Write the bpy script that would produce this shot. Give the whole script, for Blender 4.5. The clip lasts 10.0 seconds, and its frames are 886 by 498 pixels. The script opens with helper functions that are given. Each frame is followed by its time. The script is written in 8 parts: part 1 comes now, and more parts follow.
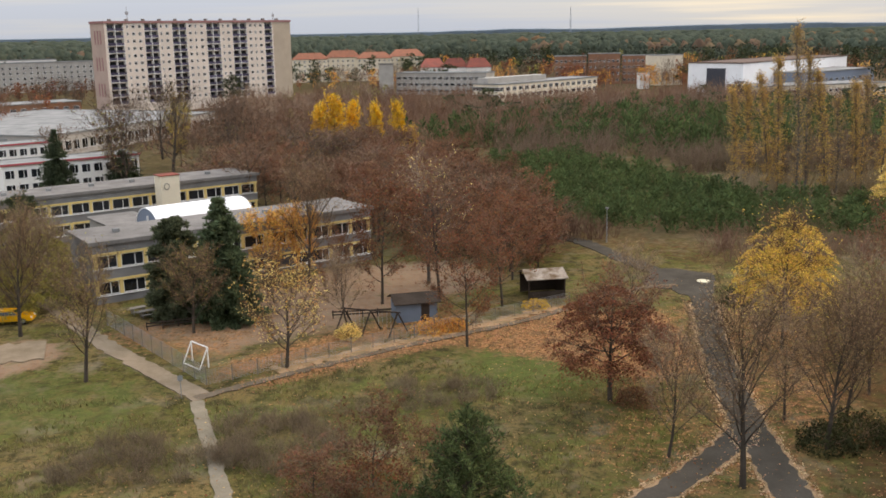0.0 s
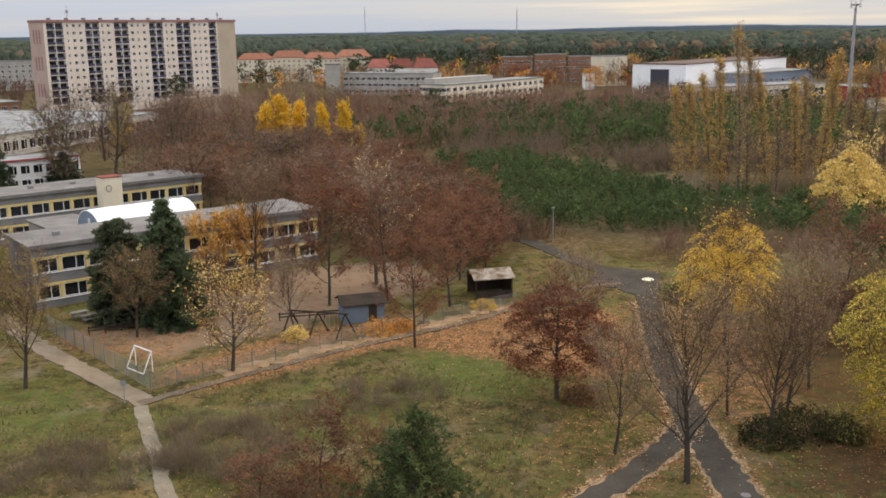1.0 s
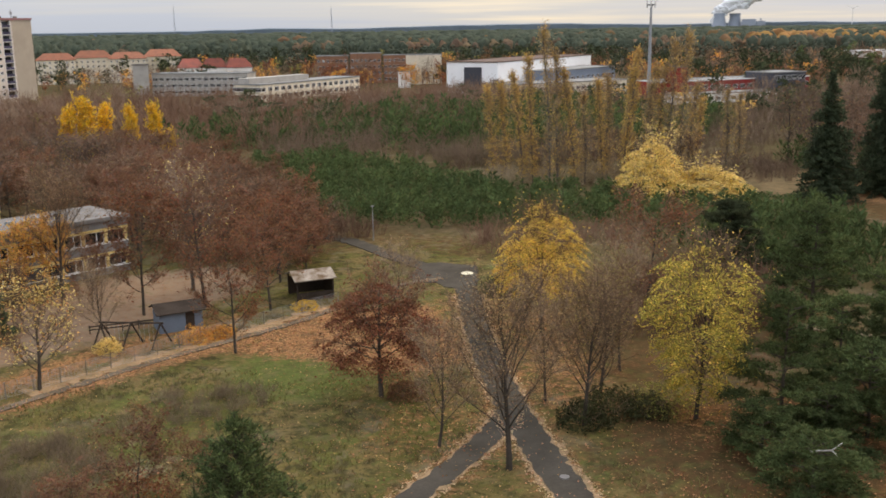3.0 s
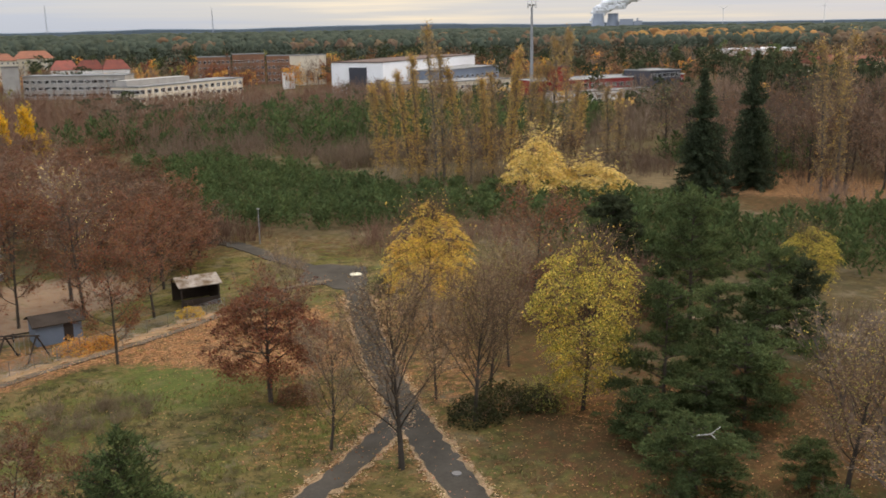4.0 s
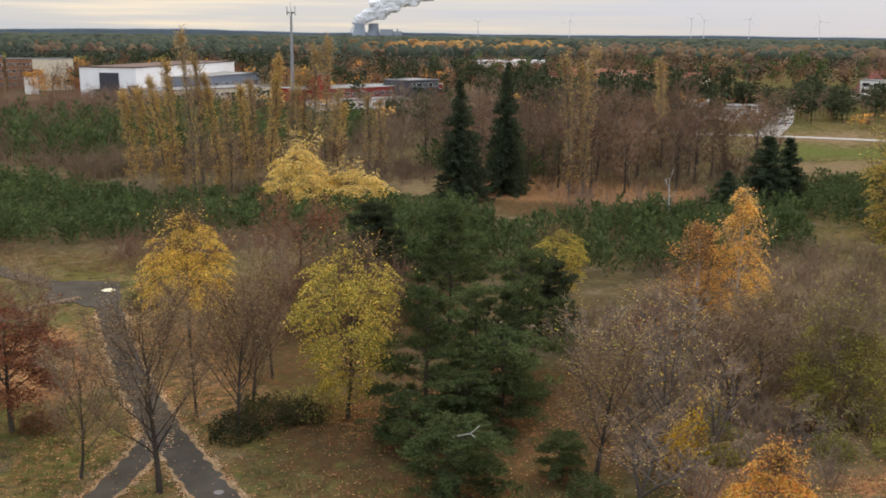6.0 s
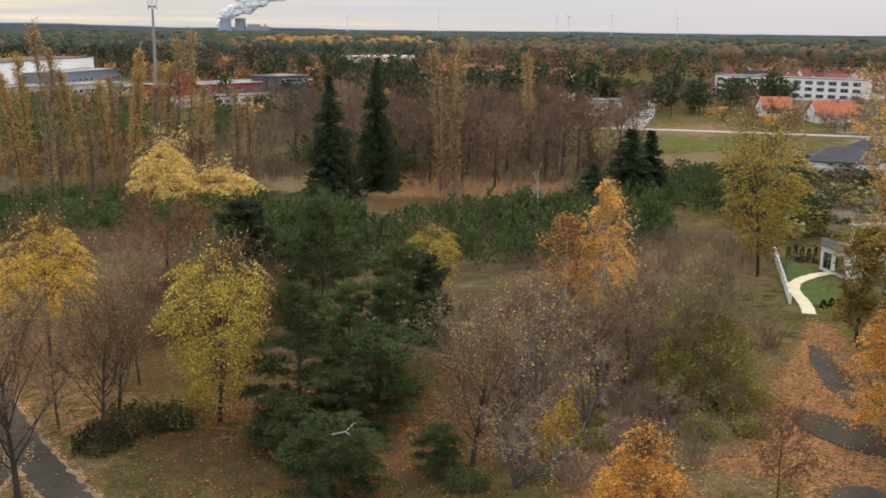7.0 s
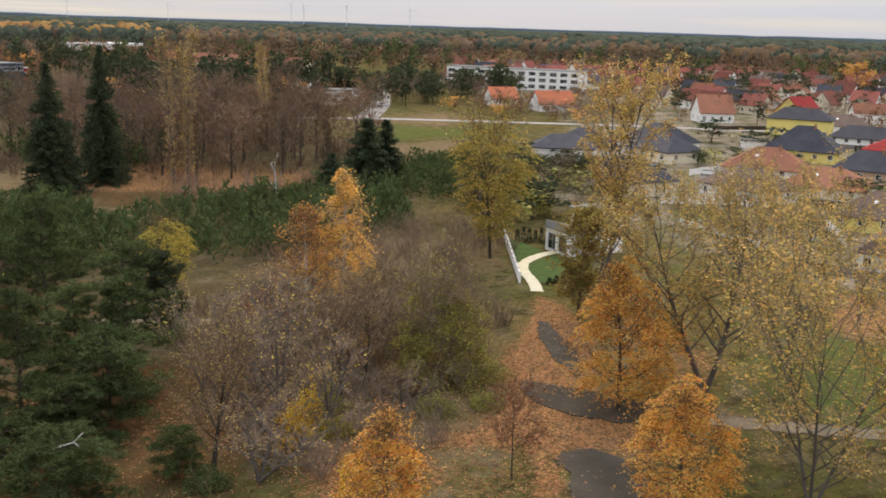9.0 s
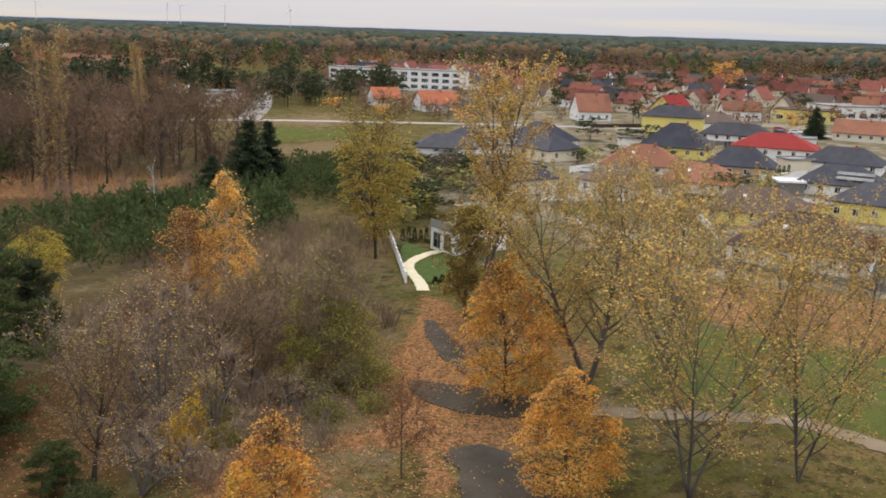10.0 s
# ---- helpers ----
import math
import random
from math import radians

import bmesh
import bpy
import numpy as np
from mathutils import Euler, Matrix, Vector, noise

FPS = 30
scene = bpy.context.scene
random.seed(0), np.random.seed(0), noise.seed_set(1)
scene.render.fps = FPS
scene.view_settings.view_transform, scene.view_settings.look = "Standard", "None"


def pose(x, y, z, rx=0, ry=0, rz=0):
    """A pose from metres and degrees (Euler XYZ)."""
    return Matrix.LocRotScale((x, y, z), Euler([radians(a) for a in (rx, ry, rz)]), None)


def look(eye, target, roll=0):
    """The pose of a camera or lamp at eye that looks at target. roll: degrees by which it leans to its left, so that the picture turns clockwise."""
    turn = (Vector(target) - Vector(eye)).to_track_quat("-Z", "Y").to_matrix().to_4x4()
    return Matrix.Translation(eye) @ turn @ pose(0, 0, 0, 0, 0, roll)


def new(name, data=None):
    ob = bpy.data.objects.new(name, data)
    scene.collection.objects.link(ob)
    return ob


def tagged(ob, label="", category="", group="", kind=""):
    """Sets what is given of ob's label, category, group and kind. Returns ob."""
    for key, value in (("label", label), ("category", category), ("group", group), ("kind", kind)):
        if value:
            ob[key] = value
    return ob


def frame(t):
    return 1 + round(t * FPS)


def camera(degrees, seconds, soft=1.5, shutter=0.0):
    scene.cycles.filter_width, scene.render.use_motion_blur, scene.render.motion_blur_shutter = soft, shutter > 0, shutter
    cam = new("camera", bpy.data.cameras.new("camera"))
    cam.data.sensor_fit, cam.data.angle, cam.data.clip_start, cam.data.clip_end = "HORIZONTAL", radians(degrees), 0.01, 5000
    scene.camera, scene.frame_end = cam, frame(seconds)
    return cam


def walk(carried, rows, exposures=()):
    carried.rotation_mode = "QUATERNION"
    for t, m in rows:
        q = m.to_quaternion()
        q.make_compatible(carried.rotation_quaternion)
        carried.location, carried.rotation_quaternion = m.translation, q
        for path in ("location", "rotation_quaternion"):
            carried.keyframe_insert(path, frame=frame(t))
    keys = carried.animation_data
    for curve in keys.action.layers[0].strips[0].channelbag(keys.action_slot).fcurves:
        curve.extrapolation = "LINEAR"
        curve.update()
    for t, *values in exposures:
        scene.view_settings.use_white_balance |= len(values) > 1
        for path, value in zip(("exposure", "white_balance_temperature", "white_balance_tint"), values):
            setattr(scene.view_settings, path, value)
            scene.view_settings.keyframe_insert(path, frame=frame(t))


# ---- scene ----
cam = camera(48.78, 10.0, soft=1.7, shutter=0.2)
# seconds, eye x y z, yaw, pitch, roll
ROWS = [
    (0, -0.001, 0.000, 30.000, -0.000, -12.537, -1.027),
    (0.5, 0.085, 0.020, 29.997, -1.409, -12.560, -0.942),
    (1, 0.156, 0.023, 30.009, -3.087, -12.559, -0.794),
    (1.5, 0.237, 0.049, 29.957, -4.846, -12.477, -0.804),
    (2, 0.366, 0.093, 29.959, -7.484, -12.521, -0.870),
    (2.5, 0.492, 0.111, 29.968, -10.502, -12.633, -0.805),
    (4, 0.931, 0.049, 29.934, -20.194, -12.851, -0.943),
    (4.5, 1.041, 0.066, 29.947, -23.730, -12.704, -0.845),
    (5, 1.243, 0.105, 29.945, -27.405, -12.526, -0.452),
    (5.5, 1.412, 0.124, 29.907, -30.552, -12.422, 0.163),
    (7, 2.010, 0.165, 29.804, -41.592, -12.593, 0.701),
    (7.5, 2.107, 0.122, 29.817, -44.940, -12.670, 0.833),
    (8, 2.244, -0.044, 29.774, -48.826, -12.663, 1.069),
    (8.5, 2.409, -0.097, 29.783, -52.719, -12.718, 1.515),
    (9, 2.553, -0.149, 29.730, -56.872, -12.838, 1.747),
    (9.5, 2.638, -0.231, 29.735, -60.153, -12.854, 1.756),
    (10, 2.573, -0.374, 29.771, -63.643, -12.621, 1.823),
]
walk(cam, [(t, pose(x, y, z, 90 + pitch, 0, yaw) @ pose(0, 0, 0, 0, 0, roll)) for t, x, y, z, yaw, pitch, roll in ROWS],
     exposures=[(0.0, 0.19, 7980, 14), (10.0, 0.19, 7980, 14)])

# ---- sky and light ----
world = bpy.data.worlds.new("overcast_sky")
scene.world = world
world.use_nodes = True
wn, wl = world.node_tree.nodes, world.node_tree.links
wn.clear()
SUN_AZ, SUN_EL = 60.0, 24.0


def node(tree, kind, **values):
    n = tree.nodes.new(kind)
    for key, value in values.items():
        if key in n.inputs:
            n.inputs[key].default_value = value
    return n


def sky():
    tr = world.node_tree
    tex = tr.nodes.new("ShaderNodeTexSky")
    tex.sky_type = "NISHITA"
    tex.sun_disc = False
    tex.sun_elevation, tex.sun_rotation = radians(SUN_EL), radians(SUN_AZ)
    dim = tr.nodes.new("ShaderNodeVectorMath")
    dim.operation = "SCALE"
    dim.inputs["Scale"].default_value = 0.09
    tr.links.new(tex.outputs[0], dim.inputs[0])
    co = tr.nodes.new("ShaderNodeTexCoord")
    sep = tr.nodes.new("ShaderNodeSeparateXYZ")
    tr.links.new(co.outputs["Generated"], sep.inputs[0])
    # cloud deck: brighter towards the zenith, as an overcast sky is
    height = tr.nodes.new("ShaderNodeMapRange")
    height.inputs["From Min"].default_value, height.inputs["From Max"].default_value = 0.0, 1.0
    height.inputs["To Min"].default_value, height.inputs["To Max"].default_value = 0.56, 2.0
    tr.links.new(sep.outputs["Z"], height.inputs["Value"])
    # long flat cloud streaks with paler gaps
    mp = tr.nodes.new("ShaderNodeMapping")
    mp.inputs["Scale"].default_value = (2.2, 2.2, 75.0)
    tr.links.new(co.outputs["Generated"], mp.inputs[0])
    nz = tr.nodes.new("ShaderNodeTexNoise")
    nz.inputs["Scale"].default_value, nz.inputs["Detail"].default_value, nz.inputs["Roughness"].default_value = 1.0, 5.0, 0.55
    tr.links.new(mp.outputs[0], nz.inputs["Vector"])
    ramp = tr.nodes.new("ShaderNodeValToRGB")
    el = ramp.color_ramp.elements
    el[0].position, el[0].color = 0.30, (0.76, 0.93, 1.22, 1)
    el[1].position, el[1].color = 0.74, (1.46, 1.39, 1.20, 1)
    e = el.new(0.55)
    e.color = (0.94, 1.04, 1.16, 1)
    # the gaps lie low in one quarter of the sky; elsewhere the deck is closed and bluish
    flat = tr.nodes.new("ShaderNodeVectorMath")
    flat.operation = "DOT_PRODUCT"
    flat.inputs[1].default_value = (math.sin(radians(27)), math.cos(radians(27)), 0)
    tr.links.new(co.outputs["Generated"], flat.inputs[0])
    quarter = tr.nodes.new("ShaderNodeMapRange")
    quarter.inputs["From Min"].default_value, quarter.inputs["From Max"].default_value = 0.88, 0.985
    quarter.inputs["To Min"].default_value, quarter.inputs["To Max"].default_value = -0.2, 0.05
    tr.links.new(flat.outputs["Value"], quarter.inputs["Value"])
    add = tr.nodes.new("ShaderNodeMath")
    tr.links.new(nz.outputs["Fac"], add.inputs[0])
    tr.links.new(quarter.outputs[0], add.inputs[1])
    tr.links.new(add.outputs[0], ramp.inputs[0])
    mul = tr.nodes.new("ShaderNodeVectorMath")
    mul.operation = "SCALE"
    tr.links.new(ramp.outputs[0], mul.inputs[0])
    tr.links.new(height.outputs[0], mul.inputs["Scale"])
    mix = tr.nodes.new("ShaderNodeMix")
    mix.data_type = "RGBA"
    mix.inputs["Factor"].default_value = 0.96
    tr.links.new(dim.outputs[0], mix.inputs["A"])
    tr.links.new(mul.outputs[0], mix.inputs["B"])
    bg = tr.nodes.new("ShaderNodeBackground")
    bg.inputs["Strength"].default_value = 1.0
    out = tr.nodes.new("ShaderNodeOutputWorld")
    tr.links.new(mix.outputs["Result"], bg.inputs[0])
    tr.links.new(bg.outputs[0], out.inputs[0])


sky()
sun = new("sun", bpy.data.lights.new("sun", "SUN"))
sun.data.energy, sun.data.angle, sun.data.color = 1.6, radians(20), (1.0, 0.84, 0.62)
sun.matrix_world = look((0, 0, 60), (-60 * math.sin(radians(SUN_AZ)), -60 * math.cos(radians(SUN_AZ)), 60 - 60 * math.tan(radians(SUN_EL + 16))))


# ---- materials ----
def material(name, color, rough=0.8, vary=0.25, scale=1.0, bump=0.0, metal=0.0, island=0.0, spread=0.0, fine=0.0, other=None, through_light=0.0, spec=0.06):
    """A surface with two scales of variation. other: a second colour mixed in by large noise; island: how far each loose piece varies;
    spread: how far each object varies; through_light: share of light that passes, for leaves."""
    m = bpy.data.materials.new(name)
    m.use_nodes = True
    tr = m.node_tree
    tr.nodes.clear()
    out = tr.nodes.new("ShaderNodeOutputMaterial")
    bs = tr.nodes.new("ShaderNodeBsdfPrincipled")
    bs.inputs["Roughness"].default_value, bs.inputs["Metallic"].default_value = rough, metal
    bs.inputs["Specular IOR Level"].default_value = spec
    co = tr.nodes.new("ShaderNodeNewGeometry")
    n1 = node(tr, "ShaderNodeTexNoise", Scale=0.35 * scale, Detail=4.0, Roughness=0.6)
    n2 = node(tr, "ShaderNodeTexNoise", Scale=4.5 * scale, Detail=5.0, Roughness=0.65)
    for n in (n1, n2):
        tr.links.new(co.outputs["Position"], n.inputs["Vector"])
    second = other if other else tuple(c * (1 - vary) for c in color)
    mix = tr.nodes.new("ShaderNodeMix")
    mix.data_type = "RGBA"
    mix.inputs["A"].default_value, mix.inputs["B"].default_value = (*color, 1), (*second, 1)
    rng = node(tr, "ShaderNodeMapRange", **{"From Min": 0.36, "From Max": 0.64})
    tr.links.new(n1.outputs["Fac"], rng.inputs["Value"])
    tr.links.new(rng.outputs[0], mix.inputs["Factor"])
    value = tr.nodes.new("ShaderNodeMath")
    value.operation = "MULTIPLY_ADD"
    value.inputs[1].default_value, value.inputs[2].default_value = 2 * vary, 1 - vary
    tr.links.new(n2.outputs["Fac"], value.inputs[0])
    level = value.outputs[0]
    hue = 0.5
    hsv = tr.nodes.new("ShaderNodeHueSaturation")
    if island:
        a = tr.nodes.new("ShaderNodeMath")
        a.operation = "MULTIPLY_ADD"
        a.inputs[1].default_value, a.inputs[2].default_value = 2 * island, 1 - island
        tr.links.new(co.outputs["Random Per Island"], a.inputs[0])
        b = tr.nodes.new("ShaderNodeMath")
        b.operation = "MULTIPLY"
        tr.links.new(level, b.inputs[0])
        tr.links.new(a.outputs[0], b.inputs[1])
        level = b.outputs[0]
        h = node(tr, "ShaderNodeMapRange", **{"To Min": 0.5 - 0.05 * island, "To Max": 0.5 + 0.05 * island})
        f = tr.nodes.new("ShaderNodeMath")
        f.operation = "FRACT"
        g7 = tr.nodes.new("ShaderNodeMath")
        g7.operation = "MULTIPLY"
        g7.inputs[1].default_value = 7.31
        tr.links.new(co.outputs["Random Per Island"], g7.inputs[0])
        tr.links.new(g7.outputs[0], f.inputs[0])
        tr.links.new(f.outputs[0], h.inputs["Value"])
        tr.links.new(h.outputs[0], hsv.inputs["Hue"])
    if spread:
        oi = tr.nodes.new("ShaderNodeObjectInfo")
        a = tr.nodes.new("ShaderNodeMath")
        a.operation = "MULTIPLY_ADD"
        a.inputs[1].default_value, a.inputs[2].default_value = 2 * spread, 1 - spread
        tr.links.new(oi.outputs["Random"], a.inputs[0])
        b = tr.nodes.new("ShaderNodeMath")
        b.operation = "MULTIPLY"
        tr.links.new(level, b.inputs[0])
        tr.links.new(a.outputs[0], b.inputs[1])
        level = b.outputs[0]
    tr.links.new(mix.outputs["Result"], hsv.inputs["Color"])
    tr.links.new(level, hsv.inputs["Value"])
    tr.links.new(hsv.outputs[0], bs.inputs["Base Color"])
    if bump:
        bp = node(tr, "ShaderNodeBump", Strength=bump, Distance=0.05)
        tr.links.new(n2.outputs["Fac"], bp.inputs["Height"])
        tr.links.new(bp.outputs[0], bs.inputs["Normal"])
    if through_light:
        tl = tr.nodes.new("ShaderNodeBsdfTranslucent")
        tr.links.new(hsv.outputs[0], tl.inputs["Color"])
        ms = tr.nodes.new("ShaderNodeMixShader")
        ms.inputs[0].default_value = through_light
        tr.links.new(bs.outputs[0], ms.inputs[1])
        tr.links.new(tl.outputs[0], ms.inputs[2])
        tr.links.new(ms.outputs[0], out.inputs[0])
    else:
        tr.links.new(bs.outputs[0], out.inputs[0])
    return m


def leaf(name, color, other=None, island=0.4, spread=0.1, spec=0.1):
    return material(name, color, rough=0.75, vary=0.2, scale=0.6, island=island, spread=spread, other=other, through_light=0.4, spec=spec)


M = {}
M["bark"] = material("bark", (0.085, 0.068, 0.055), 0.95, 0.35, 1.5, other=(0.055, 0.045, 0.035), spread=0.15)
M["bark_grey"] = material("bark_grey", (0.13, 0.115, 0.10), 0.95, 0.35, 1.5, other=(0.085, 0.07, 0.06), spread=0.15)
M["bark_birch"] = material("bark_birch", (0.55, 0.52, 0.48), 0.9, 0.4, 3, other=(0.35, 0.32, 0.29))
M["twig"] = material("twig", (0.25, 0.175, 0.122), 0.95, 0.3, 1.0, other=(0.19, 0.132, 0.092), spread=0.2)
M["twig_red"] = material("twig_red", (0.21, 0.120, 0.078), 0.95, 0.3, 1.0, other=(0.165, 0.10, 0.07), spread=0.2)
M["leaf_rust"] = leaf("leaf_rust", (0.28, 0.102, 0.048), (0.20, 0.082, 0.045), 0.4, 0.2)
M["leaf_brown"] = leaf("leaf_brown", (0.22, 0.115, 0.058), (0.17, 0.09, 0.052))
M["leaf_yellow"] = leaf("leaf_yellow", (0.84, 0.60, 0.13), (0.66, 0.46, 0.10), 0.45)
M["leaf_lime"] = leaf("leaf_lime", (0.40, 0.325, 0.075), (0.26, 0.235, 0.058), 0.45)
M["leaf_bright"] = leaf("leaf_bright", (0.80, 0.50, 0.035), (0.70, 0.42, 0.04), 0.3)
M["leaf_pale"] = leaf("leaf_pale", (0.80, 0.61, 0.23), (0.68, 0.50, 0.18), 0.3)
M["twig_pale"] = material("twig_pale", (0.33, 0.255, 0.165), 0.95, 0.3, 1.0, other=(0.25, 0.19, 0.125), spread=0.2)
M["twig_grey"] = material("twig_grey", (0.255, 0.185, 0.125), 0.95, 0.3, 1.0, other=(0.17, 0.12, 0.085), spread=0.2)
M["twig_dark"] = material("twig_dark", (0.185, 0.120, 0.078), 0.95, 0.3, 1.0, other=(0.135, 0.088, 0.058), spread=0.2)
M["twig_umber"] = material("twig_umber", (0.135, 0.098, 0.074), 0.95, 0.3, 1.0, other=(0.10, 0.074, 0.057), spread=0.2)
M["twig_lilac"] = material("twig_lilac", (0.275, 0.205, 0.158), 0.95, 0.3, 1.0, other=(0.205, 0.145, 0.108), spread=0.2)
M["litter_pale"] = leaf("litter_pale", (0.60, 0.43, 0.26), (0.46, 0.31, 0.18), 0.4, 0.0)
M["turbine"] = material("turbine", (0.66, 0.68, 0.70), 0.7, 0.05, 0.05)
M["leaf_orange"] = leaf("leaf_orange", (0.70, 0.37, 0.095), (0.58, 0.29, 0.08), 0.45)
M["leaf_gold"] = leaf("leaf_gold", (0.74, 0.47, 0.15), (0.64, 0.39, 0.12), 0.35)
M["leaf_poplar"] = leaf("leaf_poplar", (0.72, 0.46, 0.125), (0.55, 0.35, 0.10), 0.4)
M["leaf_olive"] = leaf("leaf_olive", (0.32, 0.285, 0.085), (0.225, 0.21, 0.066), 0.45)
M["needle"] = leaf("needle", (0.100, 0.128, 0.050), (0.060, 0.080, 0.034), 0.55, spec=0.02)
M["needle_dark"] = leaf("needle_dark", (0.066, 0.079, 0.041), (0.046, 0.056, 0.031), 0.45, spec=0.02)
M["needle_spruce"] = leaf("needle_spruce", (0.072, 0.094, 0.052), (0.050, 0.066, 0.038), 0.5, spec=0.02)
M["earth_path"] = material("earth_path", (0.165, 0.130, 0.095), 0.95, 0.3, 1.2, 0.3, other=(0.115, 0.090, 0.064), spec=0.0)
M["needle_green"] = leaf("needle_green", (0.120, 0.155, 0.082), (0.088, 0.118, 0.062), 0.5, spec=0.02)
M["needle_deep"] = leaf("needle_deep", (0.105, 0.120, 0.068), (0.078, 0.090, 0.051), 0.5, spec=0.02)
M["needle_young"] = leaf("needle_young", (0.086, 0.118, 0.046), (0.062, 0.086, 0.036), 0.45, spec=0.02)
M["asphalt"] = material("asphalt", (0.082, 0.071, 0.058), 0.95, 0.32, 0.9, 0.15, other=(0.056, 0.049, 0.039), spec=0.0)
M["sand_path"] = material("sand_path", (0.25, 0.195, 0.14), 0.95, 0.25, 1.2, 0.3, other=(0.18, 0.14, 0.095), spec=0.0)
M["slab_path"] = material("slab_path", (0.235, 0.20, 0.15), 0.95, 0.28, 1.5, 0.3, other=(0.17, 0.145, 0.105), spec=0.0)
M["pale_path"] = material("pale_path", (0.66, 0.60, 0.44), 0.9, 0.1, 2.0)
M["road"] = material("road", (0.34, 0.315, 0.29), 0.9, 0.2, 1.0, other=(0.28, 0.26, 0.24))
M["render_beige"] = material("render_beige", (0.70, 0.60, 0.51), 0.9, 0.1, 0.6, other=(0.63, 0.54, 0.46))
M["render_tan"] = material("render_tan", (0.47, 0.385, 0.295), 0.9, 0.1, 0.6)
M["render_rose"] = material("render_rose", (0.47, 0.345, 0.285), 0.9, 0.1, 0.6)
M["render_white"] = material("render_white", (0.80, 0.775, 0.73), 0.85, 0.08, 0.6, other=(0.73, 0.71, 0.67), spread=0.05)
M["render_cream"] = material("render_cream", (0.72, 0.63, 0.48), 0.85, 0.08, 0.6, spread=0.08)
M["render_yellow"] = material("render_yellow", (0.74, 0.60, 0.20), 0.85, 0.08, 0.6)
M["render_pink"] = material("render_pink", (0.52, 0.34, 0.25), 0.85, 0.08, 0.6)
M["render_grey"] = material("render_grey", (0.235, 0.225, 0.215), 0.9, 0.2, 0.9, other=(0.175, 0.168, 0.162))
M["panel_grey"] = material("panel_grey", (0.42, 0.39, 0.35), 0.9, 0.15, 0.7, other=(0.34, 0.32, 0.29))
M["panel_yellow"] = material("panel_yellow", (0.74, 0.55, 0.22), 0.7, 0.1, 1.0)
M["stripe_red"] = material("stripe_red", (0.44, 0.10, 0.11), 0.7, 0.1, 1.0)
M["stripe_rose"] = material("stripe_rose", (0.34, 0.18, 0.17), 0.8, 0.1, 1.0)
M["brick_red"] = material("brick_red", (0.30, 0.15, 0.09), 0.9, 0.2, 1.0, other=(0.25, 0.13, 0.085))
M["steel_blue"] = material("steel_blue", (0.21, 0.25, 0.31), 0.6, 0.1, 0.5)
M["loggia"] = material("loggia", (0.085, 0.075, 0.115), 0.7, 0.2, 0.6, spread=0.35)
M["felt_grey"] = material("felt_grey", (0.215, 0.200, 0.185), 0.9, 0.3, 0.9, other=(0.145, 0.135, 0.125))
M["felt_pale"] = material("felt_pale", (0.285, 0.28, 0.27), 0.85, 0.3, 0.5, other=(0.185, 0.19, 0.185))
M["sheet_white"] = material("sheet_white", (0.85, 0.85, 0.85), 0.5, 0.06, 0.6)
M["tile_red"] = material("tile_red", (0.245, 0.075, 0.055), 0.8, 0.3, 1.0, spread=0.4, other=(0.175, 0.066, 0.052))
M["tile_orange"] = material("tile_orange", (0.27, 0.11, 0.068), 0.8, 0.3, 1.0, spread=0.25, other=(0.21, 0.095, 0.062))
M["tile_crimson"] = material("tile_crimson", (0.30, 0.038, 0.035), 0.7, 0.12, 1.0)
M["tile_dark"] = material("tile_dark", (0.058, 0.060, 0.07), 0.65, 0.2, 1.0, spread=0.2, other=(0.045, 0.045, 0.055))
M["tile_brown"] = material("tile_brown", (0.15, 0.105, 0.085), 0.8, 0.2, 1.0, spread=0.12, other=(0.12, 0.085, 0.07))
M["tile_bright"] = material("tile_bright", (0.44, 0.135, 0.07), 0.8, 0.3, 1.0, spread=0.2, other=(0.34, 0.115, 0.065))
M["roof_mossy"] = material("roof_mossy", (0.36, 0.31, 0.26), 0.9, 0.4, 2.2, other=(0.13, 0.085, 0.05))
M["leaf_evergreen"] = leaf("leaf_evergreen", (0.078, 0.078, 0.034), (0.052, 0.055, 0.027), 0.5, spec=0.02)
M["glass"] = material("glass", (0.018, 0.02, 0.024), 0.08, 0.2, 0.3, spread=0.3, spec=0.6)
M["frame_white"] = material("frame_white", (0.78, 0.77, 0.74), 0.5, 0.05, 1.0)
M["steel"] = material("steel", (0.36, 0.37, 0.38), 0.5, 0.12, 1.0, metal=0.5)
# aerial haze painted as blue-grey on the far masts and power station
M["far_haze"] = material("far_haze", (0.32, 0.36, 0.42), 0.7, 0.1, 0.05)
M["wood_dark"] = material("wood_dark", (0.06, 0.045, 0.035), 0.85, 0.3, 3.0)
M["wood_grey"] = material("wood_grey", (0.22, 0.20, 0.18), 0.9, 0.3, 3.0)
M["white_paint"] = material("white_paint", (0.76, 0.75, 0.72), 0.5, 0.1, 2.0)
M["blue_grey"] = material("blue_grey", (0.17, 0.205, 0.25), 0.8, 0.15, 2.0)
M["car_yellow"] = material("car_yellow", (0.75, 0.36, 0.01), 0.25, 0.03, 1.0, spec=0.6)
M["car_white"] = material("car_white", (0.75, 0.75, 0.75), 0.3, 0.03, 1.0, spec=0.6)
M["car_dark"] = material("car_dark", (0.04, 0.045, 0.06), 0.3, 0.03, 1.0, spec=0.6)
M["tyre"] = material("tyre", (0.02, 0.02, 0.02), 0.9, 0.1)
M["steam"] = material("steam", (0.86, 0.87, 0.88), 1.0, 0.05, 0.002, spec=0.0)
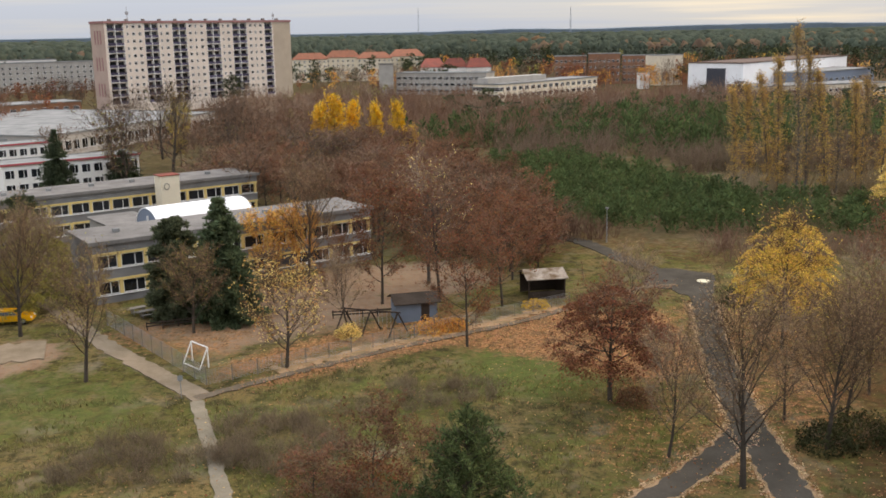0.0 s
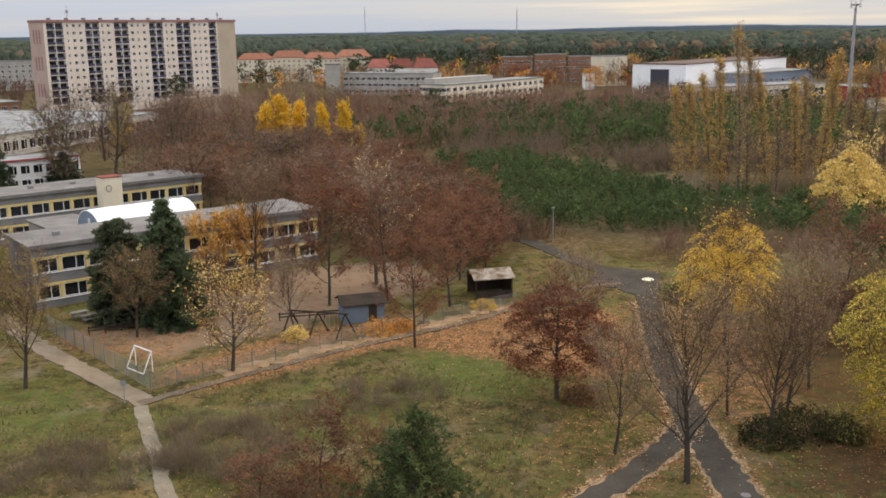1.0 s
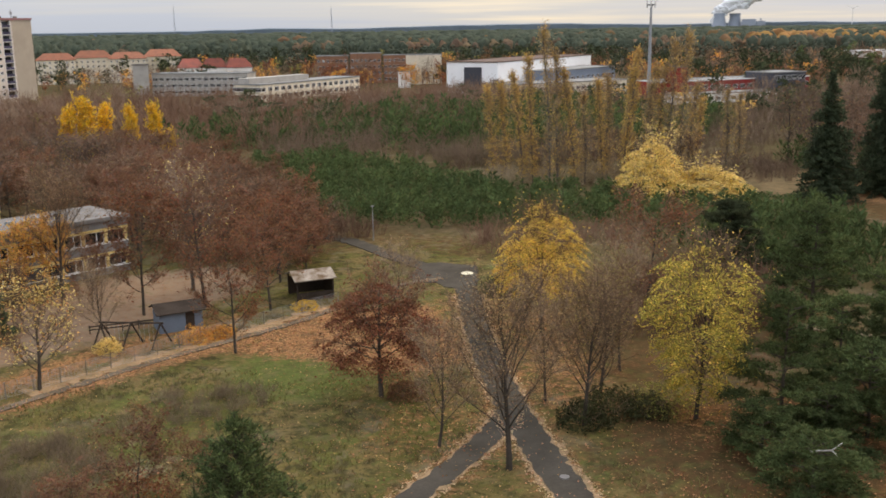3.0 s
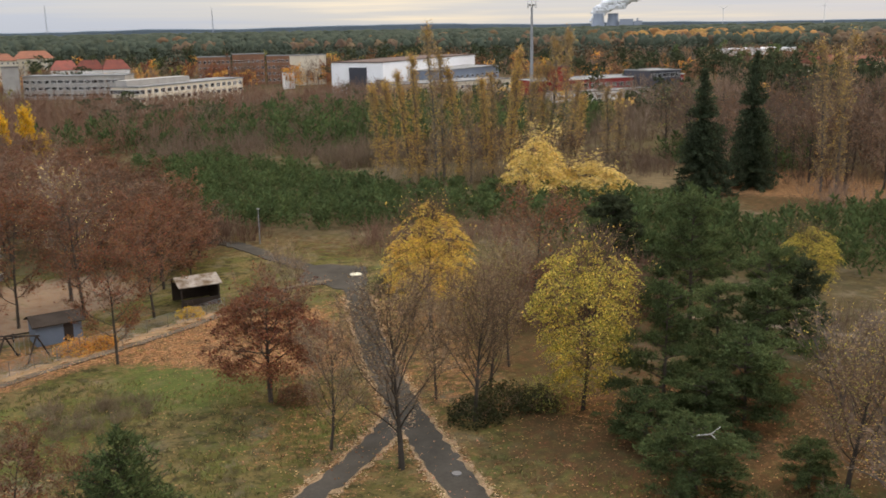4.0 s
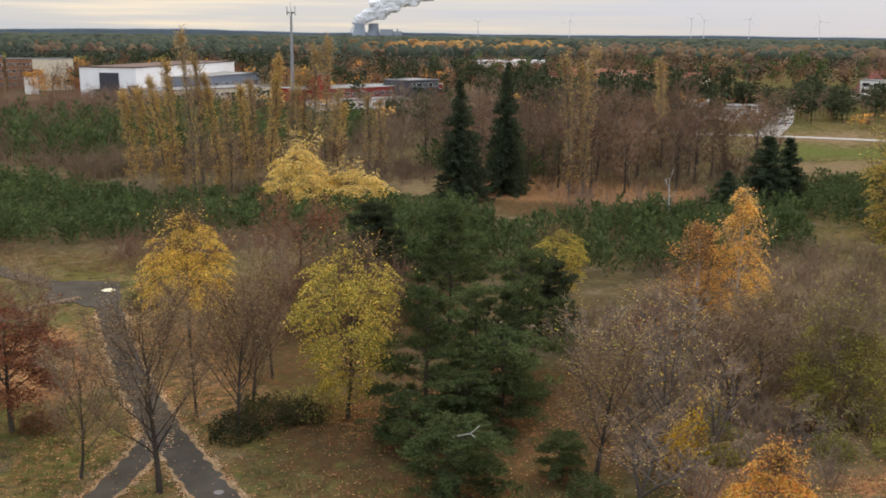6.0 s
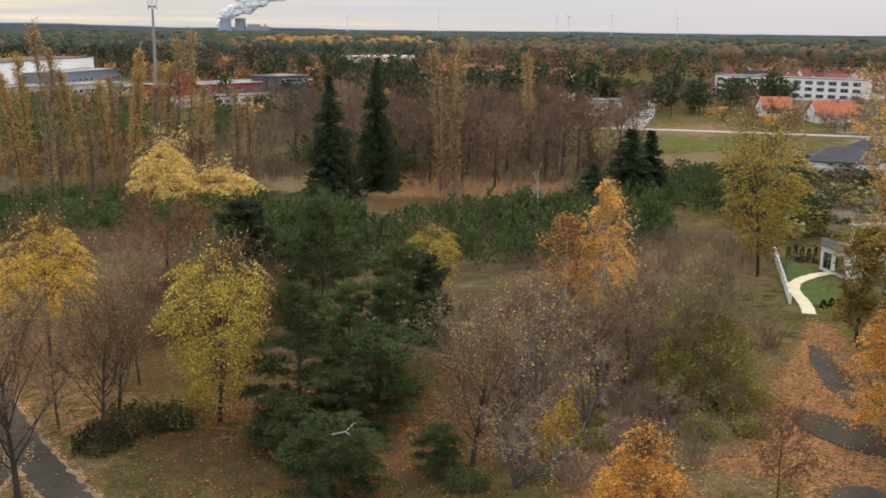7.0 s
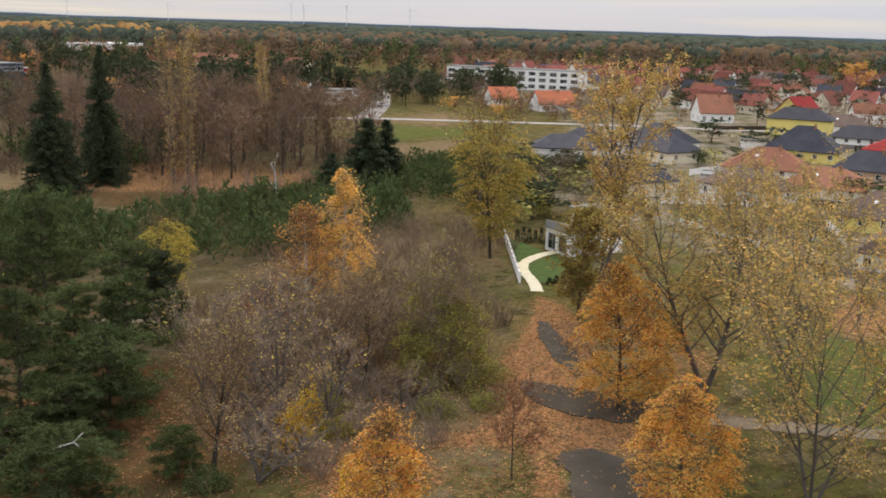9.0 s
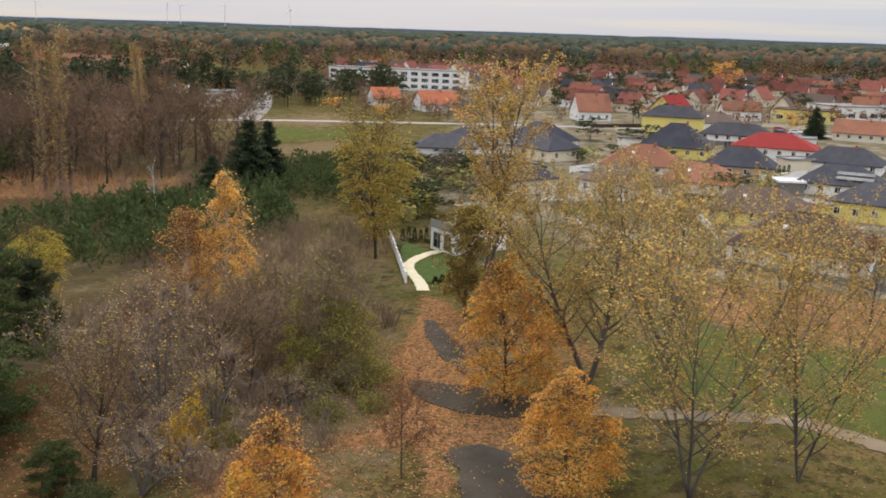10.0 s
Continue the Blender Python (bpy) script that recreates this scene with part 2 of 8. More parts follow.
M["litter_leaf"] = leaf("litter_leaf", (0.45, 0.255, 0.125), (0.30, 0.15, 0.068), 0.6, 0.0)
M["grass_blade"] = leaf("grass_blade", (0.15, 0.155, 0.05), (0.20, 0.16, 0.075), 0.4, 0.0)
M["leaf_edge"] = material("leaf_edge", (0.36, 0.235, 0.14), 0.95, 0.45, 2.0, other=(0.20, 0.14, 0.075))
M["dry_weed"] = leaf("dry_weed", (0.20, 0.150, 0.098), (0.155, 0.118, 0.08), 0.4, 0.1)
M["leaf_russet"] = leaf("leaf_russet", (0.205, 0.084, 0.044), (0.145, 0.064, 0.038), 0.45, 0.35)
M["leaf_amber"] = leaf("leaf_amber", (0.723, 0.350, 0.079), (0.520, 0.243, 0.059), 0.45, 0.12)
M["leaf_dull"] = leaf("leaf_dull", (0.46, 0.345, 0.115), (0.33, 0.255, 0.095), 0.45, 0.12)
M["leaf_bronze"] = leaf("leaf_bronze", (0.34, 0.215, 0.055), (0.24, 0.165, 0.048), 0.45, 0.1)
M["leaf_honey"] = leaf("leaf_honey", (0.84, 0.53, 0.165), (0.72, 0.43, 0.13), 0.35)
M["twig_wood"] = material("twig_wood", (0.215, 0.138, 0.095), 0.95, 0.3, 1.0, other=(0.155, 0.105, 0.075), spread=0.35)
M["leaf_tan"] = leaf("leaf_tan", (0.34, 0.23, 0.125), (0.26, 0.17, 0.09), 0.4)


# ---- geometry helpers ----
class Geo:
    """Collects corners and faces with material slots, and becomes one mesh."""

    def __init__(self):
        self.v, self.f, self.m = [], [], []

    def poly(self, pts, mat=0):
        n = len(self.v)
        self.v.extend(pts)
        self.f.append(tuple(range(n, n + len(pts))))
        self.m.append(mat)
        return self

    def box(self, x0, x1, y0, y1, z0, z1, mat=0, m=None):
        n = len(self.v)
        pts = [(x, y, z) for z in (z0, z1) for x, y in ((x0, y0), (x1, y0), (x1, y1), (x0, y1))]
        if m is not None:
            pts = [tuple(m @ Vector(p)) for p in pts]
        self.v.extend(pts)
        for q in ((0, 3, 2, 1), (4, 5, 6, 7), (0, 1, 5, 4), (1, 2, 6, 5), (2, 3, 7, 6), (3, 0, 4, 7)):
            self.f.append(tuple(n + i for i in q))
            self.m.append(mat)
        return self

    def tube(self, p0, p1, r0, r1=None, k=6, mat=0, caps=True):
        r1 = r0 if r1 is None else r1
        p0, p1 = Vector(p0), Vector(p1)
        q = (p1 - p0).to_track_quat("Z", "Y")
        n = len(self.v)
        for p, r in ((p0, r0), (p1, r1)):
            for i in range(k):
                a = 2 * math.pi * i / k
                self.v.append(tuple(p + q @ Vector((r * math.cos(a), r * math.sin(a), 0))))
        for i in range(k):
            j = (i + 1) % k
            self.f.append((n + i, n + j, n + k + j, n + k + i))
            self.m.append(mat)
        if caps:
            self.f.append(tuple(n + i for i in reversed(range(k))))
            self.f.append(tuple(n + k + i for i in range(k)))
            self.m.extend([mat, mat])
        return self

    def lathe(self, profile, k=16, mat=0):
        """profile: (radius, height) from bottom to top round the z axis."""
        n = len(self.v)
        for r, z in profile:
            for i in range(k):
                a = 2 * math.pi * i / k
                self.v.append((r * math.cos(a), r * math.sin(a), z))
        for s in range(len(profile) - 1):
            for i in range(k):
                j = (i + 1) % k
                self.f.append((n + s * k + i, n + s * k + j, n + (s + 1) * k + j, n + (s + 1) * k + i))
                self.m.append(mat)
        return self

    def mesh(self, name, mats, smooth=False):
        me = bpy.data.meshes.new(name)
        me.from_pydata(self.v, [], self.f)
        for m in mats:
            me.materials.append(m)
        me.polygons.foreach_set("material_index", self.m)
        if smooth:
            me.polygons.foreach_set("use_smooth", [True] * len(self.f))
        me.update()
        return me


def quads_mesh(name, v, mats, slots=None, tri=False):
    """A mesh from an array of loose four-cornered (or three-cornered) faces."""
    k = 3 if tri else 4
    n = len(v) // k
    me = bpy.data.meshes.new(name)
    me.vertices.add(n * k)
    me.vertices.foreach_set("co", np.asarray(v, np.float32).ravel())
    me.loops.add(n * k)
    me.loops.foreach_set("vertex_index", np.arange(n * k, dtype=np.int32))
    me.polygons.add(n)
    me.polygons.foreach_set("loop_start", np.arange(0, n * k, k, dtype=np.int32))
    for m in mats:
        me.materials.append(m)
    if slots is not None:
        me.polygons.foreach_set("material_index", np.asarray(slots, np.int32))
    me.update(calc_edges=True)
    return me


def thing(name, m=None, label="", category="", group="", kind=""):
    ob = new(name)
    ob.empty_display_size = 0.3
    if m is not None:
        ob.matrix_basis = m
    return tagged(ob, label, category, group, kind)


def part(name, geo, mats, parent, label="", m=None, smooth=False):
    me = geo if isinstance(geo, bpy.types.Mesh) else geo.mesh(name, mats if isinstance(mats, (list, tuple)) else [mats], smooth)
    ob = new(name, me)
    ob.parent = parent
    if m is not None:
        ob.matrix_basis = m
    if label:
        ob["label"] = label
    return ob


def single(name, geo, mats, m=None, label="", category="", group="", kind="", smooth=False):
    me = geo if isinstance(geo, bpy.types.Mesh) else geo.mesh(name, mats if isinstance(mats, (list, tuple)) else [mats], smooth)
    ob = new(name, me)
    if m is not None:
        ob.matrix_basis = m
    return tagged(ob, label, category, group, kind)


def front(a, b):
    """The pose of a building whose front runs from a to b (left to right as it is faced); local y leads to its back."""
    return pose(a[0], a[1], 0, 0, 0, math.degrees(math.atan2(b[1] - a[1], b[0] - a[0]))), math.hypot(b[0] - a[0], b[1] - a[1])


# ---- trees ----
def tubes_array(seg, k):
    """Corners of k-sided tapered tubes for rows of x0 y0 z0 x1 y1 z1 r0 r1, as loose quads."""
    s = np.asarray(seg, float)
    p0, p1, r0, r1 = s[:, 0:3], s[:, 3:6], s[:, 6], s[:, 7]
    d = p1 - p0
    d /= np.linalg.norm(d, axis=1, keepdims=True) + 1e-9
    ref = np.where(np.abs(d[:, 2:3]) > 0.9, np.array([[1.0, 0, 0]]), np.array([[0, 0, 1.0]]))
    u = np.cross(d, ref)
    u /= np.linalg.norm(u, axis=1, keepdims=True) + 1e-9
    w = np.cross(d, u)
    if k == 1:
        a = u * np.cos(s[:, :1] * 37) + w * np.sin(s[:, :1] * 37)
        return np.stack([p0 - a * r0[:, None], p0 + a * r0[:, None], p1 + a * r1[:, None], p1 - a * r1[:, None]], 1).reshape(-1, 3)
    ring = [(math.cos(2 * math.pi * i / k), math.sin(2 * math.pi * i / k)) for i in range(k)]
    quads = []
    for i in range(k):
        (c0, s0), (c1, s1) = ring[i], ring[(i + 1) % k]
        a, b = u * c0 + w * s0, u * c1 + w * s1
        quads.append(np.stack([p0 + a * r0[:, None], p0 + b * r0[:, None], p1 + b * r1[:, None], p1 + a * r1[:, None]], 1))
    return np.concatenate(quads).reshape(-1, 3)


def leaves_array(rng, pts, size, flat=0.0, slim=0.6):
    """Small bent diamond leaves at points, turned at random; flat: how level they lie."""
    n = len(pts)
    a = rng.normal(size=(n, 3))
    a[:, 2] *= 1 - flat
    a /= np.linalg.norm(a, axis=1, keepdims=True) + 1e-9
    b = rng.normal(size=(n, 3))
    b[:, 2] *= 1 - flat
    b -= a * (a * b).sum(1, keepdims=True)
    b /= np.linalg.norm(b, axis=1, keepdims=True) + 1e-9
    s = size * rng.uniform(0.6, 1.3, (n, 1))
    return np.stack([pts - a * s, pts + b * s * slim, pts + a * s, pts - b * s * slim], 1).reshape(-1, 3)


def grow(rng, h, base, radius, limbs, subs, twigs, rise=0.75, shape="round", trunk_r=None, stems=1, lean=0.0, twig_len=1.0, twig_r=0.014):
    """Trunk, limbs, branches and twigs of a broadleaf tree. Returns wood rows, twig rows and points along the twigs."""
    wood, fine, tips = [], [], []
    tr = trunk_r or h * 0.0155

    def reach(f):
        if shape == "round":
            return radius * math.sqrt(max(0.03, 1 - (2 * f - 0.85) ** 2 / 1.35))
        if shape == "egg":
            return radius * math.sqrt(max(0.05, 1 - (f - 0.36) ** 2 / 0.44))
        if shape == "dome":
            return radius * math.sqrt(max(0.04, 1 - f ** 2.2)) * (0.75 + 0.25 * min(1, f * 4))
        if shape == "cone":
            return radius * (1.02 - f) ** 0.8
        if shape == "column":
            return radius * (0.65 + 0.5 * f) * max(0.12, 1 - f ** 4)
        return radius * (0.55 + 0.6 * f) * math.sqrt(max(0.05, 1 - f ** 5))

    def line(p, d, length, r0, r1, steps, bend, store, wobble=0.12):
        pts = [np.array(p, float)]
        d = np.array(d, float)
        for i in range(steps):
            d = d + np.array((0, 0, bend)) / steps + rng.normal(size=3) * wobble
            d /= np.linalg.norm(d)
            q = pts[-1] + d * length / steps
            ra, rb = r0 + (r1 - r0) * i / steps, r0 + (r1 - r0) * (i + 1) / steps
            store.append((*pts[-1], *q, ra, rb))
            pts.append(q)
        return pts, d

    for st in range(stems):
        tilt = rng.normal(size=2) * (0.03 + lean + (0.16 if stems > 1 else 0))
        axis = np.array((tilt[0], tilt[1], 1.0))
        axis /= np.linalg.norm(axis)
        pts, _ = line((0, 0, -0.1), axis, h * 0.93, tr / math.sqrt(stems), tr * 0.12, 9, 0.1, wood, 0.035)
        pts = np.array(pts)
        for i in range(limbs):
            f = (i + rng.uniform(0, 1)) / limbs
            z = base + (h * 0.93 - base) * f * 0.97
            k = np.clip(z / (h * 0.93) * 9, 0, 8.99)
            p = pts[int(k)] + (pts[int(k) + 1] - pts[int(k)]) * (k - int(k))
            ang = i * 2.4 + rng.uniform(-0.5, 0.5)
            up = rise * (0.7 + 0.7 * f) + rng.uniform(-0.15, 0.2)
            d = np.array((math.cos(ang), math.sin(ang), up))
            d /= np.linalg.norm(d)
            length = min(max(0.5, reach(f) * rng.uniform(0.75, 1.12) / max(0.25, math.hypot(d[0], d[1]))), h * 0.6)
            lr = max(0.018, tr * 0.3 * (1 - 0.65 * f) * min(1, length / 3))
            lp, _ = line(p, d, length, lr, 0.015, 5, 0.35, wood)
            lp = np.array(lp)
            for j in range(subs):
                g = 0.25 + 0.75 * (j + rng.uniform(0, 1)) / subs
                k2 = min(g * 5, 4.99)
                q = lp[int(k2)] + (lp[int(k2) + 1] - lp[int(k2)]) * (k2 - int(k2))
                dd = d + rng.normal(size=3) * 0.62
                dd[2] += 0.15
                dd /= np.linalg.norm(dd)
                sl = length * 0.42 * rng.uniform(0.6, 1.2) * (1.15 - 0.5 * g) + 0.35
                sp, _ = line(q, dd, sl, 0.022, 0.011, 3, 0.25, fine, 0.2)
                sp = np.array(sp)
                for t in range(twigs):
                    e = rng.uniform(0.15, 1.0) * 2.99
                    o = sp[int(e)] + (sp[int(e) + 1] - sp[int(e)]) * (e - int(e))
                    td = dd + rng.normal(size=3) * 0.75
                    td /= np.linalg.norm(td)
                    tl = twig_len * rng.uniform(0.5, 1.2)
                    end = o + td * tl + np.array((0, 0, 0.12 * tl))
                    fine.append((*o, *end, twig_r, twig_r * 0.55))
                    tips.append((o, end))
    return wood, fine, tips


def bough_points(rng, m, h, base, radius, count, prof, droop):
    """Leaf places in flat, drooping boughs that fill an outline of revolution unevenly."""
    fs, rs = np.array(prof).T
    f = rng.uniform(0, 1, count * 6)
    f = f[rng.uniform(size=len(f)) < np.interp(f, fs, rs)][:count]
    k = len(f)
    a = np.arange(k) * 2.39996 + rng.normal(size=k) * 0.5
    lump = 1 + 0.10 * np.sin(2 * a + 5 * f) + 0.09 * np.sin(5 * a - 11 * f)
    inner = np.where(rng.uniform(size=k) < 0.3, rng.uniform(0.35, 0.8, k), rng.uniform(0.86, 1.06, k))
    r = radius * np.interp(f, fs, rs) * lump * inner
    size = radius * rng.uniform(0.10, 0.24, k)
    w = size ** 2
    j = rng.choice(k, m, p=w / w.sum())
    q = rng.normal(size=(m, 2)) * 0.52
    rad = np.stack([np.cos(a), np.sin(a)], 1)[j]
    side = np.stack([-rad[:, 1], rad[:, 0]], 1)
    c = rad * r[j, None] + rad * (q[:, :1] * size[j, None]) + side * (q[:, 1:] * size[j, None] * 1.15)
    z = base + (h - base) * f[j] - droop * size[j] * (q[:, 0] + 0.5 * (q ** 2).sum(1)) + rng.normal(size=m) * 0.07
    return np.column_stack([c, z])


def tree_meshes(name, seed, h, base, radius, limbs, subs, twigs, leaf_n, leaf_size, leaf_mat, bark="bark", twig="twig", lift=0.0, mixed=None, sides=3, shell=None, boughs=None, **kw):
    """One trunk mesh and one crown mesh; shell = (share, swell, low): sprays of leaves over a rounded outline;
    boughs = (share, count, outline, droop): leaves in layered boughs with gaps between them, inside an outline of (height, reach)."""
    rng = np.random.default_rng(seed)
    wood, fine, tips = grow(rng, h, base, radius, limbs, subs, twigs, **kw)
    thick = [s for s in wood if s[6] > 0.05]
    thin = [s for s in wood if s[6] <= 0.05]
    trunk = np.concatenate([tubes_array(thick, 6)] + ([tubes_array(thin, 4)] if thin else []))
    me_t = quads_mesh(name + "_trunk", trunk, [M[bark]])
    crown = [tubes_array(fine, sides)]
    slots = [np.zeros(len(crown[0]) // 4, int)]
    if leaf_n:
        a, b = np.array([t[0] for t in tips]), np.array([t[1] for t in tips])
        w = np.ones(len(a))
        if lift:
            w = np.clip((b[:, 2] - base) / (h - base), 0.02, 1) ** lift
        pick = rng.choice(len(a), leaf_n, p=w / w.sum())
        s = rng.uniform(0.1, 1.15, (leaf_n, 1))
        pts = a[pick] + (b[pick] - a[pick]) * s + rng.normal(size=(leaf_n, 3)) * 0.16
        if shell:
            share, swell, low = shell
            m = int(leaf_n * share)
            sprays = max(40, m // 34)
            f = rng.uniform(0, 1, sprays * 3)
            r = np.minimum(1, ((f + 0.03) / low) ** 0.6) * (1.001 - f) ** swell
            f, r = f[rng.uniform(size=len(f)) < r * 0.95 + 0.1], None
            r = np.minimum(1, ((f + 0.03) / low) ** 0.6) * (1.001 - f) ** swell
            a = rng.uniform(0, 2 * np.pi, len(f))
            lump = 1 + 0.11 * np.sin(3 * a + 8 * f) + 0.12 * np.sin(5 * a - 15 * f) + rng.normal(size=len(f)) * 0.10
            r = radius * r * lump * rng.uniform(0.3, 1, len(f)) ** 0.3
            c = np.stack([r * np.cos(a), r * np.sin(a), base + (h - base) * f - 0.12 * r], 1)
            k = rng.integers(len(c), size=m)
            out = np.stack([np.cos(a), np.sin(a), -0.35 + 0 * a], 1)[k]
            pts[:m] = c[k] + out * rng.uniform(-0.5, 0.55, (m, 1)) + rng.normal(size=(m, 3)) * (0.22, 0.22, 0.09)
        if boughs:
            share, count, prof, droop = boughs
            m = int(leaf_n * share)
            pts[:m] = bough_points(rng, m, h, base, radius, count, prof, droop)
        lv = leaves_array(rng, pts, leaf_size, 0.45 if shell or boughs else 0.25)
        crown.append(lv)
        sl = np.ones(leaf_n, int)
        if mixed:
            sl[rng.uniform(size=leaf_n) < mixed[1]] = 2
        slots.append(sl)
    mats = [M[twig], M[leaf_mat] if leaf_mat else M[twig]] + ([M[mixed[0]]] if mixed else [])
    me_c = quads_mesh(name + "_crown", np.concatenate(crown), mats, np.concatenate(slots))
    return me_t, me_c


def conifer_meshes(name, seed, h, base, radius, kind, needles, mat, size=0.2, slim=0.17, full=0.85):
    """Spruce (whorls of hanging branches) or pine (few limbs with flat clouds of needles)."""
    rng = np.random.default_rng(seed)
    wood, pts, dirs = [], [], []
    steps = 8
    p = np.array((0, 0, -0.1))
    axis = [p]
    for i in range(steps):
        q = p + np.array((rng.normal() * 0.03 * h / steps * (2 if kind == "pine" else 0.5), rng.normal() * 0.03 * h / steps, h / steps))
        wood.append((*p, *q, h * 0.016 * (1 - i / steps) + 0.02, h * 0.016 * (1 - (i + 1) / steps) + 0.02))
        axis.append(q)
        p = q
    axis = np.array(axis)

    def on(z):
        k = np.clip(z / h * steps, 0, steps - 0.01)
        return axis[int(k)] + (axis[int(k) + 1] - axis[int(k)]) * (k - int(k))

    clumps = []
    if kind == "spruce":
        whorls = int(h * 1.55)
        for i in range(whorls):
            f = (i + 0.5) / whorls
            z = base + (h - base) * f
            r = radius * (1 - f) ** full + 0.08
            for j in range(7 if f < 0.7 else 5):
                a = i * 1.3 + j * 2 * math.pi / 7 + rng.uniform(-0.4, 0.4)
                L = r * rng.uniform(0.72, 1.12)
                d = np.array((math.cos(a), math.sin(a), 0.25 if f > 0.6 else -0.12))
                o = on(z)
                wood.append((*o, *(o + d * L), 0.03, 0.01))
                n = max(2, int(L / 0.38))
                for s in range(n):
                    e = (s + 0.6) / n
                    clumps.append((o + d * L * e + np.array((0, 0, -0.15 * e * L * 0.5)), 0.34 + 0.25 * (1 - e) * L * 0.3, 0.26))
    elif kind == "bushy":
        whorls = int(h * 2.6)
        for i in range(whorls):
            f = (i + rng.uniform(0.2, 0.8)) / whorls
            o = on(base + (h * 0.93 - base) * f)
            r = radius * (1 - f) ** full + 0.15
            for j in range(8 if f < 0.75 else 5):
                a = i * 1.7 + j * 2 * math.pi / 8 + rng.uniform(-0.4, 0.4)
                L = r * rng.uniform(0.65, 1.15)
                d = np.array((math.cos(a), math.sin(a), 0.32 + 0.7 * f))
                wood.append((*o, *(o + d * L), 0.03, 0.012))
                for s in range(max(2, int(L * 2.4))):
                    e = rng.uniform(0.3, 1.0)
                    clumps.append((o + d * L * e + rng.normal(size=3) * 0.16, 0.10, 1.0))
        clumps += [(on(h) + (0, 0, -0.25 * i), 0.08, 1.0) for i in range(4)]
    elif kind == "cloud":
        limbs = int(9 + h * 2.1)
        for i in range(limbs):
            f = (i + rng.uniform(0, 1)) / limbs
            o = on(base + (h * 0.95 - base) * f)
            r = radius * (1.02 - f) ** full * rng.uniform(0.55, 1.12)
            a = i * 2.4 + rng.uniform(-0.5, 0.5)
            d = np.array((math.cos(a), math.sin(a), 0.12 + 0.4 * f))
            wood.append((*o, *(o + d * r), 0.07, 0.02))
            for s in range(max(3, int(r * 1.9))):
                e = 1.0 - 0.62 * rng.uniform() ** 1.5
                c = o + d * r * e + np.array((rng.normal() * 0.45, rng.normal() * 0.45, rng.uniform(0, 0.3)))
                wood.append((*(o + d * r * e * 0.8), *c, 0.03, 0.01))
                pad = rng.uniform(0.5, 0.95)
                for u in range(int(14 * pad * pad) + 6):
                    q = rng.normal(size=2) * pad * 0.52
                    clumps.append((c + np.array((q[0], q[1], rng.normal() * 0.14 - 0.22 * (q[0] ** 2 + q[1] ** 2))), 0.10, 1.0))
        for s in range(14):
            clumps.append((on(h * 0.98) + rng.normal(size=3) * (0.45, 0.45, 0.4), 0.1, 1.0))
    else:
        limbs = int(8 + h * 1.5)
        for i in range(limbs):
            f = (i + rng.uniform(0, 1)) / limbs
            z = base + (h * 0.97 - base) * f
            r = radius * (0.55 + 0.75 * math.sin(math.pi * min(1, 0.22 + f * 0.72))) * (1 - 0.55 * f ** 2.5) * 0.85
            a = i * 2.4 + rng.uniform(-0.5, 0.5)
            L = r * rng.uniform(0.6, 1.1)
            d = np.array((math.cos(a), math.sin(a), 0.22 + 0.3 * f))
            o = on(z)
            wood.append((*o, *(o + d * L), 0.06, 0.02))
            for s in range(max(3, int(L * 2.6))):
                e = 0.35 + 0.68 * rng.uniform()
                c = o + d * L * e + np.array((rng.normal() * 0.4, rng.normal() * 0.4, rng.uniform(-0.1, 0.35)))
                wood.append((*(o + d * L * e * 0.85), *c, 0.02, 0.008))
                clumps.append((c, rng.uniform(0.6, 1.1), 0.5))
        for s in range(6):
            clumps.append((on(h) + rng.normal(size=3) * 0.3, 0.5, 0.6))
    per = max(6, needles // len(clumps))
    for c, r, fl in clumps:
        q = rng.normal(size=(per, 3))
        q /= np.linalg.norm(q, axis=1, keepdims=True)
        q *= rng.uniform(0.35, 1.0, (per, 1)) ** 0.5
        pts.append(c + q * r * np.array((1, 1, fl)))
        q[:, 2] += 0.35
        dirs.append(q)
    pts, dirs = np.concatenate(pts), np.concatenate(dirs)
    n = len(pts)
    dirs = dirs + rng.normal(size=(n, 3)) * 0.4
    dirs /= np.linalg.norm(dirs, axis=1, keepdims=True) + 1e-9
    b = np.cross(dirs, rng.normal(size=(n, 3)))
    b /= np.linalg.norm(b, axis=1, keepdims=True) + 1e-9
    s = size * rng.uniform(0.6, 1.3, (n, 1))
    v = np.stack([pts - b * s * slim, pts + b * s * slim, pts + dirs * s + b * s * slim * 0.4, pts + dirs * s - b * s * slim * 0.4], 1).reshape(-1, 3)
    return quads_mesh(name + "_trunk", tubes_array(wood, 5), [M["bark"]]), quads_mesh(name + "_crown", v, [M[mat]])


def plant(name, meshes, x, y, label, category, group="", turn=0.0, sx=1.0, sz=1.0, z=0.0):
    m = pose(x, y, z, 0, 0, turn) @ Matrix.Diagonal((sx, sx, sz, 1))
    ob = thing(name, m, label, category, group)
    part("trunk", meshes[0], None, ob)
    part("crown", meshes[1], None, ob)
    return ob


def scatter(template, places, rng):
    """Copies of a loose-quad template (n, 3) at rows of x, y, z, scale, height scale; joined in one array."""
    out = []
    for x, y, z, s, sz in places:
        a = rng.uniform(0, 2 * math.pi)
        c, d = math.cos(a) * s, math.sin(a) * s
        t = template[rng.integers(len(template))]
        out.append(np.stack([t[:, 0] * c - t[:, 1] * d + x, t[:, 0] * d + t[:, 1] * c + y, t[:, 2] * sz + z], 1))
    return np.concatenate(out)


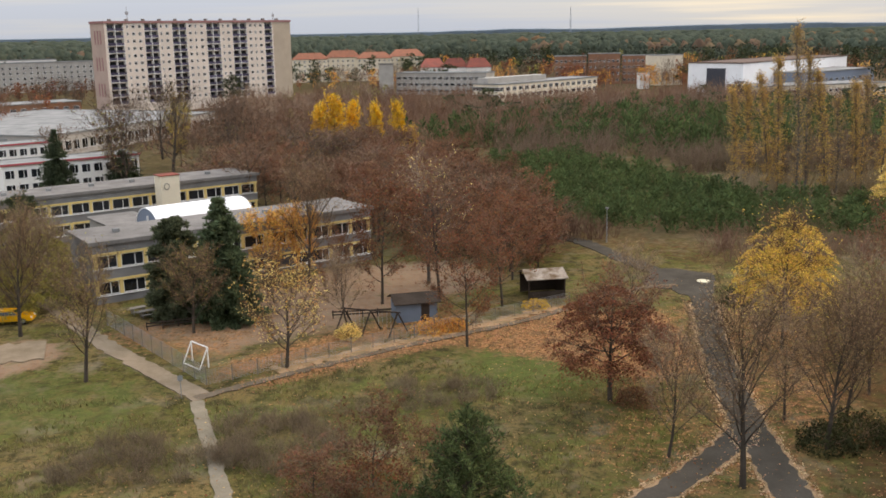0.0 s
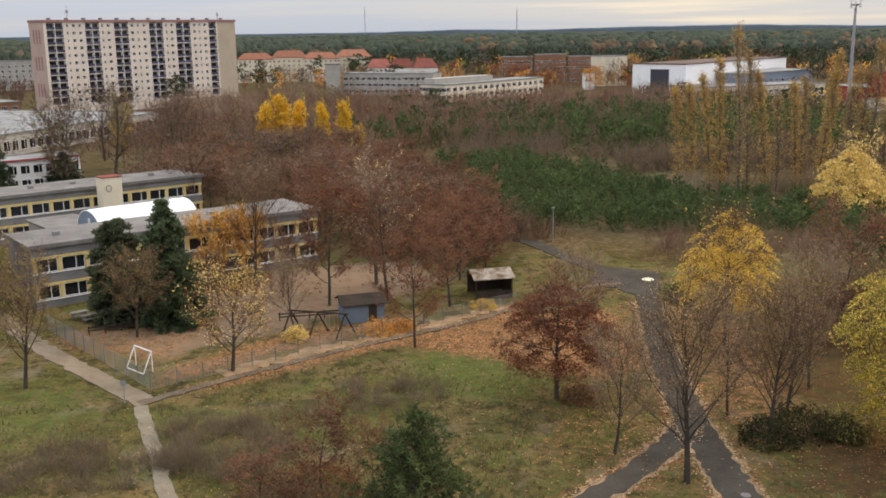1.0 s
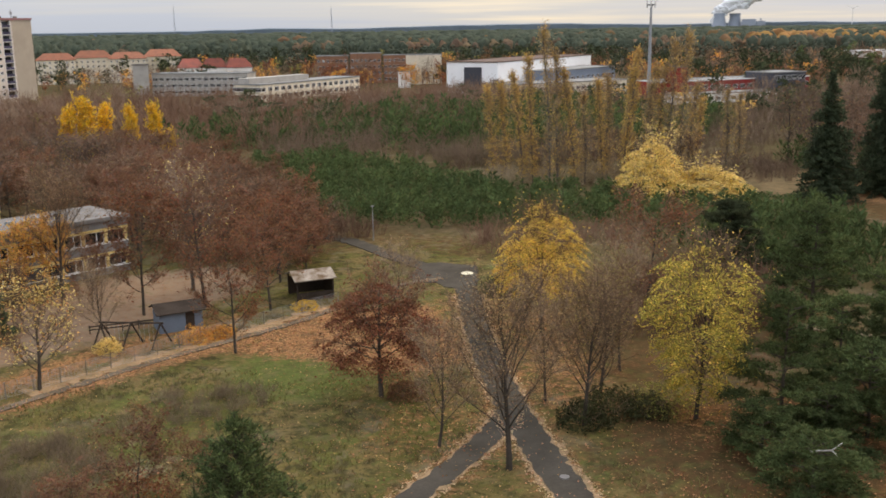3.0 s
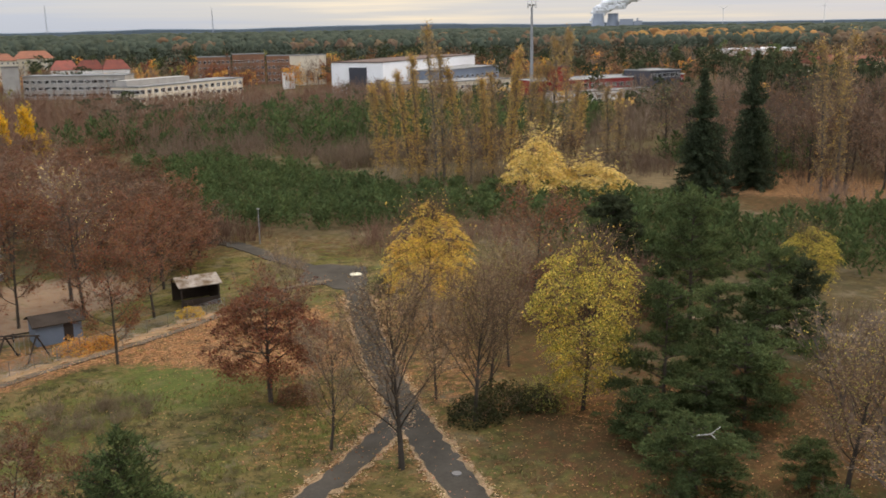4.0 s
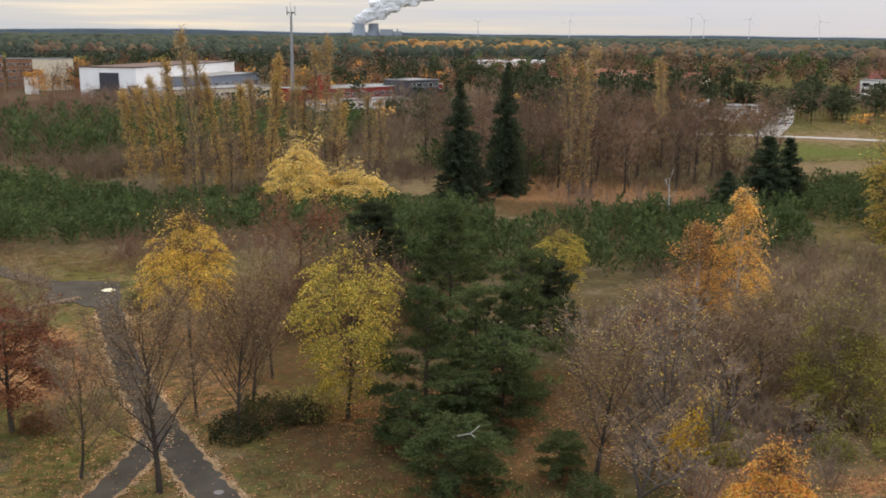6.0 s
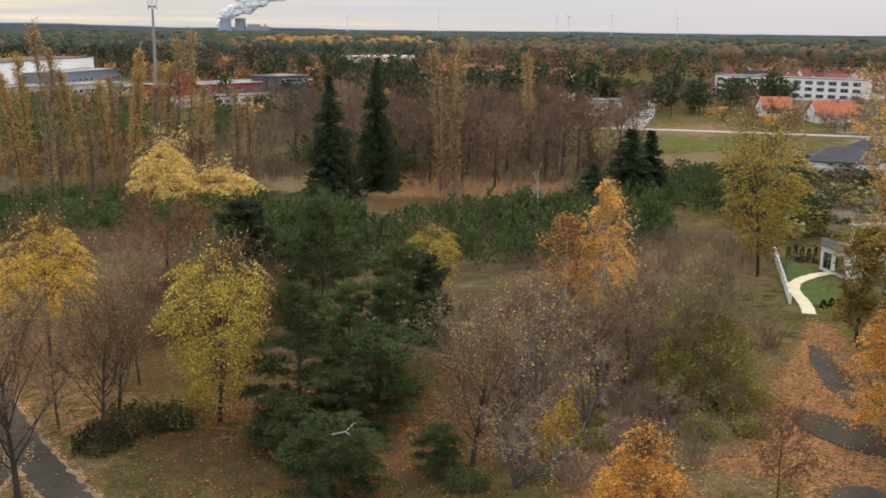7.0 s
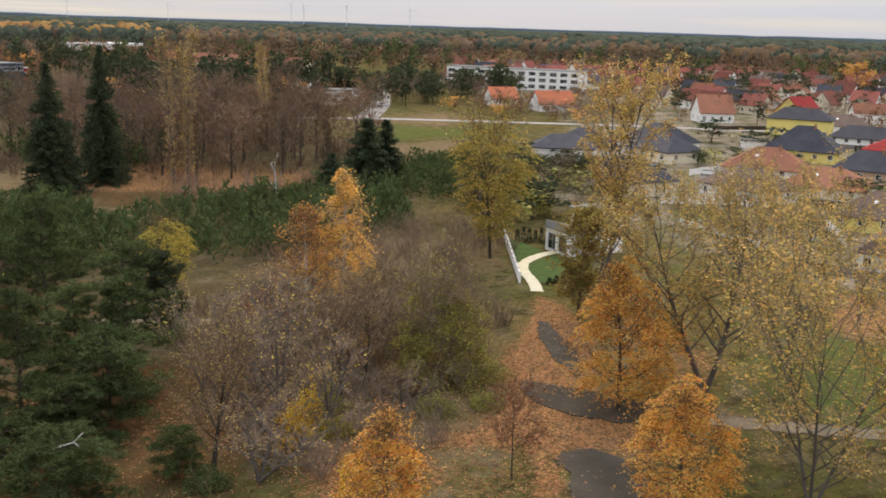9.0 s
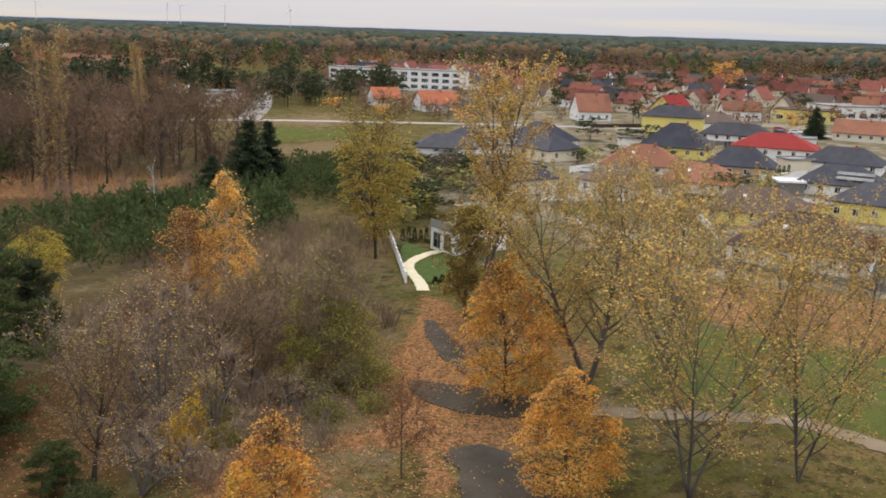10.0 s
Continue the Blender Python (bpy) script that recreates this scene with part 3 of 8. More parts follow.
def inside(poly, pts):
    """Which points lie in a polygon of the plan."""
    x, y = pts[:, 0], pts[:, 1]
    hit = np.zeros(len(pts), bool)
    for (x0, y0), (x1, y1) in zip(poly, poly[1:] + poly[:1]):
        cross = ((y0 > y) != (y1 > y)) & (x < (x1 - x0) * (y - y0) / (y1 - y0 + 1e-12) + x0)
        hit ^= cross
    return hit


def sample(poly, n, rng):
    p = np.array(poly)
    lo, hi = p.min(0), p.max(0)
    got = np.zeros((0, 2))
    while len(got) < n:
        c = rng.uniform(lo, hi, (2 * n + 20, 2))
        got = np.concatenate([got, c[inside(poly, c)]])
    return got[:n]


# ---- ground ----
def near_line(pts, line):
    """Distance of plan points to a polyline."""
    best = np.full(len(pts), 1e9)
    for (x0, y0), (x1, y1) in zip(line, line[1:]):
        d = np.array((x1 - x0, y1 - y0))
        t = np.clip(((pts - (x0, y0)) @ d) / (d @ d), 0, 1)
        best = np.minimum(best, np.hypot(*(pts - (x0, y0) - t[:, None] * d).T))
    return best


def soft_in(pts, poly, edge):
    """1 well inside a polygon, 0 well outside, with an edge that many metres wide."""
    d = near_line(pts, poly + poly[:1])
    return np.clip(0.5 + np.where(inside(poly, pts), d, -d) / edge, 0, 1)


ASPHALT_MAIN = [(22.2, 30), (22.4, 45), (22.6, 58), (23.0, 67), (24.1, 78), (25.8, 88.8), (27.4, 97), (29.0, 104.8), (29.6, 110.5), (28.8, 115.5), (26.4, 121), (24.2, 126.5), (21.8, 134), (19.5, 140), (12, 146.5), (2, 151)]
ASPHALT_FORK = [(22.8, 70.5), (21.2, 67.4), (18.6, 64.2), (16.0, 61.4), (13.3, 58.7), (8, 53.4), (-2, 45)]
DIRT = [(-21.3, 78.3), (-14.7, 83.6), (-7.9, 88.7), (-2.1, 92.7), (6.7, 97.9), (13.3, 103.2), (18.5, 108.6), (24.5, 112.6), (28, 113)]
SANDY = [(-20.4, 78.2), (-27, 85.5), (-34.4, 94.0), (-41, 103), (-52, 118)]
SLABS = [(-21.0, 77.6), (-19.2, 72.5), (-17.3, 67.3), (-14.9, 60.0), (-11, 48), (-6, 34)]
EAST_LOW = [(50, 10), (56, 16.5), (60.8, 21.5), (64.0, 24.6)]
EAST_MID = [(69.8, 36.0), (70.9, 32.5), (72.6, 27.0), (75, 21)]
EAST_PALE = [(74.0, 24.0), (77.3, 16.0), (82.0, 7.0), (79.8, 0.0), (74, -12)]
EAST_UP = [(74.0, 31.6), (79.3, 35.2), (85, 40.4), (89.6, 45.0)]
LITTER = [
    ([(1, 92), (12, 101.5), (24, 102), (24.5, 84), (18, 80), (11, 85.5)], 3.0, 1.0),
    ([(-19, 81), (-8, 90), (3, 97.5), (13, 105), (16, 103), (4, 94), (-6, 87.5), (-15, 81)], 2.0, 1.0),
    ([(22, 84), (24, 104), (31, 106), (36, 94), (33, 74), (26.5, 66)], 4.0, 0.5),
    ([(8, 68), (15, 80), (21, 78), (20, 62), (12, 62)], 5.0, 0.28),
    ([(33, 62), (37, 70), (48, 66), (56, 54), (46, 50), (40, 54)], 4.0, 0.30),
    ([(59.2, 37.6), (62.9, 35.5), (70.8, 37.5), (76.8, 41.5), (91.0, 46.1), (99.4, 49.9), (97.6, 46.1), (87.7, 36.7), (75.8, 31.9), (70.8, 25.7), (69.2, 21.8), (64.8, 23.2), (63.6, 27.2), (61.7, 28.6), (58.1, 25.7), (55.6, 25.1), (54.5, 27.0), (58.8, 28.0), (61.7, 30.4), (60.0, 33.3), (57.5, 35.6)], 1.2, 1.0),
    ([(-21, 82.5), (-11, 90.6), (-4, 95), (-6, 98), (-14, 94), (-21, 87)], 2.0, 0.8),
    ([(76, 24), (84, 30), (98, 44), (104, 46), (90, 24)], 4.0, 0.6),
    ([(103, -14), (106, 18), (121, 26), (128, 12), (122, -20)], 3.0, 0.9),
    ([(106, 146), (118, 172), (142, 158), (150, 128), (132, 120)], 6.0, 0.85),
    ([(88, 72), (84, 82), (104, 88), (110, 76)], 5.0, 0.5),
    ([(-38, 95), (-30, 105), (-18, 98), (-22, 88)], 3.0, 0.5),
    ([(-19, 88), (-12, 97), (-3, 103), (6, 106), (2, 99), (-8, 92)], 3.0, 0.62),
    ([(46, 38), (52, 44), (57, 40), (54, 32), (48, 33)], 3.0, 0.75),
    ([(54, 56), (58, 62), (66, 60), (62, 54)], 4.0, 0.6),
]
LAWN = [
    ([(2, 90), (11, 90), (14, 80), (9, 76), (1, 80)], 3.5, 1.0),
    ([(-24, 66), (-20, 76), (-8, 82), (2, 78), (-6, 64)], 5.0, 0.25),
    ([(84, -20), (80, 12), (86, 24), (104, 20), (106, -20)], 3.0, 1.0),
    ([(212, 155), (243, 178), (262, 158), (226, 134)], 1.5, 1.0),
    ([(150, 44), (156, 56), (168, 58), (162, 42)], 2.0, 0.9),
    ([(206, 30), (212, 42), (222, 44), (218, 28)], 2.0, 0.8),
    ([(-52, 76), (-40, 87), (-26, 82), (-24, 70)], 3.0, 0.6),
    ([(38, 62), (46, 48), (30, 48), (25, 60)], 4.0, 0.35),
]
SAND = [
    ([(-33, 98), (-22, 90), (-10, 99), (-1, 108), (8, 118), (2, 128), (-12, 126), (-28, 110)], 4.0, 0.9),
    ([(-48, 82), (-44, 96), (-38.5, 94.5), (-37, 89), (-42, 82)], 2.0, 0.9),
    ([(226, 178), (262, 206), (300, 180), (268, 160)], 6.0, 0.5),
]
DRY = [
    ([(94, 158), (112, 182), (124, 176), (104, 152)], 4.0, 1.0),
    ([(184, 140), (204, 152), (226, 136), (206, 122)], 3.0, 1.0),
    ([(84, 66), (96, 92), (122, 78), (112, 58)], 6.0, 0.7),
    ([(40, 128), (60, 140), (20, 160), (10, 140)], 6.0, 0.4),
    ([(-60, 44), (-60, 70), (-30, 68), (-22, 44)], 8.0, 0.35),
    ([(50, 38), (56, 50), (66, 56), (82, 58), (90, 50), (74, 40), (62, 33), (54, 31)], 4.0, 0.55),
]


# Old brown litter, its colour also darkened for the shade beneath the trees.
SHADED_LITTER = [
    ([(100, 128), (108, 150), (124, 178), (146, 166), (160, 128), (132, 112)], 6.0, 0.7),
    ([(8, 122), (16, 142), (24, 150), (36, 136), (46, 130), (40, 118), (33, 122), (24, 134), (17, 130)], 4.0, 0.5),
    ([(25, 62), (32, 62), (46, 48), (44, 38), (28, 40)], 5.0, 0.62),
    ([(29, 74), (33, 100), (40, 114), (60, 112), (66, 86), (46, 70)], 6.0, 0.72),
    ([(28, 60), (31, 72), (58, 70), (60, 56), (52, 46), (40, 44), (29, 50)], 5.0, 0.8),
    ([(62, 54), (66, 62), (84, 66), (92, 58), (82, 54)], 5.0, 0.5),
]
SCRUB = [
    ([(34, 70), (46, 46), (52, 36), (66, 44), (84, 46), (100, 60), (140, 96), (200, 130), (215, 200), (400, 300), (900, 900), (-900, 900), (-120, 240), (-60, 170), (-20, 140), (10, 124), (20, 145), (60, 120), (50, 100)], 10.0, 0.85),
]
YARD = [
    ([(128, -30), (126, 30), (150, 70), (184, 106), (300, 140), (480, 320), (900, 300), (900, -60)], 8.0, 0.75),
]


def build_ground():
    xs = np.concatenate([-np.geomspace(4950, 75, 26), np.arange(-70, 130.1, 1.6), np.geomspace(135, 4950, 40)])
    ys = np.concatenate([-np.geomspace(4950, 40, 20), np.arange(-36, 150.1, 1.6), np.geomspace(155, 4950, 40)])
    gx, gy = np.meshgrid(xs, ys)
    pts = np.stack([gx.ravel(), gy.ravel()], 1)
    z = np.array([noise.noise((p[0] * 0.09, p[1] * 0.09, 0)) * 0.06 if abs(p[0]) < 200 and abs(p[1]) < 200 else 0.0 for p in pts]) - 0.06
    nx, ny = len(xs), len(ys)
    i = np.arange(nx * ny).reshape(ny, nx)
    faces = np.stack([i[:-1, :-1], i[:-1, 1:], i[1:, 1:], i[1:, :-1]], -1).reshape(-1, 4)
    me = bpy.data.meshes.new("ground")
    me.from_pydata(np.column_stack([pts, z]).tolist(), [], faces.tolist())
    for name, zones in (("litter", LITTER), ("lawn", LAWN), ("sand", SAND), ("dry", DRY), ("scrub", SCRUB), ("yard", YARD), ("shaded_litter", SHADED_LITTER)):
        w = np.zeros(len(pts))
        for poly, edge, amount in zones:
            w = np.maximum(w, soft_in(pts, poly, edge) * amount)
        if name == "litter":
            w = np.maximum(w, np.clip(1.2 - near_line(pts, ASPHALT_MAIN[:8]) / 3.0, 0, 1) * 0.75)
            w = np.maximum(w, np.clip(1.2 - near_line(pts, ASPHALT_FORK) / 2.8, 0, 1) * 0.7)
        me.attributes.new(name, "FLOAT", "POINT").data.foreach_set("value", w.astype(np.float32))
    m = bpy.data.materials.new("ground_cover")
    m.use_nodes = True
    tr = m.node_tree
    bs = tr.nodes["Principled BSDF"]
    bs.inputs["Roughness"].default_value, bs.inputs["Specular IOR Level"].default_value = 1.0, 0.0
    geo = tr.nodes.new("ShaderNodeNewGeometry")

    def noise_fac(scale, lo=0.35, hi=0.65, detail=5.0):
        n = node(tr, "ShaderNodeTexNoise", Scale=scale, Detail=detail, Roughness=0.65)
        tr.links.new(geo.outputs["Position"], n.inputs["Vector"])
        r = node(tr, "ShaderNodeMapRange", **{"From Min": lo, "From Max": hi})
        tr.links.new(n.outputs["Fac"], r.inputs["Value"])
        return r.outputs[0]

    def blend(a, b, fac):
        mx = tr.nodes.new("ShaderNodeMix")
        mx.data_type = "RGBA"
        for key, val in (("A", a), ("B", b)):
            if isinstance(val, tuple):
                mx.inputs[key].default_value = (*val, 1)
            else:
                tr.links.new(val, mx.inputs[key])
        tr.links.new(fac, mx.inputs["Factor"])
        return mx.outputs["Result"]

    def masked(name, scale, soft=0.5):
        """An attribute with its edge broken up by noise."""
        at = tr.nodes.new("ShaderNodeAttribute")
        at.attribute_name = name
        n = noise_fac(scale, 0.3, 0.7)
        s = tr.nodes.new("ShaderNodeMath")
        s.operation = "ADD"
        tr.links.new(at.outputs["Fac"], s.inputs[0])
        tr.links.new(n, s.inputs[1])
        r = node(tr, "ShaderNodeMapRange", **{"From Min": 1.0 - soft / 2, "From Max": 1.0 + soft / 2})
        tr.links.new(s.outputs[0], r.inputs["Value"])
        return r.outputs[0]

    grass = blend((0.095, 0.086, 0.027), (0.170, 0.120, 0.052), noise_fac(0.11, 0.42, 0.58))
    grass = blend(grass, (0.110, 0.130, 0.034), noise_fac(0.3, 0.52, 0.64))
    grass = blend(grass, (0.052, 0.044, 0.020), noise_fac(0.55, 0.49, 0.60))
    grass = blend(grass, (0.045, 0.044, 0.018), noise_fac(2.6, 0.50, 0.62))
    grass = blend(grass, (0.27, 0.20, 0.10), noise_fac(5.2, 0.60, 0.70))
    scrub = blend((0.105, 0.075, 0.042), (0.070, 0.058, 0.030), noise_fac(0.3))
    yard = blend((0.27, 0.225, 0.18), (0.12, 0.112, 0.07), noise_fac(0.12, 0.42, 0.58))
    lawn = blend((0.100, 0.120, 0.034), (0.075, 0.090, 0.030), noise_fac(0.9))
    lawn = blend(lawn, (0.055, 0.066, 0.022), noise_fac(2.4, 0.52, 0.66))
    lawn = blend(lawn, (0.26, 0.19, 0.09), noise_fac(5.0, 0.60, 0.70))
    dry = blend((0.19, 0.135, 0.075), (0.13, 0.10, 0.058), noise_fac(0.7))
    sand = blend((0.27, 0.195, 0.135), (0.20, 0.127, 0.082), noise_fac(0.5))
    sand = blend(sand, (0.30, 0.150, 0.070), noise_fac(4.2, 0.56, 0.68))
    lit = blend((0.33, 0.155, 0.070), (0.155, 0.088, 0.046), noise_fac(0.9, 0.42, 0.6))
    lit = blend(lit, (0.46, 0.255, 0.135), noise_fac(5.5, 0.5, 0.66))
    lit = blend(lit, (0.085, 0.060, 0.028), noise_fac(3.1, 0.48, 0.62))
    grass = blend(grass, scrub, masked("scrub", 0.3, 0.8))
    grass = blend(grass, yard, masked("yard", 0.2, 0.8))
    c = blend(grass, lawn, masked("lawn", 0.5, 0.8))
    c = blend(c, dry, masked("dry", 0.4, 0.8))
    c = blend(c, sand, masked("sand", 0.5, 0.6))
    # brown litter tones with canopy shade darkened into them
    shaded_litter = blend((0.108, 0.056, 0.028), (0.058, 0.044, 0.021), noise_fac(0.7))
    shaded_litter = blend(shaded_litter, (0.25, 0.135, 0.060), noise_fac(4.5, 0.58, 0.70))
    c = blend(c, shaded_litter, masked("shaded_litter", 0.9, 0.6))
    c = blend(c, lit, masked("litter", 1.3, 0.55))
    tr.links.new(c, bs.inputs["Base Color"])
    bp = node(tr, "ShaderNodeBump", Strength=0.6, Distance=0.12)
    tr.links.new(noise_fac(6.0, 0.2, 0.8), bp.inputs["Height"])
    tr.links.new(bp.outputs[0], bs.inputs["Normal"])
    me.materials.append(m)
    ob = new("ground", me)
    tagged(ob, "rough autumn meadow with fallen leaves", "ground", kind="structure")


build_ground()


def ribbon(name, line, width, mat, label, category="path", z=0.02, ragged=0.12, thick=0.08, seed=1):
    """A path with slightly ragged edges and a thickness, along a smoothed polyline."""
    rng = np.random.default_rng(seed)
    p = np.array(line, float)
    for _ in range(3):
        q = np.repeat(p, 2, 0)[1:-1]
        a = 0.75 * p[:-1] + 0.25 * p[1:]
        b = 0.25 * p[:-1] + 0.75 * p[1:]
        q = np.empty((2 * len(a), 2))
        q[0::2], q[1::2] = a, b
        p = np.concatenate([p[:1], q, p[-1:]])
    step = np.r_[0, np.cumsum(np.hypot(*np.diff(p, axis=0).T))]
    at = np.arange(0, step[-1], 0.6 if step[-1] < 160 else 2.5)
    p = np.stack([np.interp(at, step, p[:, 0]), np.interp(at, step, p[:, 1])], 1)
    d = np.gradient(p, axis=0)
    d /= np.linalg.norm(d, axis=1, keepdims=True) + 1e-9
    n = np.stack([-d[:, 1], d[:, 0]], 1)
    wl, wr = width / 2 + rng.normal(size=(len(p), 1)) * ragged, width / 2 + rng.normal(size=(len(p), 1)) * ragged
    geo = Geo()
    left, right = p + n * wl, p - n * wr
    for i in range(len(p) - 1):
        a, b, c, e = right[i], right[i + 1], left[i + 1], left[i]
        geo.poly([(*a, z), (*b, z), (*c, z), (*e, z)])
        geo.poly([(*e, z), (*c, z), (*c, z - thick), (*e, z - thick)])
        geo.poly([(*b, z), (*a, z), (*a, z - thick), (*b, z - thick)])
    return single(name, geo, M[mat], label=label, category=category, kind="structure")


ribbon("leaf_edge_main", ASPHALT_MAIN[:8], 3.15, "leaf_edge", "pale strip of fallen leaves along the path", "leaf litter", z=0.010, ragged=0.22, seed=3)
ribbon("leaf_edge_fork", ASPHALT_FORK, 2.5, "leaf_edge", "pale strip of fallen leaves along the path", "leaf litter", z=0.007, ragged=0.25, seed=4)
ribbon("path_main", ASPHALT_MAIN, 2.6, "asphalt", "worn grey asphalt footpath edged with fallen leaves", z=0.024)
ribbon("path_fork", ASPHALT_FORK, 2.0, "asphalt", "worn asphalt footpath branching off through the grass", z=0.018)
ribbon("leaf_edge_fence", [(x - 0.75, y + 1.1) for x, y in DIRT[1:6]], 1.9, "leaf_edge", "strip of bright fallen leaves along the schoolyard fence", "leaf litter", z=0.016, ragged=0.4, seed=6)
ribbon("path_dirt", DIRT, 0.95, "earth_path", "narrow trodden earth path beside the schoolyard fence", z=0.03, ragged=0.1)
ribbon("path_sandy", SANDY, 2.0, "sand_path", "pale sandy footpath beside the mesh fence", z=0.018, ragged=0.1)
ribbon("path_east_pale", EAST_PALE, 2.2, "sand_path", "pale gravel footpath across the lawn", z=0.021, ragged=0.15)
def paved(name, pts, mat, label, z=0.016, seed=2):
    """A paved area with an uneven edge half hidden by leaves, from its corners in the plan."""
    rng = np.random.default_rng(seed)
    p = np.array(pts + pts[:1])
    for _ in range(2):
        a, b = 0.75 * p[:-1] + 0.25 * p[1:], 0.25 * p[:-1] + 0.75 * p[1:]
        q = np.empty((2 * len(a), 2))
        q[0::2], q[1::2] = a, b
        p = np.concatenate([q, q[:1]])
    step = np.r_[0, np.cumsum(np.hypot(*np.diff(p, axis=0).T))]
    at = np.arange(0, step[-1], 0.35)
    wave = np.array([[noise.noise((a * 0.45, seed, k)) for k in (0, 5)] for a in at])
    p = np.stack([np.interp(at, step, p[:, 0]), np.interp(at, step, p[:, 1])], 1) + rng.normal(size=(len(at), 2)) * 0.09 + wave * 0.55
    g = Geo().poly([(x, y, z) for x, y in p])
    for (x0, y0), (x1, y1) in zip(p, np.roll(p, -1, 0)):
        g.poly([(x0, y0, z), (x0, y0, z - 0.08), (x1, y1, z - 0.08), (x1, y1, z)])
    single(name, g, M[mat], label=label, category="path", kind="structure")


paved("path_junction", [(27.9, 107.5), (30.9, 107.5), (32.2, 112.5), (34.0, 117.4), (31.5, 119.6), (28.6, 121.2), (25.4, 121.6), (25.6, 118.0), (24.0, 114.6), (24.2, 111.9), (26.6, 111.6)], "asphalt", "grey asphalt where the footpaths meet", 0.020, 9)
paved("path_east_low", [(62.0, 29.0), (65.1, 25.6), (61.9, 20.8), (58.2, 17.4), (50, 10), (46, 16), (54.4, 24.1), (58.5, 25.0)], "asphalt", "dark asphalt path half covered by orange leaves", 0.018, 5)
paved("path_east_mid", [(71.8, 37.3), (74.0, 37.3), (74.6, 32.7), (76.1, 27.8), (74.6, 25.8), (71.2, 24.7), (69.8, 28.5), (69.0, 32.9)], "asphalt", "dark asphalt path under an orange tree", 0.016, 6)
paved("path_east_up", [(90.1, 45.3), (90.7, 44.0), (85.7, 39.3), (79.9, 34.7), (77.3, 33.9), (79.1, 36.6), (83.8, 41.1)], "asphalt", "asphalt path leading up to the garden", 0.014, 7)
ribbon("path_garden", [(100.5, 50.5), (104.5, 53.2), (108.5, 57.0), (113, 59.2), (119.8, 58.9), (124, 57)], 1.45, "pale_path", "pale paved garden path curving to the house", z=0.03, ragged=0.05)
ribbon("road_village", [(212, 236), (252, 197.7), (271, 171.5), (300, 128), (330, 70), (350, 10)], 5.5, "road", "pale village road past the sports field", "road", z=0.03)
ribbon("road_side", [(255, 196), (300, 224), (350, 262), (420, 310)], 8.0, "road", "pale side road leading to the office building", "road", z=0.024)
ribbon("path_thicket", [(58, 84), (64, 77), (70.1, 70), (75.7, 63.5), (81.4, 56.2), (85.5, 51)], 1.3, "sand_path", "narrow gravel path through the bare thicket", z=0.02, ragged=0.15)
ribbon("parking", [(-60, 85.5), (-48, 89.5), (-39.5, 92.5)], 6.0, "sand_path", "gravel parking area beside the sandy path", "parking lot", z=0.012, ragged=0.3)


ribbon("path_slabs", SLABS, 1.15, "slab_path", "narrow worn concrete path through the grass", z=0.03, ragged=0.06)


# ---- far country ----
def domes(rng, places, k=5):
    """Uneven tree-crown domes at rows of x, y, z, radius, height. Returns vertices and faces."""
    n = len(places)
    P = np.asarray(places, float)
    prof = [(0.75, 0.0), (1.0, 0.38), (0.82, 0.72), (0.42, 0.94)]
    rings = []
    for r, z in prof:
        a = 2 * np.pi * (np.arange(k)[None] + rng.uniform(0, 1, (n, 1))) / k
        rr = r * P[:, 3:4] * rng.uniform(0.6, 1.3, (n, k))
        zz = P[:, 2:3] + P[:, 4:5] * (z + rng.uniform(-0.13, 0.13, (n, k)) * (z > 0))
        rings.append(np.stack([P[:, 0:1] + rr * np.cos(a), P[:, 1:2] + rr * np.sin(a), zz], -1))
    tip = np.stack([P[:, 0], P[:, 1], P[:, 2] + P[:, 4] * rng.uniform(0.95, 1.12, n)], -1)[:, None]
    v = np.concatenate(rings + [tip], 1)
    per = v.shape[1]
    f4, f3 = [], []
    for s in range(len(prof) - 1):
        for i in range(k):
            j = (i + 1) % k
            f4.append((s * k + i, s * k + j, (s + 1) * k + j, (s + 1) * k + i))
    s = len(prof) - 1
    for i in range(k):
        f4.append((s * k + i, s * k + (i + 1) % k, per - 1, per - 1))
    quads = np.array(f4[:-k])[None] + np.arange(n)[:, None, None] * per
    tris = np.array(f4[-k:])[:, :3][None] + np.arange(n)[:, None, None] * per
    return v.reshape(-1, 3), quads.reshape(-1, 4), tris.reshape(-1, 3)


def dome_mesh(name, rng, places, mat):
    v, q, t = domes(rng, places)
    me = bpy.data.meshes.new(name)
    me.vertices.add(len(v))
    me.vertices.foreach_set("co", v.astype(np.float32).ravel())
    me.loops.add(q.size + t.size)
    me.loops.foreach_set("vertex_index", np.concatenate([q.ravel(), t.ravel()]).astype(np.int32))
    me.polygons.add(len(q) + len(t))
    starts = np.concatenate([np.arange(len(q)) * 4, q.size + np.arange(len(t)) * 3])
    me.polygons.foreach_set("loop_start", starts.astype(np.int32))
    me.materials.append(mat)
    me.update(calc_edges=True)
    return me


M["forest_pine"] = material("forest_pine", (0.060, 0.070, 0.048), 0.95, 0.3, 0.1, island=0.15, other=(0.046, 0.057, 0.041), spec=0.05)
M["forest_autumn"] = material("forest_autumn", (0.140, 0.086, 0.042), 0.95, 0.3, 0.1, island=0.2, other=(0.125, 0.080, 0.045), spec=0.05)
M["forest_larch"] = material("forest_larch", (0.30, 0.160, 0.055), 0.95, 0.3, 0.1, island=0.2, other=(0.23, 0.125, 0.05), spec=0.05)
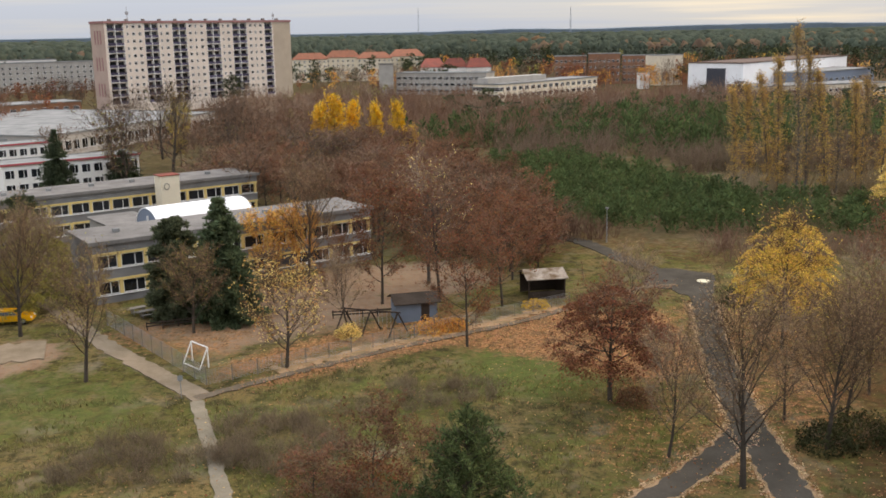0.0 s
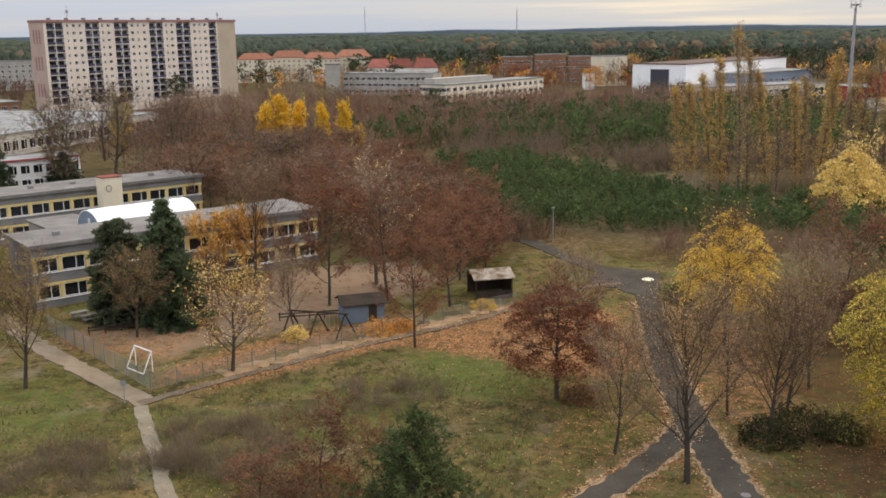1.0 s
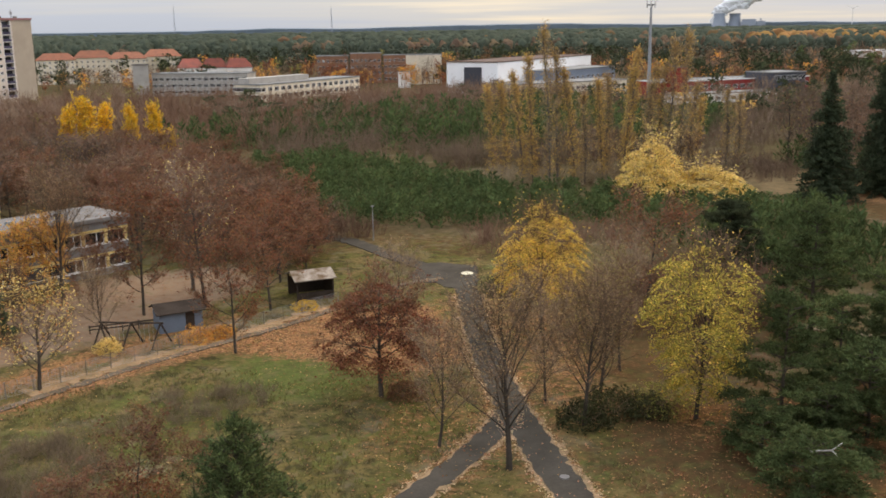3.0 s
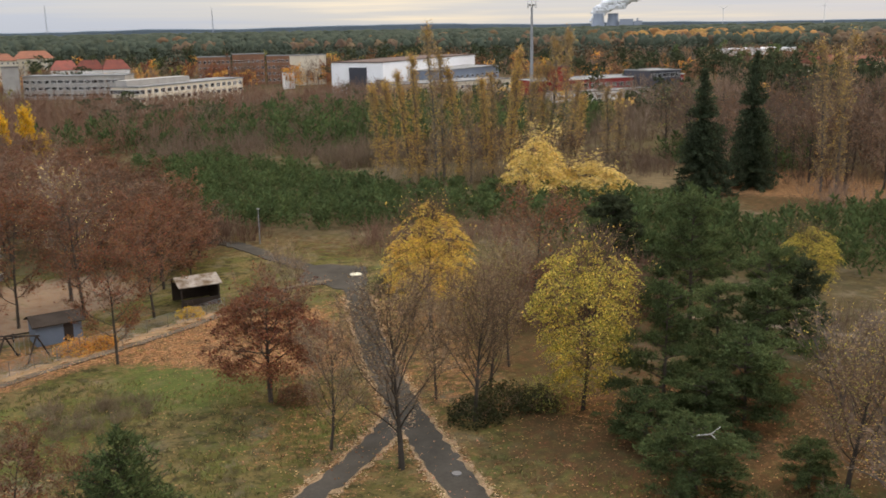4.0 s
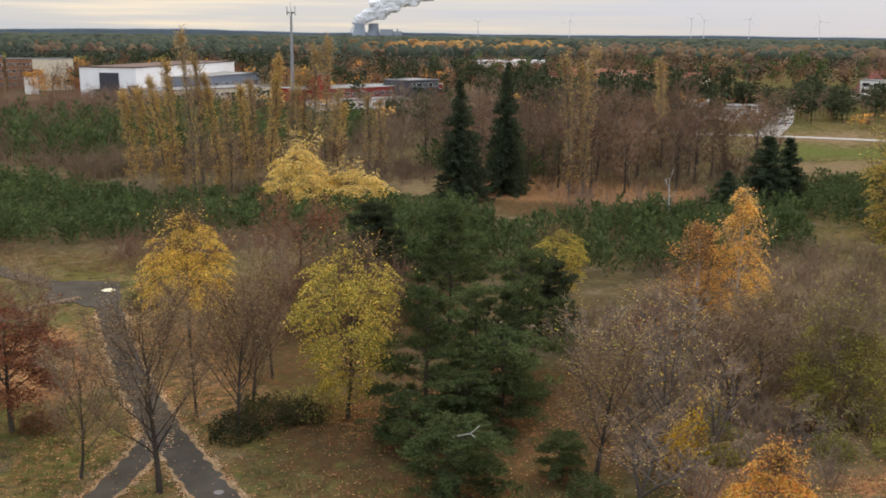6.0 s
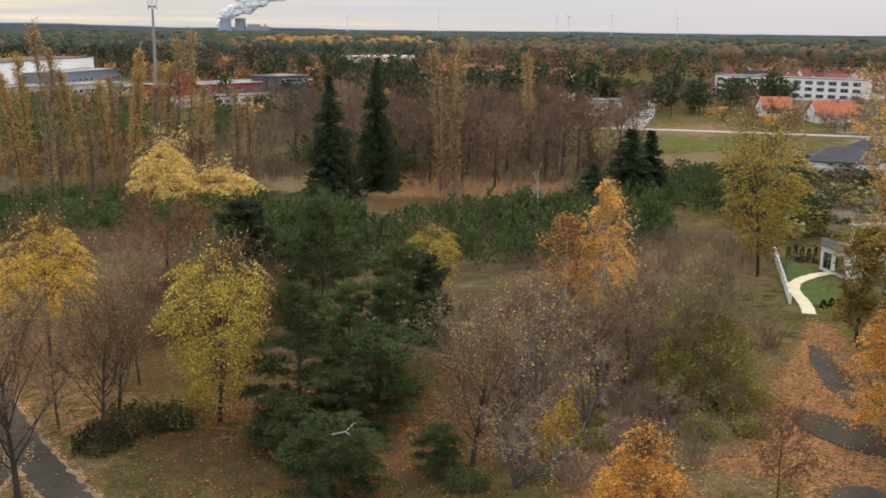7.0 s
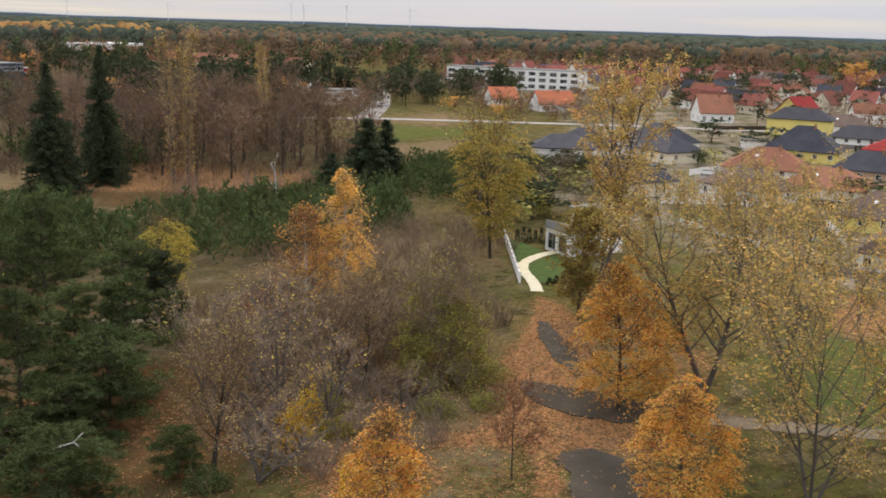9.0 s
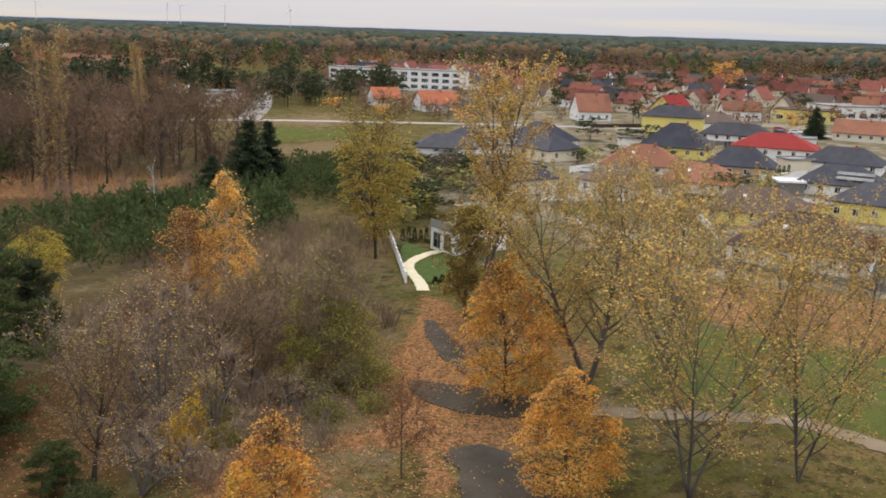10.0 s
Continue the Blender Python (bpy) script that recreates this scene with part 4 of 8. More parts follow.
M["forest_brown"] = material("forest_brown", (0.13, 0.085, 0.050), 0.95, 0.3, 0.25, island=0.2, other=(0.10, 0.07, 0.05), spec=0.05)
# wooded hills; the blue-grey of distance haze is painted into this colour
M["hill_haze"] = material("hill_haze", (0.150, 0.190, 0.225), 0.95, 0.2, 0.01, other=(0.125, 0.160, 0.190), spec=0.05)


def polar(az, d):
    return d * np.sin(np.radians(az)), d * np.cos(np.radians(az))


def forest():
    rng = np.random.default_rng(11)
    sets = {"pine": [], "autumn": [], "brown": [], "larch": []}
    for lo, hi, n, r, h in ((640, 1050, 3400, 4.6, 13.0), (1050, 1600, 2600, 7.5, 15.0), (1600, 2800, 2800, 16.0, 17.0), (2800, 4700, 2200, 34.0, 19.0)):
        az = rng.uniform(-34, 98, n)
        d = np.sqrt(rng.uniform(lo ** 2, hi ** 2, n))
        x, y = polar(az, d)
        for i in range(n):
            if d[i] < 900 and (az[i] < 3 or az[i] > 52):
                if rng.uniform() < 0.6:
                    continue
            w = noise.noise((x[i] * 0.004, y[i] * 0.004, 3.0))
            near = d[i] < 1300
            if az[i] > 26 and d[i] < 2000:
                w += 0.06
            if d[i] > 2300:
                w -= 0.3
            patch = noise.noise((x[i] * 0.013, y[i] * 0.013, 8.0))
            if az[i] > 40 and d[i] < 1700 and patch > -0.2 and rng.uniform() < 0.85:
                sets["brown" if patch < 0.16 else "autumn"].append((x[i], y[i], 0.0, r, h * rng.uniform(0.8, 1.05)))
                continue
            kind = "autumn" if w > 0.22 and patch > 0.12 else ("brown" if w > 0.05 and near and patch > -0.05 else "pine")
            s = rng.uniform(0.7, 1.25)
            if 31 < az[i] < 41 and 1350 < d[i] < 2000 and patch > -0.25:
                kind = "larch"
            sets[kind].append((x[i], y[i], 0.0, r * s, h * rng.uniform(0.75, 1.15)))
    tufts = [leaves_array(rng, rng.normal(size=(44, 3)) * (2.4, 2.4, 2.9) + (0, 0, 6.8), 1.05, 0.5, 0.8) for _ in range(5)]
    for kind, label in (("pine", "dark green pines at the near forest edge"), ("autumn", "orange autumn trees at the near forest edge"), ("brown", "bare brown trees at the near forest edge")):
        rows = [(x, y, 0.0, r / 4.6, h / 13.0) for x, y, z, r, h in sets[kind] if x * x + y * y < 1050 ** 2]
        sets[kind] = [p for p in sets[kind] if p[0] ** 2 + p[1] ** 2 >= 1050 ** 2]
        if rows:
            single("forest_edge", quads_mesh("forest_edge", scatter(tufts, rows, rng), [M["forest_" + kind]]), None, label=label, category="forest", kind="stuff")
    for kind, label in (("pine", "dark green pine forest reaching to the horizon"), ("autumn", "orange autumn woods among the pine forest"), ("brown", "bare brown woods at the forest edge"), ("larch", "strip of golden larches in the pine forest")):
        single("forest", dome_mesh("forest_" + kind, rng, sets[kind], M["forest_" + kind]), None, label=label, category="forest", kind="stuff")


forest()


def hills():
    geo = Geo()
    pts = []
    for i in range(140):
        az = -40 + i
        x, y = polar(az, 4800)
        h = 31 + 13 * max(0, noise.noise((az * 0.11, 0, 0))) + 4 * noise.noise((az * 0.6, 1, 0)) + (12 if 8 < az < 27 else 0) * abs(math.sin((az - 8) / 19 * math.pi))
        pts.append((x, y, h))
    for (x0, y0, h0), (x1, y1, h1) in zip(pts, pts[1:]):
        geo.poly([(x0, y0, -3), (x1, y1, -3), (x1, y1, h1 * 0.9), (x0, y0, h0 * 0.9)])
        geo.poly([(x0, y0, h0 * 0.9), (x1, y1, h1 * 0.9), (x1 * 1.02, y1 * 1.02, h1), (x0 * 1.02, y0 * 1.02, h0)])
    single("backdrop_hills", geo, M["hill_haze"], label="low wooded hills on the horizon, tinted with painted haze", category="hills", kind="structure")


hills()


# ---- buildings ----
WINDOWS = {}


def frame_grid(xs, zs):
    """A window frame in one piece: every second field between the cuts is open."""
    g = Geo()
    nx, nz = len(xs) - 1, len(zs) - 1
    g.v = [(x, y, z) for y in (-0.05, 0.03) for z in zs for x in xs]
    at = lambda i, k, s: s * (nx + 1) * (nz + 1) + k * (nx + 1) + i
    solid = lambda i, k: 0 <= i < nx and 0 <= k < nz and (i % 2 == 0 or k % 2 == 0)
    for i in range(nx):
        for k in range(nz):
            if solid(i, k):
                a, b, c, d = (i, k), (i + 1, k), (i + 1, k + 1), (i, k + 1)
                g.f.append(tuple(at(*p, 0) for p in (a, b, c, d)))
                for (p, q), (di, dk) in (((a, b), (0, -1)), ((b, c), (1, 0)), ((c, d), (0, 1)), ((d, a), (-1, 0))):
                    if not solid(i + di, k + dk):
                        g.f.append((at(*q, 0), at(*p, 0), at(*p, 1), at(*q, 1)))
    g.m = [0] * len(g.f)
    return g


def window(parent, x, z, w, h, y=0.0, mull=1, frame_mat="frame_white", sill=False, turn=0.0):
    """A framed window on a wall that faces local -y; its pane lies behind the frame."""
    key = (round(w, 2), round(h, 2), mull, frame_mat, sill)
    if key not in WINDOWS:
        t = min(0.09, w * 0.09)
        cuts = [-w / 2, -w / 2 + t]
        for i in range(mull):
            c = -w / 2 + w * (i + 1) / (mull + 1) if mull > 1 else w * 0.12
            cuts += [c - t / 2, c + t / 2]
        g = frame_grid(cuts + [w / 2 - t, w / 2], [0, t, h - t, h])
        p = Geo().box(-w / 2 + t, w / 2 - t, -0.012, 0.02, t, h - t)
        WINDOWS[key] = (g.mesh("window", [M[frame_mat]]), p.mesh("pane", [M["glass"]]))
    a, b = WINDOWS[key]
    ob = part("window", a, None, parent, m=pose(x, y, z) if not turn else pose(x, y, z, 0, 0, turn))
    part("pane", b, None, ob)
    return ob


def flat_block(name, a, b, depth, h, wall, roof, label, category, rows=(), count=0, ww=1.6, wh=1.4, mull=1, gable=0, trim=None, z0=0.0, group="", back=False, over=0.25, frame_mat="frame_white"):
    """A flat-roofed block: rows are sill heights; gable: windows on each end wall; trim: a stripe material under the roof edge."""
    m, length = front(a, b)
    ob = thing(name, m, label, category, group)
    part("wall", Geo().box(0, length, 0, depth, z0 - 0.3, h), M[wall], ob)
    roof_ob = part("roof", Geo().box(-over, length + over, -over, depth + over, h, h + 0.22), M[roof], ob)
    for x0, x1, y0, y1 in ((-over, length + over, -over, -over + 0.3), (-over, length + over, depth + over - 0.3, depth + over), (-over, -over + 0.3, -over + 0.3, depth + over - 0.3), (length + over - 0.3, length + over, -over + 0.3, depth + over - 0.3)):
        part("parapet", Geo().box(x0, x1, y0, y1, h + 0.22, h + 0.42), M[roof], roof_ob)
    if trim:
        part("fascia", Geo().box(-over - 0.03, length + over + 0.03, -over - 0.03, -over - 0.003, h + 0.05, h + 0.45).box(-over - 0.03, -over - 0.003, -over, depth + over, h + 0.05, h + 0.45), M[trim], ob)
    for z in rows:
        for i in range(count):
            window(ob, (i + 0.5) * length / count, z, ww, wh, 0, mull, frame_mat)
        for i in range(gable):
            window(ob, 0, z, ww, wh, 0, mull, frame_mat, turn=-90).matrix_basis = pose(0, (i + 0.5) * depth / gable, z, 0, 0, -90)
    return ob


def gable_house(name, m, w, d, eave, ridge, wall, roof, label, hip=0.0, group="", over=0.45, windows=True, courses=0, chimney=True, attic=False, cat="house"):
    """A house with local x along its ridge (length w), depth d; hip: how far the ridge is drawn in at its ends (0: gables)."""
    ob = thing(name, m, label, cat, group)
    w2, d2 = w / 2, d / 2
    g = Geo().box(-w2, w2, -d2, d2, -0.3, eave)
    if not hip:
        for x, s in ((-w2, 1), (w2, -1)):
            tri = [(x, d2 * s, eave), (x, -d2 * s, eave), (x, 0, ridge - 0.12)]
            g.poly(tri)
    part("wall", g, M[wall], ob)
    ro = Geo()
    t = 0.2
    ew, ed = w2 + over, d2 + over
    dz = (ridge - eave) / d2 * over
    e = eave - dz
    r2 = max(0.3, w2 - hip) if hip else ew
    A, B, C, D = (-ew, -ed, e), (ew, -ed, e), (ew, ed, e), (-ew, ed, e)
    R0, R1 = (-r2, 0, ridge), (r2, 0, ridge)
    up = lambda p: (p[0], p[1], p[2] + t)
    ro.poly([up(A), up(B), up(R1), up(R0)]).poly([up(C), up(D), up(R0), up(R1)])
    ro.poly([A, R0, R1, B]).poly([C, R1, R0, D])
    if hip:
        ro.poly([up(B), up(C), up(R1)]).poly([up(D), up(A), up(R0)]).poly([B, R1, C]).poly([D, R0, A])
        edges = ((A, B), (B, C), (C, D), (D, A))
    else:
        edges = ((A, B), (B, R1), (R1, C), (C, D), (D, R0), (R0, A))
    for p, q in edges:
        ro.poly([p, q, up(q), up(p)])
    roof_ob = part("roof", ro, M[roof], ob)
    if courses:
        for side in (-1, 1):
            for i in range(courses):
                f = (i + 0.5) / courses
                y, z = side * ed * (1 - f), e + (ridge - e) * f + t
                half = ew + (r2 - ew) * f
                part("tile_course", Geo().box(-half, half, y - 0.09, y + 0.09, z - 0.05, z + 0.10), M[roof], roof_ob)
        if hip:
            for side in (-1, 1):
                for i in range(courses):
                    f = (i + 0.5) / courses
                    x, z, half = side * (ew + (r2 - ew) * f), e + (ridge - e) * f + t, ed * (1 - f)
                    part("tile_course", Geo().box(x - 0.09, x + 0.09, -half, half, z - 0.05, z + 0.10), M[roof], roof_ob)
    if chimney:
        part("chimney", Geo().box(w * 0.12, w * 0.12 + 0.5, -0.9, -0.4, ridge - 1.2, ridge + 0.75), M["brick_red"], roof_ob)
    if windows:
        n = max(2, int(w / 3))
        floors = [0.9 + 2.8 * i for i in range(max(1, int((eave - 0.2) / 2.8)))]
        for z in floors:
            for i in range(n):
                window(ob, -w2 + (i + 0.5) * w / n, z, 1.1, 1.25, -d2, 1)
            for x, turn in ((-w2, -90), (w2, 90)):
                for yy in (-d / 4, d / 4):
                    o = window(ob, 0, z, 1.1, 1.25, 0, 1)
                    o.matrix_basis = pose(x, yy, z, 0, 0, turn)
        if not hip:
            for x, turn in ((-w2, -90), (w2, 90)):
                o = window(ob, 0, 0, 0.9, 1.1, 0, 1)
                o.matrix_basis = pose(x, 0, eave + 0.35, 0, 0, turn)
    return ob


def tower_block():
    """Eleven-storey slab with columns of recessed loggias."""
    m, L = front((-129.9, 388.8), (-66.9, 450.0))
    ob = thing("apartment_block", m, "beige eleven-storey panel apartment block with dark loggias", "apartment building")
    H0, st, n = 4.2, 2.84, 11
    top = H0 + n * st
    cols = [(1.0, 7.0), (16.8, 6.2), (29.2, 6.5), (45.0, 6.6), (57.7, 7.2), (74.0, 4.0)]
    line = [(0, 0)]
    for c, w in cols:
        line += [(c, 0), (c, 1.3), (c + w, 1.3), (c + w, 0)]
    line += [(L, 0), (L, 12), (0, 12)]
    body = Geo()
    body.v = [(x, y, z) for z in (-0.3, top) for x, y in line]
    k = len(line)
    body.f = [(i, (i + 1) % k, k + (i + 1) % k, k + i) for i in range(k)] + [tuple(range(k, 2 * k))]
    body.m = [0] * len(body.f)
    part("wall", body, M["render_beige"], ob)
    for c, w in cols:
        part("plinth", Geo().box(c + 0.01, c + w - 0.01, 0.02, 1.29, -0.3, H0 - 0.17), M["render_beige"], ob)
    part("end_bay", Geo().box(78.6, L - 0.01, -0.05, -0.004, -0.3, top), M["render_tan"], ob, "windowless tan end bay")
    part("end_panel", Geo().box(-0.06, -0.004, 0.0, 12, -0.3, top), M["render_rose"], ob, "rose end wall")
    for k in range(3):
        for j in range(3):
            part("relief_strip", Geo().box(-0.16, -0.064, 3.0 + j * 2.4, 3.9 + j * 2.4, 7 + k * 10.2, 12.2 + k * 10.2), M["stripe_rose"], ob)
    part("roof", Geo().box(-0.3, L + 0.3, -0.3, 12.3, top, top + 0.9), M["stripe_rose"], ob, "rose parapet round the flat roof")
    mast = part("roof_mast", Geo().tube((13, 6, top + 0.9), (13, 6, top + 6.5), 0.16, 0.08).box(12.4, 13.6, 5.8, 6.2, top + 3.4, top + 4.6), M["steel"], ob)
    part("roof_mast", Geo().tube((83, 6, top + 0.9), (83, 6, top + 4.5), 0.2, 0.1).box(82.6, 83.5, 5.8, 6.2, top + 2.4, top + 3.6), M["steel"], ob)
    for i in range(12):
        xx = 4 + i * 7.2
        part("vent", Geo().box(xx, xx + 1.1, 4, 5.2, top + 0.9, top + 1.7), M["felt_grey"], ob)
    side = {}
    for c, w in cols:
        bays = 2 if w > 4 else 1
        bw = w / bays
        if bw not in side:
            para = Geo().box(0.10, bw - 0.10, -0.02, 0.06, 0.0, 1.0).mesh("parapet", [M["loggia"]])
            slab = Geo().box(0, bw, -0.04, 1.3, -0.16, 0.0).box(0, 0.12, -0.04, 1.3, 0, st - 0.16).box(bw - 0.12, bw, -0.04, 1.3, 0, st - 0.16).mesh("slab", [M["render_white"]])
            door = Geo().box(0.3, bw - 0.3, 1.22, 1.296, 0.05, 2.3).mesh("balcony_glazing", [M["glass"]])
            side[bw] = (para, slab, door)
        for f in range(n):
            for b in range(bays):
                lo = part("loggia", side[bw][1], None, ob, m=pose(c + b * bw, 0, H0 + f * st))
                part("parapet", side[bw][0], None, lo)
                part("glazing", side[bw][2], None, lo)
    xs = [9.6, 12.2, 14.9, 24.3, 26.9, 37.4, 40.0, 42.8, 53.2, 55.7, 66.8, 69.4, 72.1]
    for f in range(n):
        for i, xx in enumerate(xs):
            small = i in (0, 3, 6, 8, 11)
            window(ob, xx, H0 + f * st + 0.9, 0.85 if small else 1.35, 1.25)


tower_block()


def school_wing(name, a, b, depth, h, bays, label, rows=(0.9, 4.0)):
    """Two-storey wing: grey bands, and bands of recessed white windows between yellow piers."""
    m, L = front(a, b)
    ob = thing(name, m, label, "school")
    wh = 1.65
    part("wall", Geo().box(0, L, 0.3, depth, -0.3, h), M["render_grey"], ob)
    z = -0.3
    for r in (*rows, h):
        part("wall_band", Geo().box(0, L, 0, 0.298, z, r), M["render_grey"], ob)
        z = r + wh
    part("roof", Geo().box(-0.4, L + 0.4, -0.4, depth + 0.4, h, h + 0.3).box(-0.4, L + 0.4, -0.4, -0.1, h + 0.3, h + 0.45).box(-0.4, -0.1, -0.1, depth + 0.4, h + 0.3, h + 0.45), M["felt_grey"], ob, "flat roof of weathered grey felt")
    for k, xx in enumerate(np.arange(4, L - 3, 6.5)):
        part("vent", Geo().box(xx, xx + 0.7, depth * 0.5, depth * 0.5 + 0.7, h + 0.3, h + 0.75), M["felt_pale"], ob)
    bw = L / bays
    pier = Geo().box(-0.2, 0.2, -0.02, 0.28, 0, wh).mesh("pier", [M["panel_yellow"]])
    for r in rows:
        part("lintel", Geo().box(0, L, -0.05, 0.28, r + wh - 0.06, r + wh + 0.24), M["panel_yellow"], ob, "yellow panel strip")
        part("sill", Geo().box(0, L, -0.1, 0.28, r - 0.1, r - 0.001), M["frame_white"], ob)
        for i in range(bays + 1):
            part("pier", pier, None, ob, m=pose(min(max(i * bw, 0.35), L - 0.35), 0, r))
        for i in range(bays):
            window(ob, (i + 0.5) * bw, r + 0.02, bw - 0.44, wh - 0.1, 0.2, 1)
    return ob


school = school_wing("school_front_wing", (-40.0, 108.6), (-9.7, 129.4), 9.5, 6.9, 12, "two-storey grey school wing with yellow window bands")
part("entrance_door", Geo().box(23.0, 25.6, -0.06, 0.1, 0.05, 2.5), M["car_dark"], school, "dark double entrance door")
school_wing("school_rear_wing", (-66.0, 138.0), (-31.3, 164.0), 9.5, 6.9, 14, "grey rear school wing with yellow window band")


def school_middle():
    m, L = front((-36.5, 123.0), (-27.3, 130.2))
    L = 13.6
    ob = thing("school_hall", m, "low school hall with a white barrel roof", "school")
    W, z = 7.0, 5.5
    part("wall", Geo().box(0, L, 0, W, -0.3, z), M["panel_grey"], ob)
    n = 14
    arc = [(W / 2 - (W / 2 + 0.3) * math.cos(math.pi * i / n), z + 2.75 * math.sin(math.pi * i / n)) for i in range(n + 1)]
    g = Geo()
    for (y0, z0), (y1, z1) in zip(arc, arc[1:]):
        g.poly([(0, y1, z1), (0, y0, z0), (L, y0, z0), (L, y1, z1)])
        g.poly([(0, y0, z0 - 0.15), (0, y0, z0), (0, y1, z1), (0, y1, z1 - 0.15)])
    part("barrel_roof", g, M["sheet_white"], ob, "white sheet-metal barrel roof", smooth=False)
    part("gable_panel", Geo().poly([(0.06, y, zz - 0.04) for y, zz in arc][::-1]), M["steel_blue"], ob, "blue-grey arched gable")
    part("gable_ornament", Geo().box(-0.05, 0.055, 3.0, 3.5, z + 0.7, z + 1.7), M["frame_white"], ob)
    part("eaves_strip", Geo().box(0, L, -0.34, -0.29, z - 0.5, z + 0.06), M["felt_grey"], ob)
    m2 = pose(-43.2, 149.0, 0, 0, 0, 37)
    st = thing("stair_tower", m2, "cream stair tower above the school roof", "tower")
    part("wall", Geo().box(0, 3.0, 0, 2.6, -0.3, 9.0), M["render_cream"], st)
    part("roof", Geo().box(-0.1, 3.1, -0.1, 2.7, 9.0, 9.15), M["tile_red"], st)
    ring = Geo()
    for i in range(10):
        a0, a1 = math.pi * 2 * i / 10, math.pi * 2 * (i + 1) / 10
        ring.tube((0.9 + 0.4 * math.cos(a0), -0.04, 7.4 + 0.5 * math.sin(a0)), (0.9 + 0.4 * math.cos(a1), -0.04, 7.4 + 0.5 * math.sin(a1)), 0.05, k=4)
    part("emblem", ring, M["felt_grey"], st)
    co = thing("connecting_corridor", pose(-43.5, 126.0, 0, 0, 0, 37), "glazed corridor between the school wings", "corridor")
    part("wall", Geo().box(0, 6.0, 0, 9, -0.3, 5.6), M["panel_grey"], co)
    part("roof", Geo().box(-0.3, 6.3, -0.3, 9.3, 5.6, 5.85), M["felt_grey"], co)
    for i in range(5):
        window(co, 0.8 + i * 1.1, 3.2, 0.95, 1.9)


school_middle()

# low white school pavilions with a red roof edge
flat_block("pavilion_school", (-84.0, 186.0), (-62.7, 202.0), 9, 6.2, "render_white", "felt_pale", "white two-storey pavilion with a red roof edge", "school", (0.9, 3.7), 11, 1.8, 1.7, 1, trim="stripe_red")
flat_block("pavilion_school", (-110.0, 215.0), (-92.0, 229.0), 9, 6.2, "render_white", "felt_pale", "white pavilion with a red roof edge behind a spruce", "school", (0.9, 3.7), 10, 1.7, 1.7, 1, trim="stripe_red")
flat_block("market_hall", (-101.0, 250.0), (-74.0, 322.0), 70, 5.5, "panel_grey", "felt_pale", "long low hall with a wide pale grey flat roof", "hall", (1.2,), 24, 2.4, 2.6, 1)
flat_block("annex", (-128.0, 238.0), (-106.0, 262.0), 14, 4.4, "panel_grey", "felt_pale", "low glazed annex with a pale roof", "hall", (0.9,), 12, 1.6, 2.4, 1)
flat_block("shop", (-182.0, 384.0), (-150.0, 412.0), 18, 4.2, "brick_red", "felt_pale", "low brick shop with white-framed windows", "shop", (1.2,), 10, 2.4, 1.5, 2)
for a, b, wall, n in (((-330.0, 610.0), (-252.0, 655.0), "render_white", 24), ((-252.0, 560.0), (-170.0, 610.0), "panel_grey", 26)):
    flat_block("apartment_slab", a, b, 12, 16.5, wall, "felt_pale", "five-storey panel apartment slab with balconies", "apartment building", (1.4, 4.3, 7.2, 10.1, 13.0), n, 1.5, 1.4, 1, group="five-storey slabs")

# ---- town behind the trees ----
for i in range(4):
    x0 = -92.5 + i * 20.5
    gable_house("apartment_house", pose(x0 + 9.5, 638 + i * 1.2 + (i % 2) * 6, 0, 0, 0, 4), 22, 13, 14.4 + (i % 2) * 0.8, 18.0 + (i % 2) * 1.2, "render_cream", "tile_orange", "cream apartment house with a red tiled hip roof", hip=4.0, group="red-roofed apartment houses", windows=True, cat="apartment building")
for i in range(3):
    gable_house("terrace_house", pose(-4 + i * 12.5, 556 - i * 4, 0, 0, 0, 4), 13, 13, 11.0, 15.4, "render_white", "tile_red", "white terrace house with a steep red roof", hip=2.5, group="terrace houses", windows=False)
flat_block("stair_block", (-29.4, 478.0), (-22.4, 478.4), 8, 15.0, "panel_grey", "felt_grey", "grey windowless stair block", "building")
flat_block("office_block", (-21.6, 489.0), (22.0, 471.0), 12, 10.4, "panel_grey", "felt_pale", "pale three-storey office block behind bare trees", "office building", (1.2, 4.2, 7.2), 15, 2.4, 1.6, 2)
college = flat_block("college_block", (22.6, 383.5), (68.8, 432.9), 13, 9.4, "render_cream", "felt_pale", "cream three-storey college block with a flat roof", "school", (1.0, 4.0, 6.9), 17, 2.5, 1.6, 2, gable=8)
part("roof_storey", Geo().box(2, 40, 7, 12.5, 9.63, 11.8), M["panel_grey"], college, "set-back grey roof storey")
for i in range(3):
    flat_block("brick_block", (64.5 + i * 18.4, 557.0 - i * 3), (81.7 + i * 18.4, 554.2 - i * 3), 12, 15.2 + (1.2 if i == 1 else 0), "brick_red", "felt_pale", "four-storey brick apartment block", "apartment building", (1.5, 5.0, 8.4, 11.8), 7, 1.5, 1.5, 1, group="brick apartment blocks")
flat_block("cream_tower", (115.0, 527.0), (130.1, 531.5), 12, 15.6, "render_cream", "felt_pale", "cream windowless gable of an apartment tower", "apartment building")
flat_block("white_kiosk", (101.0, 500.0), (106.0, 501.0), 4, 8.0, "render_white", "felt_pale", "narrow white utility building", "building")
flat_block("white_annex", (132.0, 480.0), (146.0, 484.0), 8, 5.2, "render_white", "felt_pale", "small white annex before the brick blocks", "building", (1.2,), 4, 1.5, 1.5)
